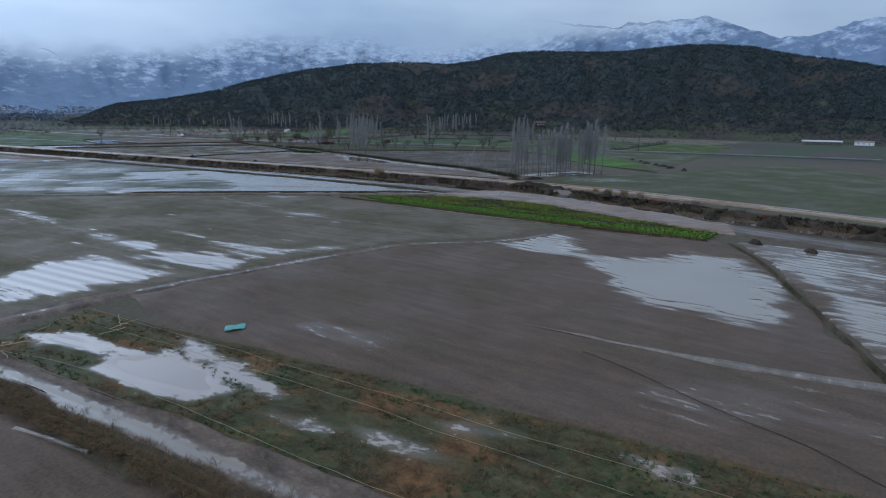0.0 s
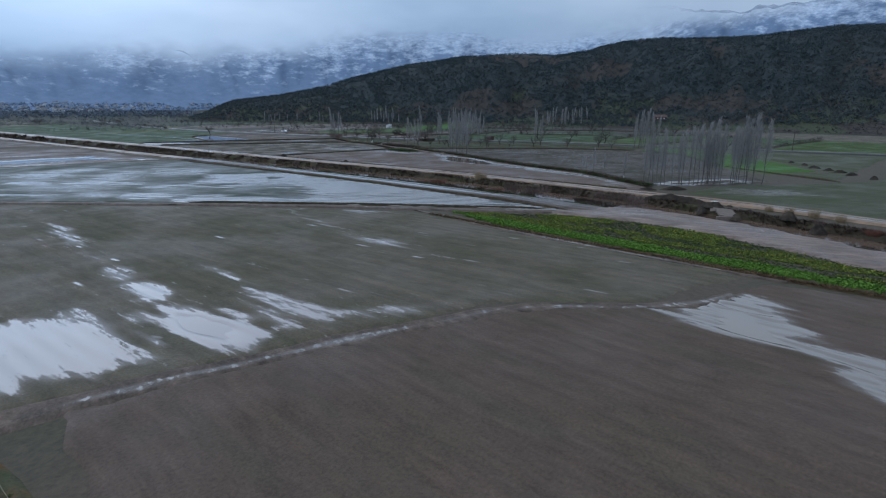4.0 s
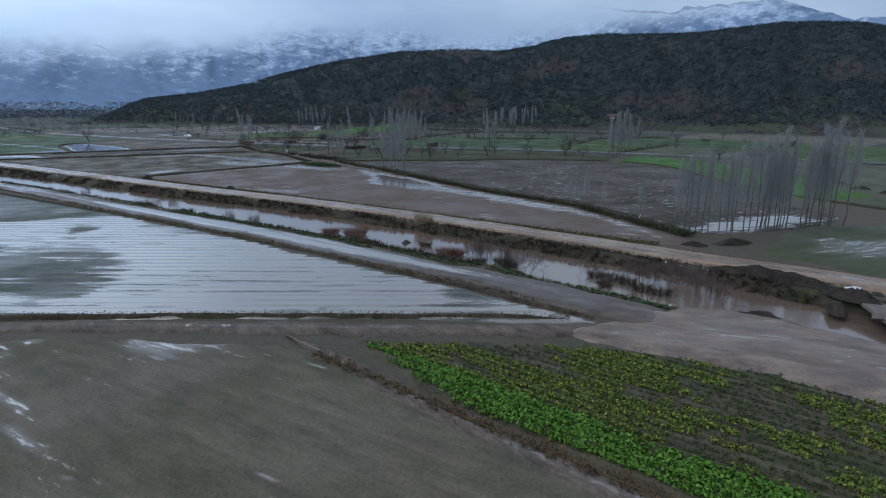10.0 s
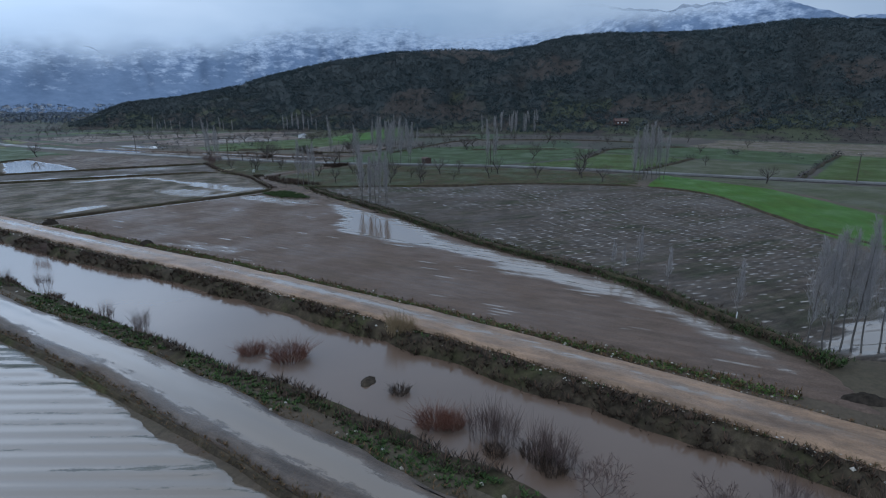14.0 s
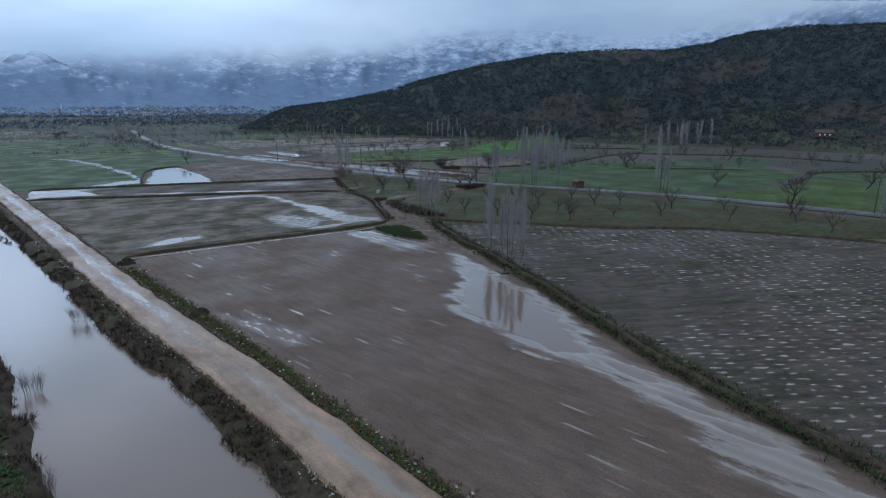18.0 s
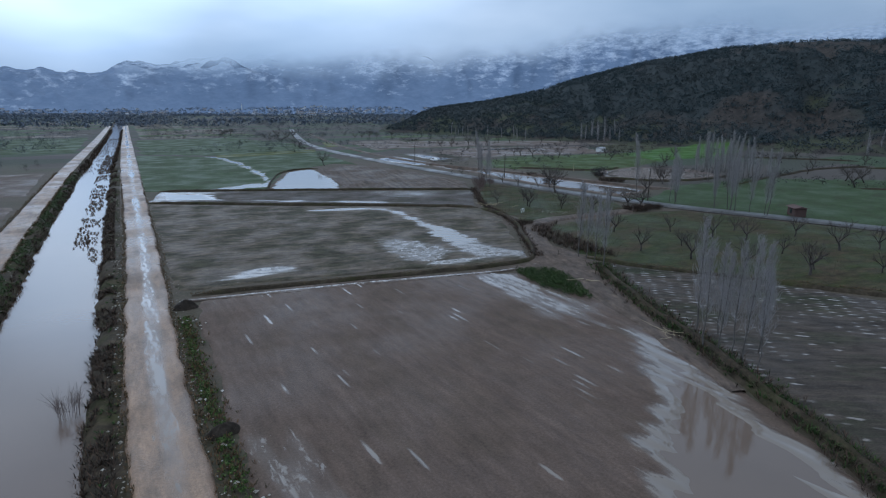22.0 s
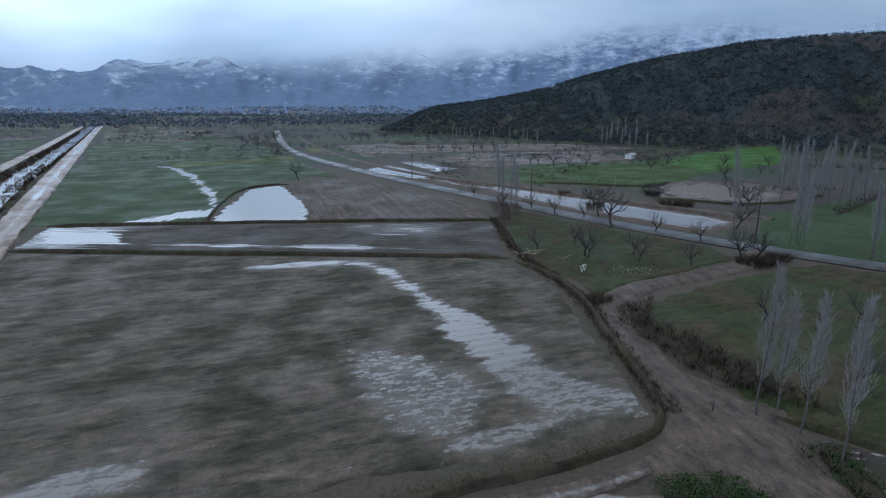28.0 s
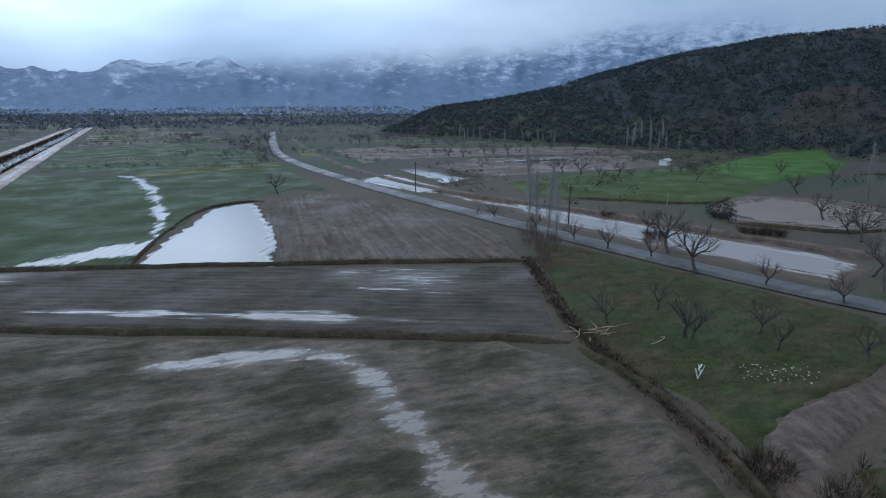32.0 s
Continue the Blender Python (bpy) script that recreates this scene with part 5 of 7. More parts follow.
def poplar(height, seed, branches=150, spread_=0.095):
    """A slim bare poplar: a straight stem, steep limbs of uneven length, each with a brush of fine twigs."""
    r = np.random.default_rng(seed)
    root = new("poplar_tree")
    trunk, twigs = [], []
    p = np.zeros(3)
    lean = r.normal(0, 0.004, 2)
    pts = [p]
    for i in range(8):
        p = p + np.array([lean[0] + r.normal(0, 0.006), lean[1] + r.normal(0, 0.006), 1 / 8]) * height
        pts.append(p)
    base = 0.0060 * height + 0.02
    for i in range(8):
        trunk.append((*pts[i], *pts[i + 1], base * (1 - i / 8.3), base * (1 - (i + 1) / 8.3)))
    P = np.array(pts)
    gap = 0.6 + 0.8 * r.random(12)
    for i in range(branches):
        t = 0.20 + 0.78 * r.random() ** 0.85
        az = r.random() * 2 * math.pi
        z = t * 8
        k = min(7, int(z))
        q = P[k] + (P[k + 1] - P[k]) * (z - k)
        full = gap[int(t * 3.99) * 3 + int(az / 2.0944) % 3]
        ln = height * (0.22 * (1 - t) + 0.05) * (0.45 + 0.9 * r.random() ** 1.4) * full
        out = spread_ * height * (0.35 + 0.85 * r.random()) * (1.05 - t * 0.75) * full
        way = np.array([math.cos(az), math.sin(az), 0])
        m = q + way * out * 0.62 + np.array([*r.normal(0, 0.05, 2), ln * 0.38])
        e = q + way * out + np.array([*r.normal(0, 0.10, 2), ln])
        twigs.append((*q, *m, 0.010, 0.007))
        twigs.append((*m, *e, 0.007, 0.003))
        for _ in range(10):
            s = q + (m - q) * (0.5 + 0.5 * r.random()) if r.random() < 0.3 else m + (e - m) * r.random()
            tip = s + np.array([r.normal(0, 0.20), r.normal(0, 0.20), 0.25 + 0.55 * r.random()]) * (ln * 0.5 + 0.25)
            twigs.append((*s, *tip, 0.0075, 0.0045))
    part_mesh("trunk", *tubes(trunk, 6), POPLAR_BARK, root)
    part_mesh("crown", *tubes(twigs, 3), POPLAR_TWIG, root, "fine pale upright twigs")
    return root


def spreading_tree(height, seed, name="walnut_tree", width=0.42, trunk_h=0.26, limbs=5, mats=None, thin=1.0, levels=4):
    r = np.random.default_rng(seed)
    root = new(name)
    trunk, twigs = [], []
    top = np.array([r.normal(0, 0.05), r.normal(0, 0.05), trunk_h]) * height
    mid = top * 0.5 + np.array([r.normal(0, 0.02), r.normal(0, 0.02), 0]) * height
    r0 = 0.030 * height * thin
    trunk += [(0, 0, -0.1, *mid, r0 * 1.25, r0), (*mid, *top, r0, r0 * 0.9)]

    def grow(p, d, ln, rad, level):
        bend = d + r.normal(0, 0.16, 3)
        bend /= np.linalg.norm(bend)
        m = p + d * ln * 0.5
        e = m + bend * ln * 0.5
        (trunk if level < 2 else twigs).append((*p, *m, rad, rad * 0.82))
        (trunk if level < 2 else twigs).append((*m, *e, rad * 0.82, rad * 0.6))
        if level >= levels:
            return
        for k in range(3):
            nd = bend + r.normal(0, 0.48, 3) + np.array([0, 0, 0.14])
            nd /= np.linalg.norm(nd)
            grow(e if k < 2 else m, nd, ln * (0.62 + 0.18 * r.random()), max(rad * 0.58, 0.011), level + 1)

    for i in range(limbs):
        az = i * 2 * math.pi / limbs + r.normal(0, 0.35)
        up = 0.75 + 0.55 * r.random()
        d = np.array([math.cos(az), math.sin(az), up])
        d /= np.linalg.norm(d)
        grow(top * (0.8 + 0.2 * r.random()), d, height * width * (0.62 + 0.2 * r.random()), r0 * 0.62, 1)
    a, b = mats or (DARK_BARK, DARK_TWIG)
    part_mesh("trunk", *tubes(trunk, 6), a, root)
    part_mesh("crown", *tubes(twigs, 3), b, root)
    return root


def stem_shrub(name, mat, height, seed, stems=46, radius=0.5, splay=0.35, thick=0.014, forks=2):
    """A shrub of many bare stems from one foot."""
    r = np.random.default_rng(seed)
    root = new(name)
    segs = []
    for _ in range(stems):
        az, rr = r.random() * 2 * math.pi, radius * math.sqrt(r.random())
        p = np.array([math.cos(az) * rr, math.sin(az) * rr, -0.15])
        h = height * (0.55 + 0.5 * r.random())
        out = np.array([math.cos(az), math.sin(az), 0]) * splay * h * r.random() + np.append(r.normal(0, 0.08 * h, 2), 0)
        m = p + out * 0.4 + np.array([0, 0, h * 0.55])
        e = p + out * 1.2 + np.array([0, 0, h])
        segs += [(*p, *m, thick * 1.3, thick), (*m, *e, thick, thick * 0.5)]
        for _ in range(forks):
            s = p + (m - p) * (0.5 + 0.5 * r.random())
            t = s + np.append(r.normal(0, 0.16 * h, 2), 0.3 * h * (0.6 + r.random()))
            segs.append((*s, *t, thick * 0.8, thick * 0.4))
    part_mesh("stalk_clump", *tubes(segs, 3), mat, root)
    return root


def blades(points, count, height, width, lean, seed, flat=0.0):
    """Leaf blades round each point: bent quads."""
    r = np.random.default_rng(seed)
    p = np.repeat(np.asarray(points, float), count, 0)
    n = len(p)
    az = r.random(n) * 2 * math.pi
    h = height * (0.5 + r.random(n))
    d = np.stack([np.cos(az), np.sin(az), np.zeros(n)], 1)
    side = np.stack([-np.sin(az), np.cos(az), np.zeros(n)], 1) * (width * (0.6 + 0.8 * r.random(n)))[:, None] * 0.5
    b = p + d * (r.random(n) * height * 0.5)[:, None]
    up = np.stack([np.zeros(n), np.zeros(n), h], 1)
    m = b + up * 0.6 + d * (h * lean * 0.5)[:, None]
    e = b + up * (1 - flat) + d * (h * lean * 1.2)[:, None]
    v = np.stack([b - side * 0.6, b + side * 0.6, m + side, m - side, e], 1).reshape(-1, 3)
    k = np.arange(n)[:, None] * 5
    return v, np.concatenate([k + np.array([[0, 1, 2, 3]]), k + np.array([[3, 2, 4, 4]])])


def leaf_clumps(points, radii, count, size, seed, squash=0.8):
    """Uneven crowns: many small tilted leaf cards in lumpy volumes."""
    r = np.random.default_rng(seed)
    n = len(points)
    p = np.repeat(np.asarray(points, float), count, 0)
    rad = np.repeat(np.asarray(radii, float), count)
    q = r.normal(0, 1, (n * count, 3))
    q /= np.linalg.norm(q, axis=1)[:, None]
    lump = np.repeat(0.75 + 0.5 * r.random((n, 8)), 1, 0)
    octant = ((q[:, 0] > 0) * 4 + (q[:, 1] > 0) * 2 + (q[:, 2] > 0)).astype(int)
    rr = rad * (0.45 + 0.55 * r.random(n * count) ** 0.5) * lump[np.repeat(np.arange(n), count), octant]
    c = p + q * rr[:, None] * np.array([1, 1, squash])
    a = r.normal(0, 1, (n * count, 3))
    a /= np.linalg.norm(a, axis=1)[:, None]
    b = np.cross(a, q)
    b /= np.linalg.norm(b, axis=1)[:, None] + 1e-9
    a = np.cross(b, q) * 0.8 + q * 0.35
    s = (size * rad * (0.6 + 0.8 * r.random(n * count)))[:, None]
    v = np.stack([c - a * s, c + b * s * 0.6, c + a * s, c - b * s * 0.6], 1).reshape(-1, 3)
    return v, np.arange(n * count * 4).reshape(-1, 4)


def pebbles(points, size, seed):
    r = np.random.default_rng(seed)
    n = len(points)
    base = np.array([[1, 0, 0], [0, 1, 0], [-1, 0, 0], [0, -1, 0], [0, 0, 1], [0, 0, -0.6]], float)
    s = size * (0.5 + r.random((n, 1, 1)) * 1.2)
    v = np.asarray(points, float)[:, None, :] + base[None] * s * (0.6 + 0.7 * r.random((n, 6, 1))) * np.array([1, 1, 0.7])
    tri = np.array([[0, 1, 4], [1, 2, 4], [2, 3, 4], [3, 0, 4], [1, 0, 5], [2, 1, 5], [3, 2, 5], [0, 3, 5]])
    return v.reshape(-1, 3), (tri[None] + (np.arange(n) * 6)[:, None, None]).reshape(-1, 3)


def heap(name, x, y, length, width, height, turn, mat, label, category, seed, z=0.0):
    """A lumpy mound."""
    a = np.linspace(0, 2 * math.pi, 45)[:-1]
    k = np.linspace(0, 1, 15)
    K, A = np.meshgrid(k, a, indexing="ij")
    lx, ly = K * np.cos(A) * length / 2, K * np.sin(A) * width / 2
    jag = 0.75 + 0.5 * fnoise(np.cos(A) * 2 + seed, np.sin(A) * 2, seed)
    lz = height * (1 - K ** 1.7) * (0.6 + 0.8 * fnoise(lx * 1.3 + seed * 3, ly * 1.3, seed + 1)) - 0.12 * K ** 3 + 0.45 * min(height, 1.0) * (fnoise(lx * 3.2 + seed, ly * 3.2, seed + 2) - 0.5) * (1 - K ** 4)
    lx, ly = lx * jag, ly * jag
    v = np.stack([lx, ly, lz], -1).reshape(-1, 3)
    f = []
    for i in range(14):
        for j in range(44):
            f.append([i * 44 + j, (i + 1) * 44 + j, (i + 1) * 44 + (j + 1) % 44, i * 44 + (j + 1) % 44])
    ob = mesh_from(name, v, f, mat)
    ob.matrix_world = pose(x, y, z, 0, 0, turn)
    return tagged(ob, label, category)


def sweep(pts, radii, sides=5):
    """One continuous bent tube through pts."""
    p = np.asarray(pts, float)
    d = np.gradient(p, axis=0)
    d /= np.linalg.norm(d, axis=1)[:, None] + 1e-9
    a = np.cross(d, np.array([0.13, 0.21, 1.0]))
    a /= np.linalg.norm(a, axis=1)[:, None] + 1e-9
    b = np.cross(d, a)
    ang = np.arange(sides) * 2 * math.pi / sides
    v = p[:, None] + (a[:, None] * np.cos(ang)[None, :, None] + b[:, None] * np.sin(ang)[None, :, None]) * np.asarray(radii)[:, None, None]
    k = np.arange(sides)
    f = np.stack([k, (k + 1) % sides, (k + 1) % sides + sides, k + sides], 1)
    return v.reshape(-1, 3), (f[None] + (np.arange(len(p) - 1) * sides)[:, None, None]).reshape(-1, 4)


def curve_tube(name, pts, radius, mat, parent=None, cyclic=False):
    c = bpy.data.curves.new(name, "CURVE")
    c.dimensions, c.bevel_depth, c.bevel_resolution, c.resolution_u = "3D", radius, 1, 6
    s = c.splines.new("POLY")
    s.points.add(len(pts) - 1)
    for q, p in zip(s.points, pts):
        q.co = (*p, 1)
    s.use_cyclic_u = cyclic
    c.materials.append(mat)
    ob = new(name, c)
    if parent:
        ob.parent = parent
    return ob


# ---- trees ----
POP_LABEL = "bare slender poplar with pale twigs"
pop_a, pop_b, pop_c = poplar(11.0, 1, 120, 0.085), poplar(10.0, 2, 105, 0.10), poplar(14.0, 3, 150, 0.066)
WAL_LABEL = "bare dark walnut tree with a spreading crown"
wal_a, wal_b, wal_c = spreading_tree(5.0, 11), spreading_tree(4.2, 12), spreading_tree(8.0, 13, limbs=6)
tree_rng = np.random.default_rng(21)
used = {}


def plant(proto, x, y, z, scale, label, category, group):
    m = pose(x, y, z, 0, 0, tree_rng.random() * 360)
    if proto.name not in used:
        used[proto.name] = True
        proto.matrix_world = m
        proto.scale = (scale, scale, scale)
        return tagged(proto, label, category, group)
    keep = proto.scale.copy()
    proto.scale = (scale, scale, scale)
    ob = copy_thing(proto, m)
    proto.scale = keep
    return tagged(ob, label, category, group)


def line_points(a, b, n, jitter, seed):
    r = np.random.default_rng(seed)
    t = (np.arange(n) + 0.5) / n
    return [(a[0] + (b[0] - a[0]) * k + r.normal(0, jitter), a[1] + (b[1] - a[1]) * k + r.normal(0, jitter)) for k in t]


# poplars by the orchard lane
for i, (x, y) in enumerate([(60.4, 163.1), (61.1, 160.1), (59.9, 156.5), (61.2, 162.2)]):
    plant((pop_a, pop_b)[i % 2], x, y, 0, 0.9 + 0.2 * tree_rng.random(), POP_LABEL + " beside the orchard lane", "tree", "poplars by the orchard lane")
for i, (x, y) in enumerate([(50.4, 129.5), (51, 128.3), (51.6, 127.4), (51.4, 126), (52, 124.8), (53.5, 133.2), (55, 131.8), (54.6, 126.8)]):
    plant((pop_b, pop_a)[i % 2], x, y, 0, 0.85 + 0.25 * tree_rng.random(), POP_LABEL + " on the lane bank", "tree", "poplars on the lane bank")
# the dense row standing in water by the canal
for i, (x, y) in enumerate(line_points((22.5, 48.6), (24.8, 44.2), 6, 0.15, 1) + line_points((25.0, 44.0), (42, 30.5), 22, 0.4, 2)):
    plant((pop_a, pop_b)[i % 2], x, y, -0.1, 0.82 + 0.012 * i + 0.25 * tree_rng.random(), POP_LABEL + " in a row standing in water", "tree", "poplar row in the water")
for i, (x, y) in enumerate(line_points((29, 42), (40.5, 33), 7, 1.0, 3)):
    plant((pop_b, pop_a)[i % 2], x, y, -0.1, 0.8 + 0.25 * tree_rng.random(), POP_LABEL + " in a row standing in water", "tree", "poplar row in the water")
for x, y, k in [(26.0, 54.6, 0.62), (34.5, 66.8, 0.62), (33.5, 68.3, 0.40), (32.2, 62.8, 0.5), (35.2, 70.2, 0.4)]:
    plant(pop_b, x, y, 0, k, "thin bare sapling on the field bank", "tree", "saplings on the field bank")
for x, y, k in [(127.1, 98.3, 1.0), (128.6, 96.6, 1.1), (130.1, 94.3, 1.0), (129.4, 97.5, 0.85), (125.2, 99.4, 0.95), (126.2, 96.8, 1.05), (127.8, 94.8, 1.0), (131.0, 92.6, 0.9), (123.8, 98.4, 0.8), (129.2, 93.0, 0.95)]:
    plant(pop_c, x, y, 0, k, "tall bare poplar in a clump by the road", "tree", "tall poplar clump")
far_pop = line_points((116, 198), (114.5, 199), 3, 0.4, 4) + line_points((116.5, 189), (119, 176.5), 9, 1.4, 5) + line_points((135, 154), (139, 151.5), 4, 0.8, 6)
for i, (x, y) in enumerate(far_pop):
    plant((pop_a, pop_c)[i % 2], x, y, 0, 0.85 + 0.25 * tree_rng.random(), POP_LABEL + " along the asphalt road", "tree", "roadside poplars")
far_pop2 = line_points((188, 256), (184.5, 231), 8, 1.2, 7) + line_points((158, 230), (171, 214), 10, 2.0, 8) + line_points((162, 235), (172, 219), 8, 2.5, 9) + [(112, 208), (112.6, 195.5)] + line_points((89, 254), (84, 238), 4, 0.8, 10)
for i, (x, y) in enumerate(far_pop2):
    plant((pop_c, pop_a)[i % 2], x, y, 0, 0.85 + 0.3 * tree_rng.random(), POP_LABEL + " between far fields", "tree", "poplars between the far fields")
far_pop3 = line_points((268, 243), (288, 219), 11, 2.0, 11) + line_points((333, 275), (366, 256), 12, 2.5, 12) + line_points((260, 434), (282, 421), 6, 2.0, 13) + line_points((250, 632), (325, 588), 12, 5.0, 14) + line_points((302, 584), (314, 459), 7, 6.0, 15)
for i, (x, y) in enumerate(far_pop3):
    plant(pop_c, x, y, 0, 0.85 + 0.35 * tree_rng.random(), POP_LABEL + " below the wooded hill", "tree", "poplars below the hill")

near_hill = [(193.1, 512.5, 0.7), (191.4, 501.0, 0.68), (194.0, 500.2, 0.68), (197.6, 500.6, 0.7), (199.3, 494.1, 0.74), (198.2, 479.2, 0.68), (205.9, 474.3, 0.74), (206.4, 453.0, 0.7), (212.1, 445.6, 0.72), (209.2, 436.5, 0.7), (209.6, 426.2, 0.68), (233.3, 396.2, 0.8), (235.4, 395.4, 0.8), (236.5, 384.2, 0.8), (239.3, 381.2, 0.82), (242.6, 379.5, 0.82), (244.5, 373.5, 0.78)]
for x, y, k in near_hill:
    plant(pop_c, x, y, 0, k * (0.85 + 0.35 * tree_rng.random()), POP_LABEL + " at the foot of the hill", "tree", "poplars at the hill foot")

# walnuts
orchard = [(72.2, 162.4), (81.2, 162.4), (76, 155.4), (88, 171.9), (91.5, 165.2), (94.5, 161), (79.4, 148.7), (92, 152.1), (84.7, 142.5), (95.4, 139.2), (114.8, 136.9), (88, 144.1), (103, 150), (104, 133), (110, 148), (100, 168), (106, 160), (112, 122), (120, 112), (122, 128), (78, 176), (115, 104), (127, 116)]
for i, (x, y) in enumerate(orchard):
    plant((wal_a, wal_b)[i % 2], x, y, 0, 0.8 + 0.4 * tree_rng.random(), WAL_LABEL + " in a grassy orchard", "tree", "orchard walnut trees")
meadow_trees = [(72.9, 212.7), (78, 207), (83.4, 201), (88.6, 196), (77.8, 206), (85.4, 204.5), (92.5, 245.8), (93.9, 238.4), (96.6, 231.6), (100.3, 215.4), (102.4, 206.8), (81, 214), (89.5, 269), (91, 256)]
for i, (x, y) in enumerate(meadow_trees):
    plant((wal_b, wal_a)[i % 2], x, y, 0, 0.75 + 0.35 * tree_rng.random(), WAL_LABEL + " in the grassy triangle", "tree", "trees in the grassy triangle")
for x, y, k in [(96.8, 223.3, 1.0), (101.9, 233.8, 1.0), (145.4, 123.1, 1.0), (98, 194.5, 0.75), (100.5, 195, 0.7), (138.5, 226.6, 0.85), (118, 212.7, 0.75), (52.6, 321.7, 0.8), (138.1, 68.2, 0.7), (151.7, 242, 0.8), (108.7, 246, 0.6), (181.4, 268.6, 0.8), (200, 210, 0.8), (142.6, 231, 0.7), (200.7, 204.6, 0.8)]:
    plant(wal_c, x, y, 0, k, "large bare dark tree beside the fields", "tree", "large bare field trees")

row_trees = [(141, 409), (147, 407), (160, 410), (167, 415), (174, 412), (193, 433), (201, 431), (209, 428), (215, 416), (230, 415), (239, 412), (147, 349), (149, 336), (152, 335), (154, 327), (157, 321), (163, 319), (96, 542), (116, 520), (121, 518), (127, 517), (132, 515), (151, 537), (250, 284), (263, 271), (265, 243), (259, 215), (286, 200), (172, 214), (209, 229), (187, 199), (203, 194), (63, 553), (68, 530), (74, 540), (81, 586), (70, 560), (60, 575), (24, 590), (32, 620), (190, 318), (221, 334), (215, 300), (232, 292), (178, 300), (205, 275), (240, 262), (228, 240), (250, 190), (222, 172), (262, 160), (285, 150), (240, 130), (222, 105), (300, 130), (270, 95), (190, 120), (176, 92), (160, 150), (192, 165)]
for i, (x, y) in enumerate(row_trees):
    plant((wal_c, wal_a)[i % 2], x, y, 0, 0.55 + 0.4 * tree_rng.random() + 0.25 * (i % 2), "bare dark tree between the far plots", "tree", "trees between the far plots")

# ---- undergrowth, crops and woods ----
sc = np.random.default_rng(31)


def base_z(x, y):
    return base_height(np.asarray(x, float), np.asarray(y, float))


def scatter_poly(poly, n, seed):
    r = np.random.default_rng(seed)
    p = np.array(poly, float)
    x = r.uniform(p[:, 0].min(), p[:, 0].max(), n * 3)
    y = r.uniform(p[:, 1].min(), p[:, 1].max(), n * 3)
    ok = poly_dist(x, y, poly) > 0.2
    return x[ok][:n], y[ok][:n]


def stuff(name, geo, mat, label, category):
    return tagged(mesh_from(name, *geo, mat, smooth=False), label, category, kind="stuff")


def bank_band(lo, hi, y0, y1, n, seed):
    r = np.random.default_rng(seed)
    y = r.uniform(y0, y1, n)
    u = r.uniform(lo, hi, n)
    clump = fnoise(y * 0.22 + seed, u * 0.5, seed) > 0.42
    y, u = y[clump], u[clump]
    x = canal_x(y) + u + np.where(u > 0, bank_shift(y), 0)
    return np.stack([x, y, base_z(x, y)], 1)


# dark brambles hang over both water edges; green weeds grow higher up
stuff("bank_brambles", blades(np.concatenate([bank_band(3.4, 6.7, -70, 330, 11500, 1), bank_band(-5.8, -3.6, -70, 330, 5000, 2)]), 7, 0.34, 0.06, 0.8, 3), BRAMBLE, "dark tangled brambles along the canal banks", "brambles")
stuff("bank_weeds", blades(np.concatenate([bank_band(5.6, 7.4, 15, 330, 700, 4), bank_band(-7.6, -4.8, 15, 330, 8000, 5)]), 6, 0.16, 0.09, 1.0, 6), LEAF, "low green weeds along the canal banks", "weeds")
stuff("far_bank_brambles", blades(np.concatenate([bank_band(3.2, 5.6, 330, 760, 2200, 7), bank_band(-5.6, -3.2, 330, 760, 1600, 8)]), 5, 0.9, 0.25, 0.6, 9), BRAMBLE, "dark scrub along the far canal banks", "scrub")
stuff("drift_brambles", blades(np.concatenate([bank_band(0.4, 4.0, 190, 420, 1100, 10) * np.array([1, 1, 0]) + np.array([0, 0, -1.05]), bank_band(-3.0, 3.0, 330, 600, 600, 11) * np.array([1, 1, 0]) + np.array([0, 0, -1.05])]), 12, 0.24, 0.07, 0.9, 12), BRAMBLE, "drowned brambles standing in the canal", "brambles")


def along_band(pts, half, n, seed, z=0.05):
    r = np.random.default_rng(seed)
    c, s, t = along(pts, 0.5)
    i = r.integers(0, len(c), n)
    o = r.normal(0, half * 0.55, n)
    p = c[i] + s[i] * o[:, None] + r.normal(0, 0.15, (n, 2))
    return np.stack([p[:, 0], p[:, 1], np.full(n, z)], 1)


VERGE = [(12.9, 48), (12.0, 62), (10.9, 84), (9.7, 100), (8.6, 116), (7.1, 130), (5.2, 144), (4.0, 158)]
stuff("verge_plants", leaf_clumps(along_band(VERGE, 0.6, 2600, 1, 0.03), sc.uniform(0.07, 0.18, 2600), 12, 0.5, 2, 0.6), LEAF_VERGE, "leafy green plants on the road verge", "weeds")
stuff("verge_grass", blades(along_band(VERGE, 1.0, 1600, 3, -0.05), 6, 0.25, 0.05, 0.6, 4), DEADGRASS, "rough grass on the road verge", "grass")
LANE_B = [(20.4, 46), (22.4, 49.4), (25.2, 54.6), (29.4, 61.6), (32.4, 67.5), (34.3, 74), (35.6, 83), (38.8, 94), (42.4, 105), (46, 114), (48.4, 121), (50.8, 129), (53.6, 140), (57.4, 151), (60.5, 158)]
stuff("lane_bank_grass", blades(along_band(LANE_B, 1.2, 3200, 5, 0.15), 7, 0.30, 0.06, 0.7, 6), LEAF, "thick green grass on the lane bank", "grass")
stuff("lane_bank_brambles", blades(along_band(LANE_B, 1.5, 1500, 7, 0.1), 7, 0.5, 0.05, 0.8, 8), BRAMBLE, "dead brambles on the lane bank", "brambles")
BRAMBLE_ISLE = [(46.6, 160.4), (50, 159.8), (53, 157.6), (52, 151.5), (49.6, 145), (47.6, 148), (46.2, 154)]
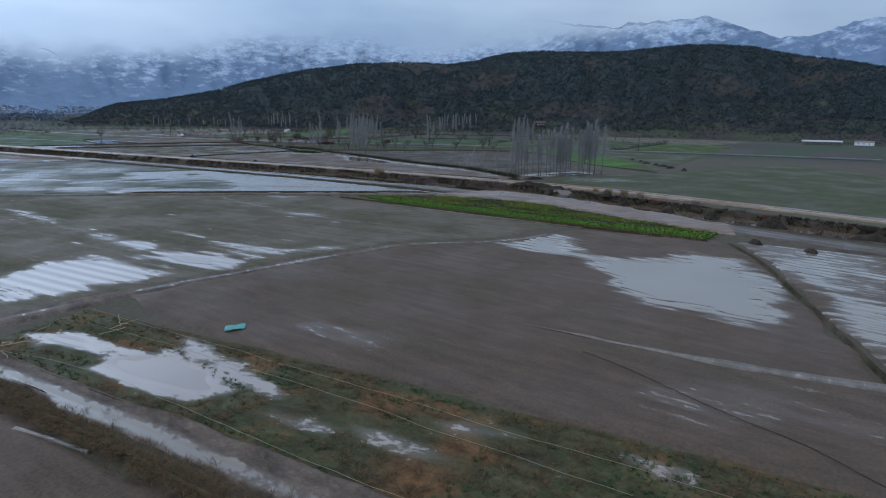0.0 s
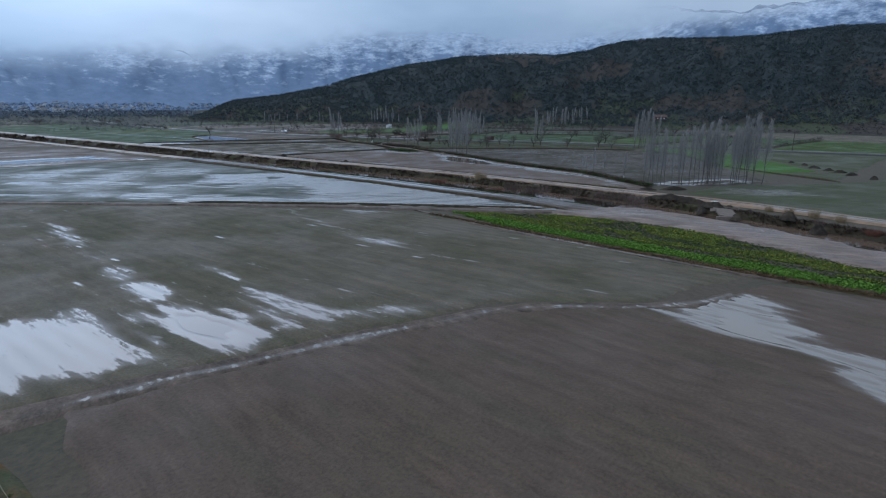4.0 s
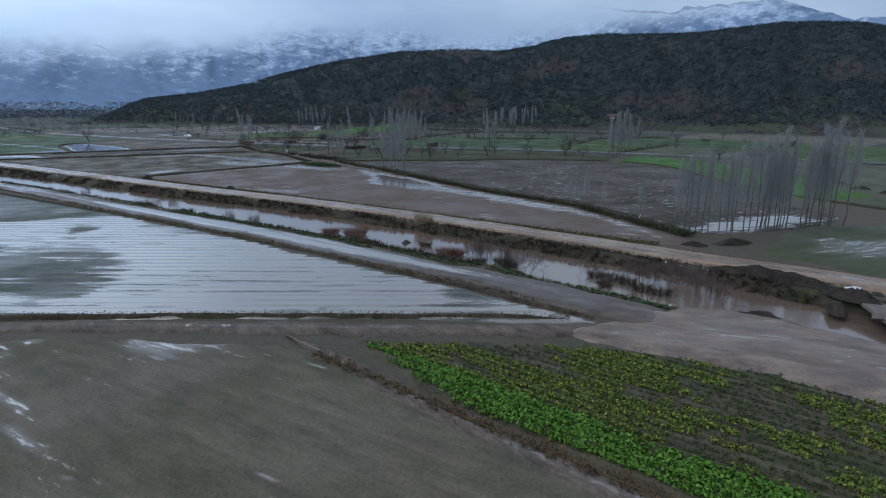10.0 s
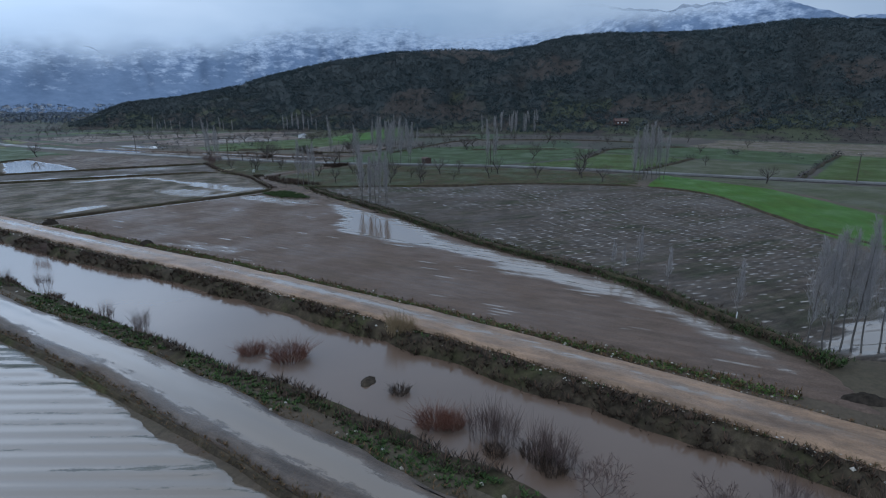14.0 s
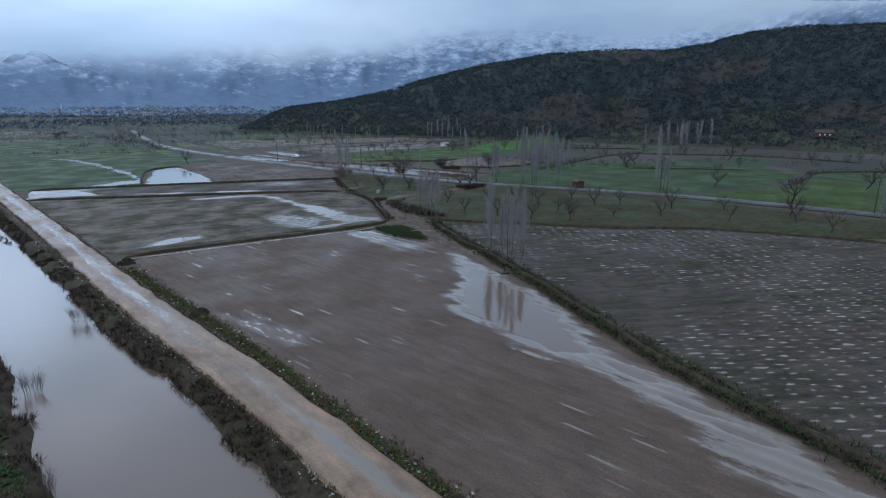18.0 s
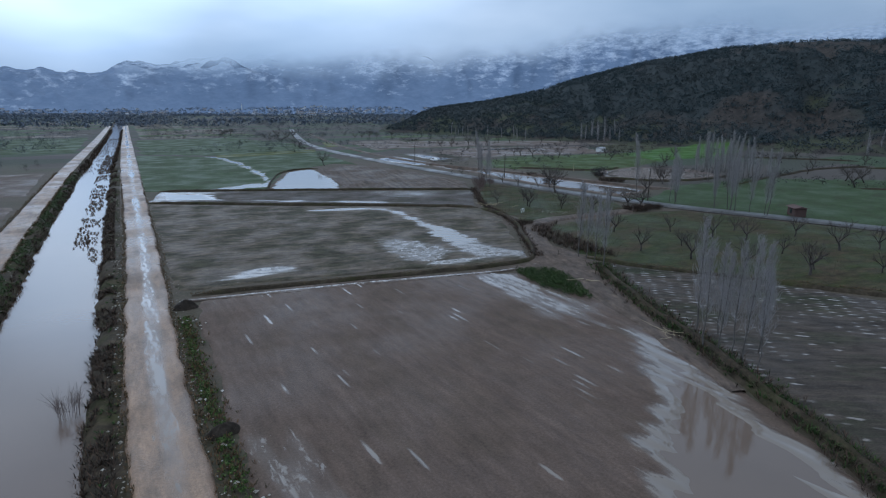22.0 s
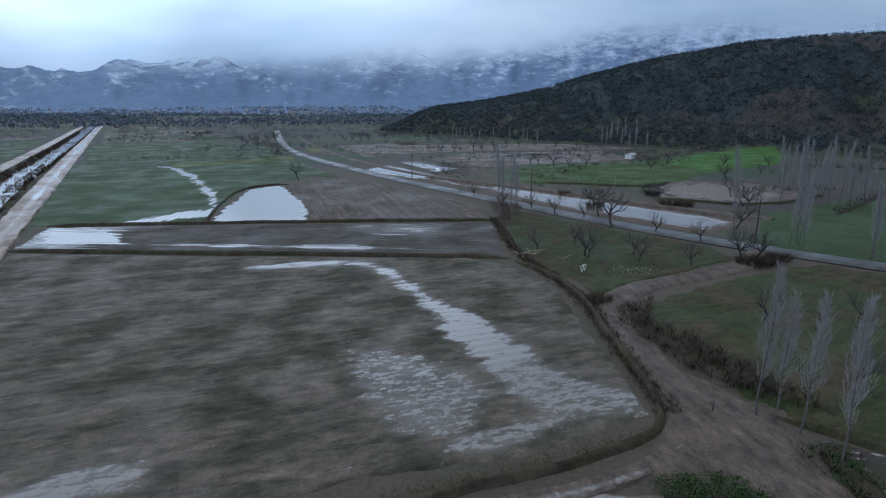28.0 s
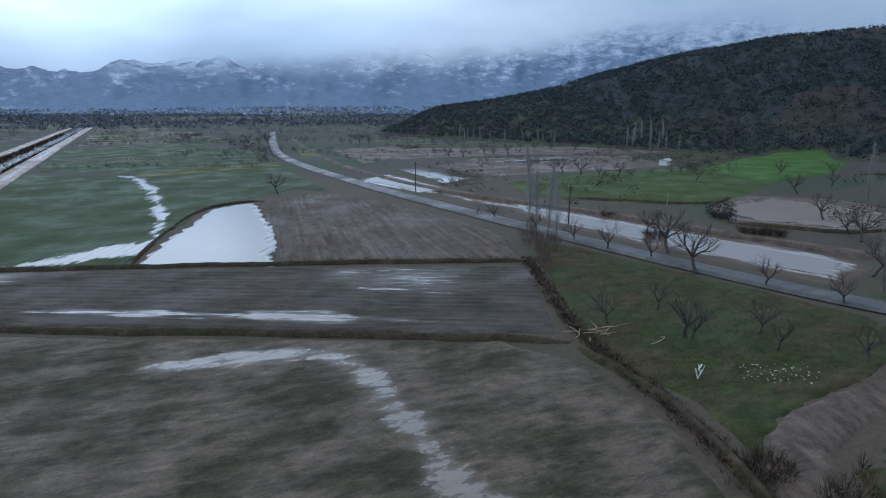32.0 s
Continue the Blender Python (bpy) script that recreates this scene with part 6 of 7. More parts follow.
bx, by = scatter_poly(BRAMBLE_ISLE, 620, 9)
stuff("bramble_thicket", leaf_clumps(np.stack([bx, by, np.full(len(bx), 0.35)], 1), np.random.default_rng(1).uniform(0.2, 0.5, len(bx)), 34, 0.18, 10), LEAF, "dark green bramble thicket beside the lane", "thicket")
FORK = [(63, 181), (61.5, 170), (62.5, 164.5), (66, 160), (68, 170), (68, 182), (73, 187), (66, 186)]
fx, fy = scatter_poly(FORK, 340, 11)
stuff("fork_brambles", blades(np.stack([fx, fy, np.full(len(fx), 0.0)], 1), 9, 0.7, 0.06, 0.8, 12), BRAMBLE, "brown brambles at the lane fork", "brambles")
DITCH_B = [(79, 239), (74, 226), (68.5, 212), (67, 200), (63.8, 187), (59, 177), (54.6, 166)]
stuff("ditch_brambles", blades(along_band(DITCH_B, 0.9, 1500, 13, 0.05), 7, 0.32, 0.05, 0.8, 14), BRAMBLE, "brown brambles along the ditch", "brambles")
for k, pts in enumerate([[(4.6, 166.3), (26.7, 165.2), (51, 164.2)], [(-5.7, 245), (26.4, 229.8), (66.5, 210.5)], [(-4.5, 265.5), (29, 255.2), (79, 237.6)], [(61.5, 162.5), (75, 144.8), (100, 120), (113, 93)], [(-15.6, 44), (-15.4, 62), (-16.5, 92), (-19.3, 122), (-25, 170)], [(-17, 45.5), (-31, 64.5), (-44, 80.5), (-55, 93)]]):
    stuff("bank_grass", blades(along_band(pts, 0.6, 1100, 20 + k, 0.08), 9, 0.09, 0.025, 0.9, 30 + k), DEADGRASS, "rough grass on a field bank", "grass")

# crop rows of the green strip
STRIP = [(-30.5, 55), (-20.5, 40), (-18, 30), (-19, 20), (-24, 4), (-28, -9), (-33, -8), (-33.5, 20), (-33.2, 45)]
gx, gy = scatter_poly(STRIP, 21000, 41)
row = np.round(gx / 0.75) * 0.75
gx = row + np.random.default_rng(2).normal(0, 0.13, len(gx))
bright = gx + (fnoise(gy * 0.15, gy * 0, 4) - 0.5) * 1.6 < -30.4
patch = fnoise(gx * 0.5, gy * 0.13, 9) + 0.25 * (fnoise(gx * 1.7, gy * 0.6, 10) - 0.5)
lush = ~bright & (patch > 0.50)
sparse = ~bright & ~lush & (np.random.default_rng(6).random(len(gx)) < 0.62)
pg = np.stack([gx, gy, np.full(len(gx), 0.12)], 1)
stuff("leafy_crop", leaf_clumps(pg[bright], np.random.default_rng(3).uniform(0.16, 0.32, bright.sum()), 14, 0.42, 42, 0.9), LEAF_BRIGHT, "bright green leafy crop in rows", "crop")
stuff("flowering_crop", leaf_clumps(pg[lush], np.random.default_rng(4).uniform(0.11, 0.23, lush.sum()), 9, 0.5, 43, 0.8), LEAF_YELLOW, "olive-green crop with small yellow flowers", "crop")
stuff("low_crop", leaf_clumps(pg[sparse], np.random.default_rng(7).uniform(0.06, 0.14, sparse.sum()), 8, 0.5, 46, 0.7), LEAF_LOW, "stunted dark green crop on wet soil", "crop")
stuff("strip_edge_grass", blades(along_band([(-33.9, 56), (-34.3, 44), (-34.4, 20), (-33.8, -8)], 0.45, 1300, 44, 0.03), 6, 0.18, 0.04, 0.9, 45), DEADGRASS, "russet dead grass edging the green strip", "grass")

# weeds of the southern verge
WEEDY = [(-92, 29), (-89.8, 14.6), (-87.7, 1.2), (-87, -6), (-85.5, -15), (-83, -40), (-92, -40), (-96.3, -5), (-97, 2), (-98, 9), (-99.2, 20), (-100, 27)]
wx, wy = scatter_poly(WEEDY, 4200, 51)
dry = np.zeros(len(wx), bool)
for q in ([(-96.6, 26.6), (-94.7, 24.9), (-94.4, 20), (-93.3, 15.1), (-94.1, 8.1), (-96.2, 8.7), (-97.2, 12.6), (-97.6, 17.7), (-95.6, 18.4), (-97.5, 24.1)], [(-95.2, 4.7), (-93.1, 4.4), (-94, 0.1), (-95.3, 1.1)], [(-92.8, 1.3), (-92, -2.3), (-91.6, -6.7), (-92.8, -7.1), (-93.6, -3.9), (-93.4, -1.6)], [(-90.1, -2.7), (-88.6, -4.9), (-88.7, -8), (-90.7, -6.8), (-91.2, -4.8)], [(-90.8, 17), (-91.9, 9.1), (-93.8, 0.1), (-94.4, 0.3), (-92.5, 9.1), (-92.3, 14)]):
    dry |= poly_dist(wx, wy, q) > -0.3
wp = np.stack([wx, wy, np.full(len(wx), -0.02)], 1)[~dry]
tone = fnoise(wp[:, 0] * 0.35, wp[:, 1] * 0.35, 6) + np.random.default_rng(5).normal(0, 0.08, len(wp))
stuff("dead_weeds", blades(wp[tone > 0.48], 14, 0.17, 0.018, 1.5, 52), DEADGRASS, "russet dead weeds on the wet verge", "weeds")
stuff("green_weeds", blades(wp[tone <= 0.48], 11, 0.09, 0.030, 1.2, 53), LEAF, "low green weeds on the wet verge", "weeds")
stuff("lane_dead_grass", blades(along_band([(-102.4, 34), (-101.6, 18), (-100.9, 9.8), (-100.3, 1), (-98.4, -30)], 0.8, 3000, 54, 0.1), 16, 0.18, 0.018, 1.4, 55), DEADGRASS, "thick russet grass along the lane", "grass")
stuff("orchard_grass", blades(np.stack([*scatter_poly([(62, 163), (66, 155), (84, 134), (101, 121), (116, 95), (137, 100), (122, 163), (108, 189), (70, 186)], 7000, 56), np.zeros(7000)], 1), 4, 0.08, 0.04, 1.0, 57), LEAF_DULL, "patchy grass under the orchard trees", "grass")
stuff("meadow_grass", blades(np.stack([*scatter_poly([(68, 209), (69, 197), (84, 195), (98, 197), (96, 218), (88, 248), (80, 236)], 4200, 58), np.zeros(4200)], 1), 4, 0.08, 0.04, 1.0, 59), LEAF_DULL, "rough grass of the triangle meadow", "grass")

rx, ry = scatter_poly([(74.5, 197.6), (77.4, 200.4), (84.5, 197.6), (80.5, 194.6)], 70, 98)
stuff("lane_rubble", pebbles(np.stack([rx, ry, np.full(len(rx), 0.03)], 1), 0.08, 99), STONE, "pale rubble dumped beside the muddy lane", "rubble")

# stones and rubbish along the banks
st = np.concatenate([bank_band(5.8, 7.6, 18, 260, 300, 61), bank_band(-7.4, -5.2, 18, 200, 160, 62), along_band(VERGE, 1.6, 160, 63, 0.02)])
stuff("bank_stones", pebbles(st, 0.13, 65), STONE, "pale stones scattered along the banks", "stones")
EDGE_E = [(9.6, 28), (8.6, 40), (8.7, 60), (8.7, 72), (8.2, 84), (7.1, 97), (5.9, 112), (4.5, 122), (3.4, 131), (2.2, 140), (1.0, 152), (-0.3, 166), (-4.4, 207), (-18.2, 334)]
for k, off in enumerate((-2.4, 2.4)):
    pts = [(x + off, y) for x, y in EDGE_E]
    stuff("road_edge_grass", blades(along_band(pts, 0.45, 2600, 90 + k, 0.0), 5, 0.17, 0.05, 0.9, 92 + k), DEADGRASS, "ragged dry grass along the gravel road", "grass")
    stuff("road_edge_stones", pebbles(along_band(pts, 0.8, 1300, 94 + k, 0.05), 0.06, 96 + k), STONE, "loose stones along the gravel road", "stones")
for k, off in enumerate((-12.0, -7.4)):
    pts = offset_line(off, 50, 330, 30)
    stuff("road_edge_grass", blades(along_band(pts, 0.5, 2200, 190 + k, 0.0), 5, 0.17, 0.05, 0.9, 192 + k), DEADGRASS, "ragged dry grass along the canal track", "grass")
# hill woods
hz = np.random.default_rng(71)
n_h = 34000
h_az, h_r = np.radians(hz.uniform(17, 112, n_h)), hz.uniform(395, 745, n_h)
hx, hy = HC[0] + h_r * np.sin(h_az), HC[1] + h_r * np.cos(h_az)
hh = hill_height(hx, hy)
bare = hill_bare(hx, hy)
ok = (hh > 1.0) & (poly_dist(hx, hy, WHEAT_SLOPE) < -4) & (hz.random(n_h) < 1.0 - 0.7 * bare) & (hz.random(n_h) < 0.25 + 0.75 * sstep(0, 16, hh + 60 * (fnoise(hx * 0.02, hy * 0.02, 12) - 0.5) + 14 * (np.degrees(h_az) < 45)))
hp = np.stack([hx, hy, hh + 1.0], 1)[ok]
stuff("hill_woods", leaf_clumps(hp, hz.uniform(1.2, 2.9, len(hp)), 22, 0.24, 72, 0.75), HAZED_HILL_LEAF, "dark evergreen scrub woods covering the hill", "woods")

sh_az, sh_r = np.radians(hz.uniform(40, 112, 9000)), hz.uniform(360, 560, 9000)
sh_x, sh_y = HC[0] + sh_r * np.sin(sh_az), HC[1] + sh_r * np.cos(sh_az)
sh_h = hill_height(sh_x, sh_y)
sh_ok = (sh_h > 0.3) & (sh_h < 42) & (poly_dist(sh_x, sh_y, WHEAT_SLOPE) < -4) & (fnoise(sh_x * 0.03, sh_y * 0.03, 2) > 0.40)
stuff("hill_foot_scrub", leaf_clumps(np.stack([sh_x, sh_y, sh_h + 0.3], 1)[sh_ok], hz.uniform(0.4, 1.3, sh_ok.sum()), 14, 0.3, 73, 0.7), FAR_WOOD, "brown scrub scattered on the lower slopes", "scrub")

# hedges, thickets and far trees across the valley
fz = np.random.default_rng(81)
far_pts = []
for k in range(150):
    x0, y0 = fz.uniform(-480, 420), fz.uniform(430, 1900)
    if x0 > 150 + (y0 - 430) * 0.22 and y0 < 900:
        continue
    if abs(x0 - canal_x(y0)) < 26:
        continue
    a = radians(12 + 90 * fz.integers(0, 2)) + fz.normal(0, 0.12)
    n = fz.integers(6, 26)
    t = fz.uniform(-1, 1, n) * fz.uniform(15, 70)
    far_pts.append(np.stack([x0 + np.cos(a) * t + fz.normal(0, 2, n), y0 + np.sin(a) * t + fz.normal(0, 2, n), fz.uniform(1.0, 3.2, n)], 1))
for k in range(46):
    x0, y0 = fz.uniform(108, 330), fz.uniform(265, 620)
    if math.hypot(x0 + 20, y0 - 60) > 470 and x0 > 190:
        continue
    if poly_dist(np.array([x0]), np.array([y0]), WHEAT_SLOPE)[0] > -15:
        continue
    a = radians(12 + 90 * (k % 3 == 0)) + fz.normal(0, 0.1)
    n = fz.integers(5, 22)
    t = fz.uniform(-1, 1, n) * fz.uniform(12, 45)
    far_pts.append(np.stack([x0 + np.cos(a) * t + fz.normal(0, 1, n), y0 + np.sin(a) * t + fz.normal(0, 1, n), fz.uniform(0.4, 1.8, n)], 1))
for a, b, n, w in [((-28, 616), (31, 682), 70, 1.5), ((24, 590), (36, 680), 40, 2.0), ((130, 247), (139, 259), 26, 1.2), ((190, 318), (279, 364), 50, 1.5), ((171, 214), (203, 194), 24, 1.5), ((250, 284), (285, 200), 40, 1.5), ((150, 240), (182, 236), 30, 1.0), ((300, 100), (335, 70), 30, 3.0), ((-20, 405), (60, 396), 40, 1.5), ((-30, 548), (60, 560), 60, 2.5), ((20, 470), (64, 476), 26, 1.5), ((57, 395), (66, 470), 46, 3.0), ((60, 470), (58, 560), 60, 5.0), ((120, 300), (230, 330), 40, 4.0), ((150, 345), (300, 450), 60, 6.0), ((110, 330), (180, 420), 40, 5.0), ((95, 420), (210, 520), 50, 8.0), ((190, 300), (240, 380), 24, 4.0), ((-60, 335), (-150, 340), 90, 6.0), ((-62, 345), (-160, 365), 90, 8.0), ((200, 190), (300, 170), 30, 3.0), ((230, 160), (330, 150), 34, 4.0), ((215, 90), (228, 95), 10, 2.0), ((214, 70), (218, 74), 8, 1.5), ((250, 480), (420, 420), 60, 10.0)]:
    far_pts.append(np.array([(x, y, fz.uniform(0.8, 2.4)) for x, y in line_points(a, b, n, w, n)]))
for k, pts in enumerate(HEDGES):
    c, side, t = along(pts, 2.2)
    ok_h = fnoise(t * 0.12, t * 0 + k, 5) > 0.42
    far_pts.append(np.stack([c[ok_h, 0], c[ok_h, 1], fz.uniform(0.3, 1.3, ok_h.sum())], 1))
fp = np.concatenate(far_pts)
stuff("valley_thickets", leaf_clumps(fp, fz.uniform(0.7, 1.8, len(fp)), 30, 0.14, 82, 0.8), FAR_WOOD, "bare brown hedges and thickets across the valley", "thickets")
dp_x, dp_y = fz.uniform(-700, 620, 5200), fz.uniform(850, 2150, 5200)
keep_d = fnoise(dp_x * 0.008, dp_y * 0.008, 3) > 0.44
# branches lightened towards blue, which paints the valley haze into them
HAZED_VALLEY_WOOD = colour_by_island("hazed_valley_branches", [(0.0, (0.054, 0.062, 0.070)), (0.6, (0.072, 0.081, 0.091)), (1.0, (0.098, 0.106, 0.116))], 0.95)
vt_x, vt_y = fz.uniform(-420, 330, 5200), 430 + 700 * fz.random(5200) ** 1.3
clump_v = fnoise(vt_x * 0.016, vt_y * 0.012, 6) + 0.00012 * (vt_y - 430)
ok_v = (clump_v > 0.45) & (np.abs(vt_x - canal_x(vt_y)) > 22) & (np.abs(vt_x - 66) > 9) & (hill_height(vt_x, vt_y) < 0.5) & ~((vt_x > 100) & (vt_y < 480))
stuff("valley_trees", leaf_clumps(np.stack([vt_x, vt_y, np.full(5200, 1.8)], 1)[ok_v], fz.uniform(1.0, 3.0, ok_v.sum()), 30, 0.12, 84, 1.0), HAZED_VALLEY_WOOD, "bare trees thick across the far valley, haze in their colour", "trees")
ap_az, ap_r = np.radians(fz.uniform(-20, 26, 2600)), fz.uniform(1850, 2110, 2600)
ap_ok = fnoise(np.degrees(ap_az) * 0.5, ap_r * 0.012, 13) > 0.42
ap_z = np.maximum(0, mountain_height(ap_r, np.degrees(ap_az))) + 2.0
stuff("town_trees", leaf_clumps(np.stack([ap_r * np.sin(ap_az), 60 + ap_r * np.cos(ap_az), ap_z], 1)[ap_ok], fz.uniform(3, 6, ap_ok.sum()), 12, 0.3, 85, 0.7), HAZE_WOOD, "trees between the far houses, haze blue in their colour", "woods")
stuff("far_woods", leaf_clumps(np.stack([dp_x, dp_y, np.full(5200, 2.5)], 1)[keep_d], fz.uniform(3, 7, keep_d.sum()), 12, 0.3, 83, 0.7), HAZE_WOOD, "far trees before the town, haze blue in their colour", "woods")

# ---- shrubs, heaps and small things ----
def plain(name, color, rough=0.6, metal=0.0, vary=0.25, scale=3.0):
    m, n, l, b = nodes_of(name)
    l.new(ramp_node(n, l, noise_node(n, l, position(n, l), scale, 5, 0.65), [(0.3, tuple(c * (1 - vary) for c in color)), (0.7, tuple(min(1, c * (1 + vary)) for c in color))]), b.inputs["Base Color"])
    b.inputs["Roughness"].default_value, b.inputs["Metallic"].default_value = rough, metal
    return m


WHITE_PAINT = plain("white_plaster", (0.66, 0.66, 0.64), 0.8, vary=0.12)
# white walls painted grey-blue, as haze makes them look from afar
HAZED_TOWN_WALL = plain("hazed_town_plaster", (0.40, 0.43, 0.47), 0.8, vary=0.3, scale=0.02)
ROOF_RED = plain("roof_tiles", (0.15, 0.128, 0.12), 0.8)
ROOF_GREY = plain("roof_sheet", (0.36, 0.37, 0.39), 0.5)
RUST_WALL = plain("rusty_red_planks", (0.080, 0.044, 0.036), 0.85)
CONCRETE = plain("old_concrete", (0.128, 0.098, 0.080), 0.85, vary=0.3, scale=1.2)
TEAL = plain("teal_sheet", (0.05, 0.24, 0.215), 0.4, vary=0.35)
ROPE = plain("pale_hose", (0.26, 0.22, 0.15), 0.7)
GLASS_DARK = plain("dark_window", (0.02, 0.022, 0.026), 0.1)
TYRE = plain("black_rubber", (0.012, 0.012, 0.012), 0.8)
CAR_WHITE = plain("white_car_paint", (0.72, 0.72, 0.72), 0.25, vary=0.04)
POLE_WOOD = plain("dark_pole_wood", (0.055, 0.042, 0.034), 0.9)


def box(bm, size, m):
    """A bevelled box into bm."""
    got = bmesh.ops.create_cube(bm, size=1.0, matrix=m @ Matrix.Diagonal((*size, 1)))
    edges = list({e for v in got["verts"] for e in v.link_edges})
    bmesh.ops.bevel(bm, geom=edges, offset=min(size) * 0.08, segments=1, affect="EDGES")


def part(name, bm, mat, parent, label=""):
    me = bpy.data.meshes.new(name)
    bm.to_mesh(me)
    bm.free()
    me.materials.append(mat)
    ob = new(name, me)
    if parent:
        ob.parent = parent
    if label:
        ob["label"] = label
    return ob


def box_part(name, size, m, mat, parent, label=""):
    bm = bmesh.new()
    box(bm, size, m)
    return part(name, bm, mat, parent, label)


BROWN_TWIG = bark("brown_twigs", (0.085, 0.055, 0.046), (0.16, 0.105, 0.090))
red_bush = stem_shrub("russet_bush", RED_TWIG, 1.25, 5, 260, 1.1, 1.2, 0.009, 3)
bare_bush = stem_shrub("bare_shrub", BROWN_TWIG, 3.2, 6, 36, 0.9, 0.24, 0.008, 8)
willow = spreading_tree(3.4, 14, "willow_sapling", 0.36, 0.15, 5, (BROWN_TWIG, BROWN_TWIG), 0.32, 5)
reed = stem_shrub("reed_clump", TAN_STEM, 2.6, 7, 150, 0.8, 0.25, 0.012, 1)
low_bush = stem_shrub("low_shrub", BRAMBLE, 0.9, 8, 150, 0.9, 0.9, 0.009, 4)
for x, y, k in [(-5.0, 87.7, 0.9), (-3.6, 84.2, 1.25), (-4.2, 67.6, 1.0), (-3.6, 66.6, 0.8)]:
    plant(red_bush, x, y, -1.05, k, "russet bush standing in the canal water", "bush", "russet bushes in the canal")
for x, y, k in [(-8.2, 101.6, 0.75), (-8.6, 100.4, 0.6), (-9.3, 123.6, 0.8), (-3.7, 64.0, 1.0), (-2.9, 63.5, 0.95), (-3.2, 62.6, 0.9), (-3.6, 59.8, 0.95), (-2.8, 59.2, 0.85), (-3.2, 58.3, 0.7), (1.0, 47.0, 0.85), (0.5, 43.3, 1.0), (2.4, 42.2, 0.9), (0.2, 45.2, 0.8), (-0.6, 39.6, 1.0), (1.4, 40.4, 0.8), (-9.6, 106, 0.8), (-12.0, 129, 0.8), (-13.4, 150, 0.8), (-2, 37.5, 1.0), (-4.2, 141, 0.9)]:
    plant(bare_bush, x, y, -1.05, k, "bare brown shrub at the water's edge", "shrub", "bare shrubs in the canal")
for x, y, k in [(-4.9, 55.4, 1.05), (-2.1, 49.9, 0.85), (-4.4, 56.4, 0.7), (0.4, 45.5, 0.6)]:
    plant(willow, x, y, -1.05, k, "bare willow sapling standing in the canal", "sapling", "willow saplings in the canal")
for x, y, k in [(5.0, 79.5, 1.0), (5.5, 78.4, 0.8), (5.5, 17, 0.7), (4.5, 13.5, 0.8), (3.4, 10, 0.7), (6.2, 20, 0.6)]:
    plant(reed, x, y, -0.5, k, "clump of tan dry reeds on the canal bank", "reeds", "dry reed clumps")
for x, y, k in [(-3.2, 60.2, 1.1), (-3.9, 58.8, 1.0), (-1.6, 49.5, 1.0), (-1.6, 47.6, 1.1), (-1.8, 46.0, 0.9), (-3.0, 44.2, 1.0), (-3.3, 42.2, 1.0), (-2.4, 72.4, 0.8), (-4.6, 62.4, 0.8), (-10.4, 118, 1.0), (-4.2, 47.5, 0.8), (66, 188.6, 1.6), (97.5, 193.0, 2.2), (100, 192.6, 2.0), (104, 193.4, 1.8), (108, 243, 2.0), (126, 238, 2.2), (129, 236, 2.0), (134, 252, 2.0), (113, 262, 1.6)]:
    plant(low_bush, x, y, -1.0 if x < 3 else 0.0, k, "low dark tangled bush", "bush", "low dark bushes")
heap("mud_island", -2.6, 75.6, 2.2, 1.3, 0.55, 20, HEAP, "dark mud island with weeds in the canal", "mud bank", 2, -1.15)
for i, (x, y, a, b, h, turn) in enumerate([(6.9, 132.2, 2.6, 1.5, 0.6, 10), (4.0, 161.6, 2.8, 1.7, 0.75, 0)]):
    heap("dung_mound", x, y, a, b, h, turn, HEAP, "dark heap of dung and earth on the verge", "heap", 3 + i)
for i, (x, y, a, b, h, turn) in enumerate([(15.4, 44.2, 3.6, 1.6, 0.4, -60), (19.6, 40.6, 6.2, 2.0, 0.5, -40), (5.8, 34.6, 12.0, 2.4, 0.95, 92), (3.4, 27.5, 5.0, 2.4, 0.9, 60), (-5.8, 33.6, 5.5, 1.8, 0.9, 100), (-7.2, 30.6, 3.2, 1.5, 0.7, 80), (0.6, 16, 3.0, 2.4, 1.1, 20), (-2.8, 11.5, 2.6, 2.2, 1.2, 0), (-6.4, 2.5, 3.0, 2.4, 1.3, 10), (-8.6, -5, 2.8, 2.4, 1.3, 10), (-11.0, -14, 4.5, 2.6, 1.3, 70), (-15.5, -27, 6.0, 2.6, 1.2, 70), (-31.5, -13.5, 2.4, 1.5, 0.6, 30), (-33, -19.5, 2.2, 1.4, 0.6, 30)]):
    heap("earth_mound", x, y, a, b, h, turn, HEAP, "raw dark heap of dug earth by the canal", "heap", 6 + i, 0.0 if abs(x - canal_x(y)) > 5 else -0.9)

for i, (x, y) in enumerate([(101.6, 38.3), (95, 33.4), (88, 29.6), (83.5, 25.5), (80, 22.5), (76.5, 19.6), (70, 14.3)]):
    heap("soil_mound", x, y, 3.0 + i % 3 * 0.5, 1.8, 0.6, 30 * i, HEAP, "small dark pile of soil in a field row", "heap", 25 + i)
for i, y in enumerate(np.arange(-64, 20, 4.2)):
    plant((bare_bush, red_bush, low_bush)[(0, 2, 1, 0, 2)[i % 5]], float(canal_x(y)) + (4.2, -4.4, 4.8)[i % 3] + tree_rng.normal(0, 0.5), float(y) + tree_rng.normal(0, 1.0), -0.4, 0.5 + 0.5 * tree_rng.random(), "bare brown bush on the canal bank", "bush", "bushes on the southern canal bank")

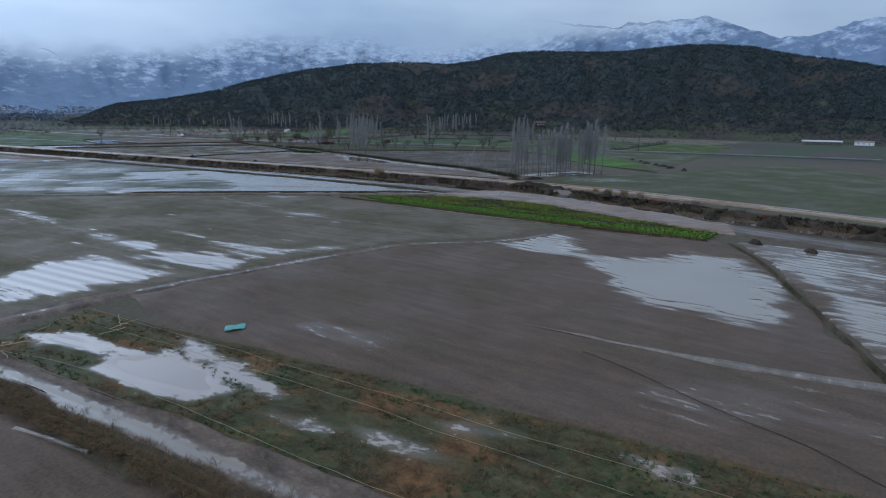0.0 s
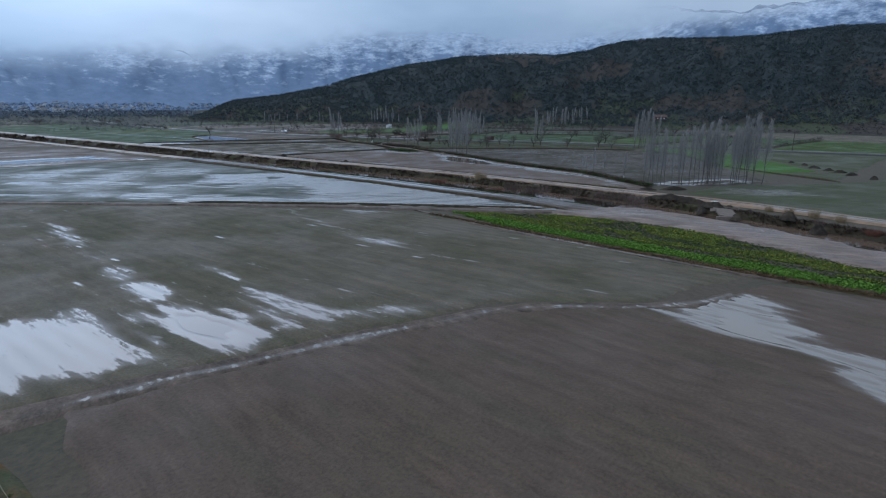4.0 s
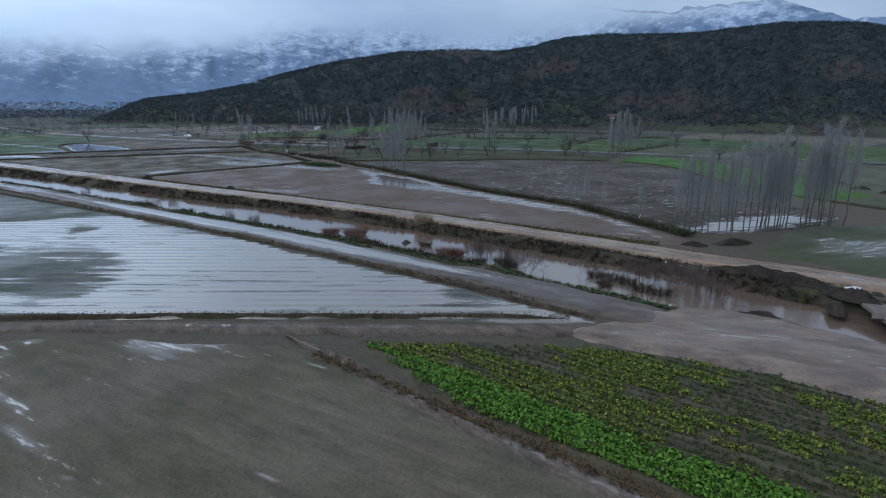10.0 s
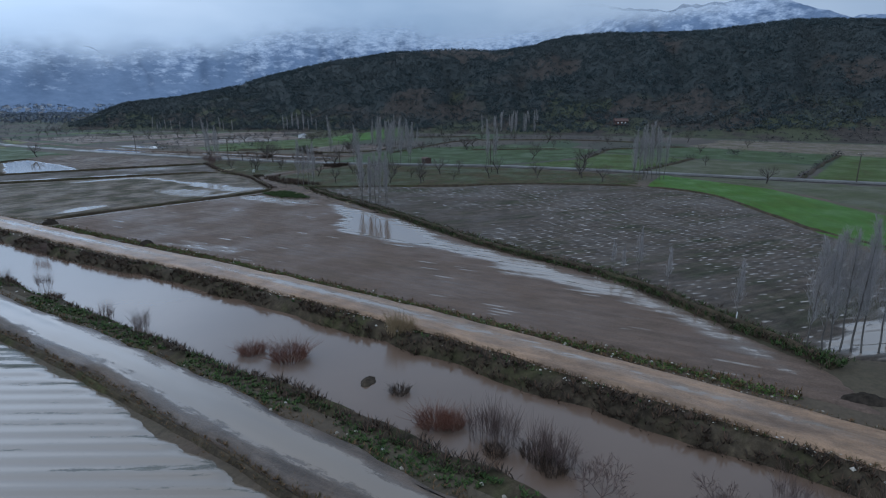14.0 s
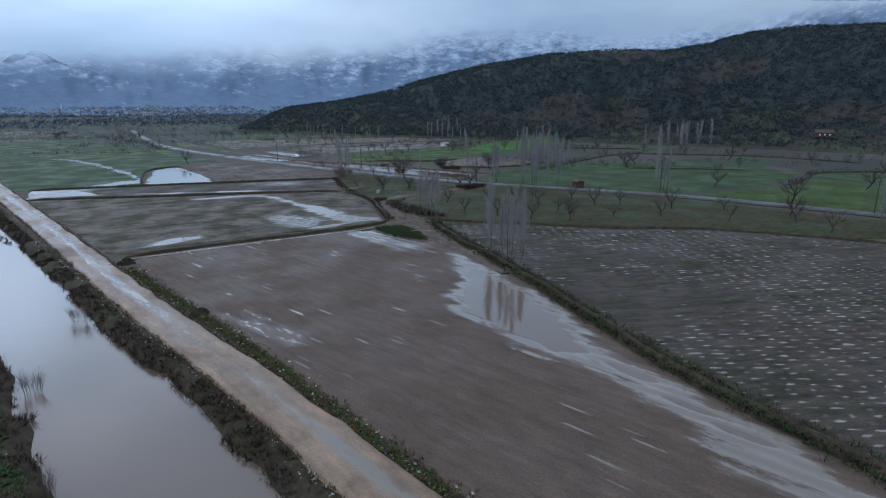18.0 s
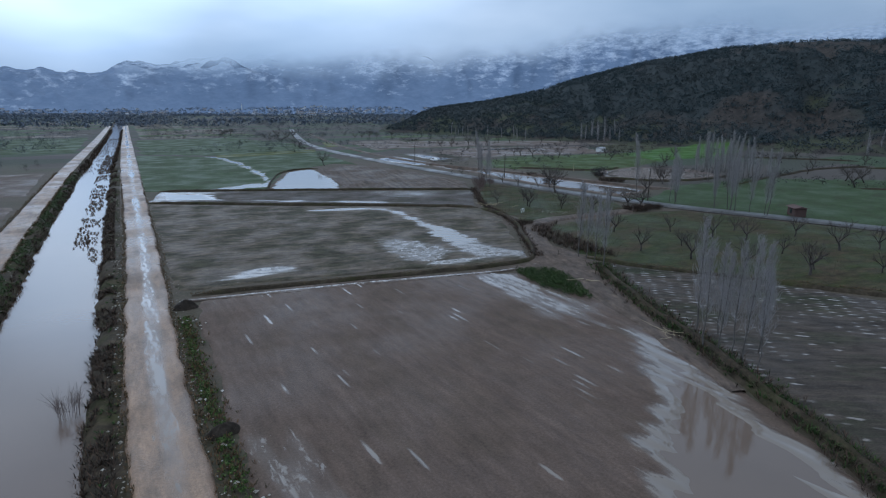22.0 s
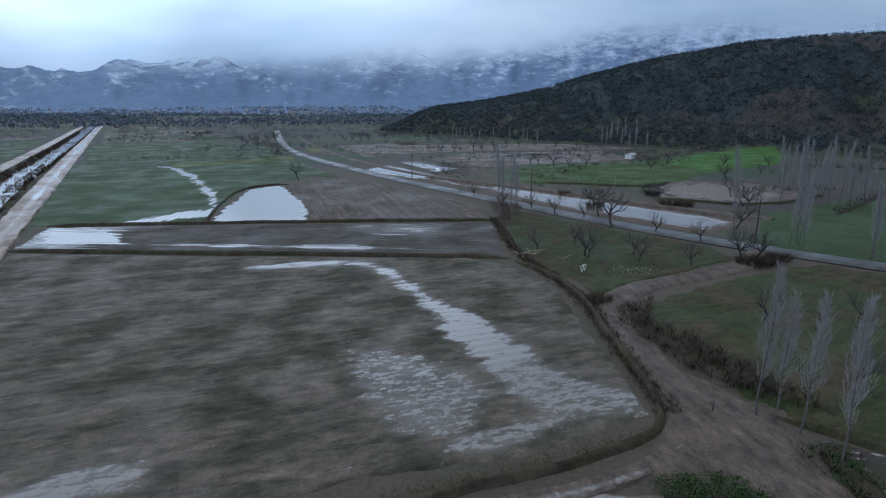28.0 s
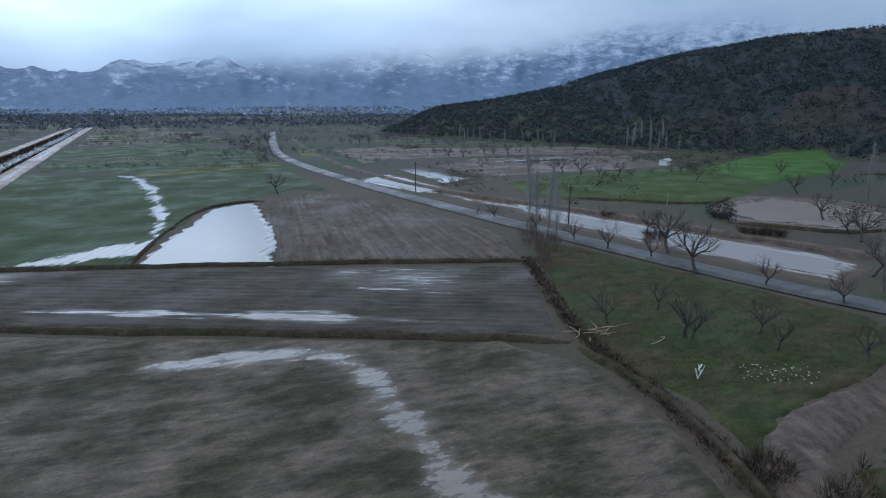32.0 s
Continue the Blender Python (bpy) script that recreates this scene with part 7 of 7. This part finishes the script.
for i, (x, y) in enumerate([(82, 240), (84, 243), (86, 247), (88, 251), (90, 256), (87.5, 244), (80.5, 236.5), (85, 250), (89, 247.5), (78, 233), (83.5, 246)]):
    plant(bare_bush, x, y, 0, 0.7 + 0.5 * tree_rng.random(), "bare brown bush beside the asphalt road", "bush", "bushes by the asphalt road")
for i, (x, y, a, b, turn) in enumerate([(-2.0, 22.4, 2.6, 1.5, 20), (3.4, 22.0, 2.2, 1.3, 70), (0.6, 28.4, 3.4, 1.6, 10), (6.2, 26.0, 2.6, 1.5, 50)]):
    heap("earth_mound", x, y, a, b, 0.7, turn, HEAP, "mud heap against the broken bridge", "heap", 40 + i, -0.5)

# the broken culvert bridge
bridge = new("broken_bridge")
bridge.matrix_world = pose(1.5, 24.5, 0.05, 0, 0, 20)
box_part("deck_slab", (4.4, 2.8, 0.3), pose(-1.4, 0.5, -0.25, 5, -6, 12), CONCRETE, bridge)
box_part("deck_slab", (3.4, 2.6, 0.3), pose(2.5, -0.6, -0.3, -6, 8, -14), CONCRETE, bridge)
box_part("abutment", (0.6, 3.0, 1.0), pose(4.9, -0.4, -0.55, 4, 6, -3), CONCRETE, bridge)
box_part("abutment", (0.6, 3.0, 1.0), pose(-4.2, 0.4, -0.75, -5, 4, 5), CONCRETE, bridge)
box_part("broken_block", (1.1, 0.7, 0.5), pose(3.4, 2.1, 0.5, 12, 20, 30), WHITE_PAINT, bridge, "pale broken concrete block")
box_part("broken_block", (0.8, 0.6, 0.5), pose(-3.2, 2.4, 0.3, 30, 10, 70), CONCRETE, bridge)
tagged(bridge, "collapsed concrete culvert bridge blocked with mud", "bridge")

# the dry verge: a teal sheet, cut branches, hoses
sheet = new("plastic_sheet")
sheet.matrix_world = pose(-87.85, 15.6, 0.16, 6, 3, -28) @ Matrix.Scale(0.85, 4)
gu2, gv2 = np.meshgrid(np.linspace(-0.85, 0.85, 12), np.linspace(-0.5, 0.5, 8), indexing="ij")
gz2 = (fnoise(gu2 * 3, gv2 * 3, 2) - 0.5) * 0.22
part_mesh("sheet", np.stack([gu2 + gv2 * 0.25, gv2, gz2], -1).reshape(-1, 3), grid_faces(12, 8), TEAL, sheet)
solid = sheet.children[0].modifiers.new("thickness", "SOLIDIFY")
solid.thickness = 0.02
tagged(sheet, "crumpled teal plastic sheet lying in weeds", "sheet")


def branch_pile(x, y, n, length, seed, label, spread_m=0.8, mat=None, thick=0.045):
    r = np.random.default_rng(seed)
    root = new("branch_pile")
    root.matrix_world = pose(x, y, 0.08)
    for i in range(n):
        a, ln = r.random() * math.pi * 2, length * (0.5 + 0.7 * r.random())
        p = np.array([*r.normal(0, spread_m, 2), 0.05 + 0.05 * i])
        d = np.array([math.cos(a), math.sin(a), r.uniform(-0.02, 0.3)])
        pts, q = [p], p
        for k in range(6):
            q = q + d * ln / 6 + np.append(r.normal(0, 0.06 * ln, 2), r.normal(0, 0.02))
            q[2] = max(0.0, q[2])
            pts.append(q.copy())
        part_mesh("branch", *sweep(pts, np.linspace(thick, thick * 0.3, 7)), mat or PALE_WOOD, root)
    return tagged(root, label, "branches")


branch_pile(-92.6, 22.6, 4, 2.2, 1, "bent pale branch lying on the wet verge", 0.4, thick=0.03)
branch_pile(-99.2, 24.6, 9, 2.2, 2, "heap of pale cut branches beside the lane", 0.7, thick=0.025)
branch_pile(49.8, 133.2, 9, 2.2, 3, "heap of pale broken branches beside the lane", 0.5, thick=0.03)
branch_pile(68.6, 210.6, 7, 1.9, 4, "heap of pale cut logs at the field corner", 0.7, thick=0.045)
branch_pile(70.5, 211.6, 6, 2.0, 5, "yellowish brushwood by the field corner", 0.6)
branch_pile(53.4, 152.6, 4, 2.4, 6, "pale logs on the brambles", 0.5, thick=0.07)


def hose(pts, z, label, radius=0.009, mat=None):
    r = np.random.default_rng(len(pts))
    c, s, t = along(pts, 1.0)
    o = (fnoise(t * 0.2, t * 0 + pts[0][0], 3) - 0.5) * 0.7
    q = [(c[i, 0] + s[i, 0] * o[i], c[i, 1] + s[i, 1] * o[i], z + 0.02 * r.random()) for i in range(len(c))]
    ob = curve_tube("irrigation_hose", q, radius, mat or ROPE)
    return tagged(ob, label, "hose", "irrigation hoses")


hose([(-91.8, 28.1), (-90.8, 18.4), (-89.4, -2.1), (-88, -20)], 0.12, "long pale irrigation hose across the weeds")
hose([(-93.6, 25.5), (-92.0, 14), (-91.0, 2), (-90.4, -14)], 0.12, "long pale irrigation hose across the weeds")
hose([(-99.6, 25), (-97.3, 17.8), (-96.6, 5), (-96.2, -5), (-94.5, -20)], 0.14, "pale hose along the lane edge")
hose([(-77.3, -7), (-78.5, -11.8), (-80.8, -16.2), (-81.5, -19.4), (-83.5, -23)], 0.06, "thin dark hose across the ploughed field", 0.03, POLE_WOOD)


def hoop(x, y, turn, rad, label):
    pts = [(rad * math.cos(a), 0.0, rad * 0.8 * math.sin(a) - 0.05) for a in np.linspace(0, math.pi, 14)]
    ob = curve_tube("hoop", pts, 0.035, PALE_WOOD)
    ob.matrix_world = pose(x, y, 0, 60, 0, turn)
    return tagged(ob, label, "hoop")


hoop(74.4, 207.2, 25, 1.1, "pale bent hoop in the grass")


def trestle(x, y, turn):
    root = new("wooden_trestle")
    root.matrix_world = pose(x, y, 0, 0, 0, turn)
    for sx in (-0.5, 0.5):
        for tilt in (-16, 16):
            box_part("leg", (0.07, 0.07, 0.95), pose(sx, -0.12 * tilt / 16, 0.45, tilt, 0, 0), WHITE_PAINT, root)
    box_part("beam", (1.3, 0.08, 0.1), pose(0, 0, 0.92), WHITE_PAINT, root)
    return tagged(root, "pale wooden trestle standing by the lane", "trestle")


trestle(72.2, 199.8, 30)


def utility_pole(x, y, h, turn, label):
    root = new("utility_pole")
    root.matrix_world = pose(x, y, 0, 0, 0, turn)
    part_mesh("pole", *tubes([(0, 0, -0.2, 0, 0, h * 0.5, 0.15, 0.13), (0, 0, h * 0.5, 0, 0, h, 0.13, 0.10)], 8), POLE_WOOD, root)
    box_part("cross_arm", (1.6, 0.1, 0.12), pose(0, 0.12, h - 0.5), POLE_WOOD, root)
    for sx in (-0.65, 0, 0.65):
        box_part("insulator", (0.09, 0.09, 0.16), pose(sx, 0.12, h - 0.34), WHITE_PAINT, root, "white insulator")
    return tagged(root, label, "utility pole", "utility poles")


for x, y, turn in [(147.8, 49.3, 80), (139, 105, 75), (130, 152, 60), (107, 203, 40), (96, 258, 20), (84, 312, 15)]:
    utility_pole(x + 4, y, 8.0, turn, "dark wooden utility pole beside the asphalt road")


def stake(x, y, h, label, mat):
    ob = tubes([(0, 0, -0.2, 0.03, 0.02, h * 0.5, 0.06, 0.05), (0.03, 0.02, h * 0.5, 0.05, 0.0, h, 0.05, 0.04)], 6)
    o = mesh_from("stake", *ob, mat)
    o.matrix_world = pose(x, y, 0)
    return tagged(o, label, "stake", "field stakes")


stake(25.7, 54.4, 1.1, "white painted stake at the field corner", WHITE_PAINT)
stake(57.6, 164.6, 1.0, "short wooden stake at the lane fork", POLE_WOOD)
stake(135, 268, 3.0, "pale wooden stake by the pond", PALE_WOOD)


def house(name, w, d, h, roof_h, wall_mat, roof_mat, windows=2, door=True, pane=None):
    root = new(name)
    wall = box_part("wall", (w, d, h), pose(0, 0, h / 2 - 0.1), wall_mat, root)
    bm = bmesh.new()
    e = 0.35
    pts = [(-w / 2 - e, -d / 2 - e, h - 0.12), (w / 2 + e, -d / 2 - e, h - 0.12), (w / 2 + e, d / 2 + e, h - 0.12), (-w / 2 - e, d / 2 + e, h - 0.12), (-w / 2 - e, 0, h + roof_h), (w / 2 + e, 0, h + roof_h)]
    v = [bm.verts.new(p) for p in pts]
    for f in ((0, 1, 5, 4), (2, 3, 4, 5), (1, 2, 5), (3, 0, 4), (3, 2, 1, 0)):
        bm.faces.new([v[i] for i in f])
    part("roof", bm, roof_mat, root)
    for i in range(windows):
        x = (i - (windows - 1) / 2) * w / (windows + 0.5)
        for sy in (-1, 1):
            box_part("window", (0.9, 0.08, 1.0), pose(x, sy * (d / 2 + 0.01), h * 0.55), pane or GLASS_DARK, root, "window painted bright white" if pane else "dark window")
    if door:
        box_part("door", (0.95, 0.08, 2.0), pose(w * 0.36, -d / 2 - 0.01, 0.95), POLE_WOOD, root, "dark door")
    return root


hut = house("field_hut", 6.5, 4.0, 2.6, 0.7, WHITE_PAINT, ROOF_GREY)
hut.matrix_world = pose(206, 342, 0, 0, 0, 25) @ Matrix.Scale(0.8, 4)
tagged(hut, "small white hut with a pale sheet roof in fields", "hut")
shed = house("red_shed", 3.6, 2.4, 2.0, 0.3, RUST_WALL, RUST_WALL, 1)
shed.matrix_world = pose(126, 174, 0.0, 0, 0, 60)
tagged(shed, "weathered red plank shed beside the road", "shed")
# white paint on the panes stands in for the windows' brightness
cottage = house("cottage", 9.0, 6.0, 3.0, 1.6, RUST_WALL, RUST_WALL, 3, pane=WHITE_PAINT)
cottage.matrix_world = pose(375, 196, float(max(0.0, hill_height(np.array([375.0]), np.array([196.0]))[0])) + 0.1, 0, 0, -55)
tagged(cottage, "small brown cottage below the hill, its windows painted bright white", "house")
barn = house("long_barn", 34, 9, 3.6, 1.6, CONCRETE, ROOF_GREY, 6)
barn.matrix_world = pose(318, -20, 0, 0, 0, 100) @ Matrix.Diagonal((0.62, 0.7, 0.5, 1))
tagged(barn, "long low farm building with a pale roof", "barn")
barn2 = house("long_barn", 16, 8, 3.4, 1.4, WHITE_PAINT, ROOF_RED, 3)
barn2.matrix_world = pose(322, -42, 0, 0, 0, 80) @ Matrix.Scale(0.6, 4)
tagged(barn2, "white farm building with a tiled roof", "barn")


def parked_car(x, y, turn):
    root = new("parked_car")
    root.matrix_world = pose(x, y, 0.1, 0, 0, turn)
    bm = bmesh.new()
    prof = [(-2.0, 0.35), (-2.05, 0.75), (-1.75, 0.92), (-1.2, 1.38), (0.45, 1.42), (1.05, 0.95), (1.95, 0.82), (2.05, 0.4)]
    a = [bm.verts.new((px, -0.8, pz)) for px, pz in prof]
    b = [bm.verts.new((px, 0.8, pz)) for px, pz in prof]
    bm.faces.new(a)
    bm.faces.new(b[::-1])
    for i in range(len(prof)):
        j = (i + 1) % len(prof)
        bm.faces.new([a[j], a[i], b[i], b[j]])
    body = part("body", bm, CAR_WHITE, root)
    for sy in (-1, 1):
        box_part("side_window", (1.7, 0.04, 0.34), pose(-0.35, sy * 0.8, 1.15), GLASS_DARK, root, "dark side window")
        for sx in (-1.3, 1.3):
            part_mesh("wheel", *tubes([(sx, sy * 0.72, 0.3, sx, sy * 0.86, 0.3, 0.32, 0.32)], 14), TYRE, root)
    return tagged(root, "white car standing on a flooded dirt road", "car")


parked_car(101, 323, 100)


# the town at the foot of the mountains
tz = np.random.default_rng(91)
town_a = house("town_house", 11, 9, 6.0, 2.2, HAZED_TOWN_WALL, ROOF_RED, 2)
town_b = house("town_block", 15, 11, 9.5, 1.2, HAZED_TOWN_WALL, ROOF_GREY, 3)
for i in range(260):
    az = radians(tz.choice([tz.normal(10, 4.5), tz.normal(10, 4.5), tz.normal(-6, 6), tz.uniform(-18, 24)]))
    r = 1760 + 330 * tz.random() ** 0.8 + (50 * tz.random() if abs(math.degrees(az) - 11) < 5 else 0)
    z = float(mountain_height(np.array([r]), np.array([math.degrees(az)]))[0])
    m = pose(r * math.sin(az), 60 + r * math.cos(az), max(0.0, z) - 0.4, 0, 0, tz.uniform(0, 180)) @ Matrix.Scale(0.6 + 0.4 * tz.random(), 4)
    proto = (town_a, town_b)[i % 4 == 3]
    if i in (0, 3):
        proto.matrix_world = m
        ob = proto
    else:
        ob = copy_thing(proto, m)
    tagged(ob, "white-walled town house far across the valley, painted in haze grey", "house", "houses of the far town")
tower = new("minaret")
tower.matrix_world = pose(2060 * math.sin(radians(4)), 60 + 2060 * math.cos(radians(4)), 3)
part_mesh("shaft", *tubes([(0, 0, -1, 0, 0, 26, 1.7, 1.4)], 10), WHITE_PAINT, tower)
part_mesh("spire", *tubes([(0, 0, 26, 0, 0, 34, 1.6, 0.1)], 10), ROOF_GREY, tower, "pointed grey spire")
tagged(tower, "slender white minaret above the far town", "minaret")
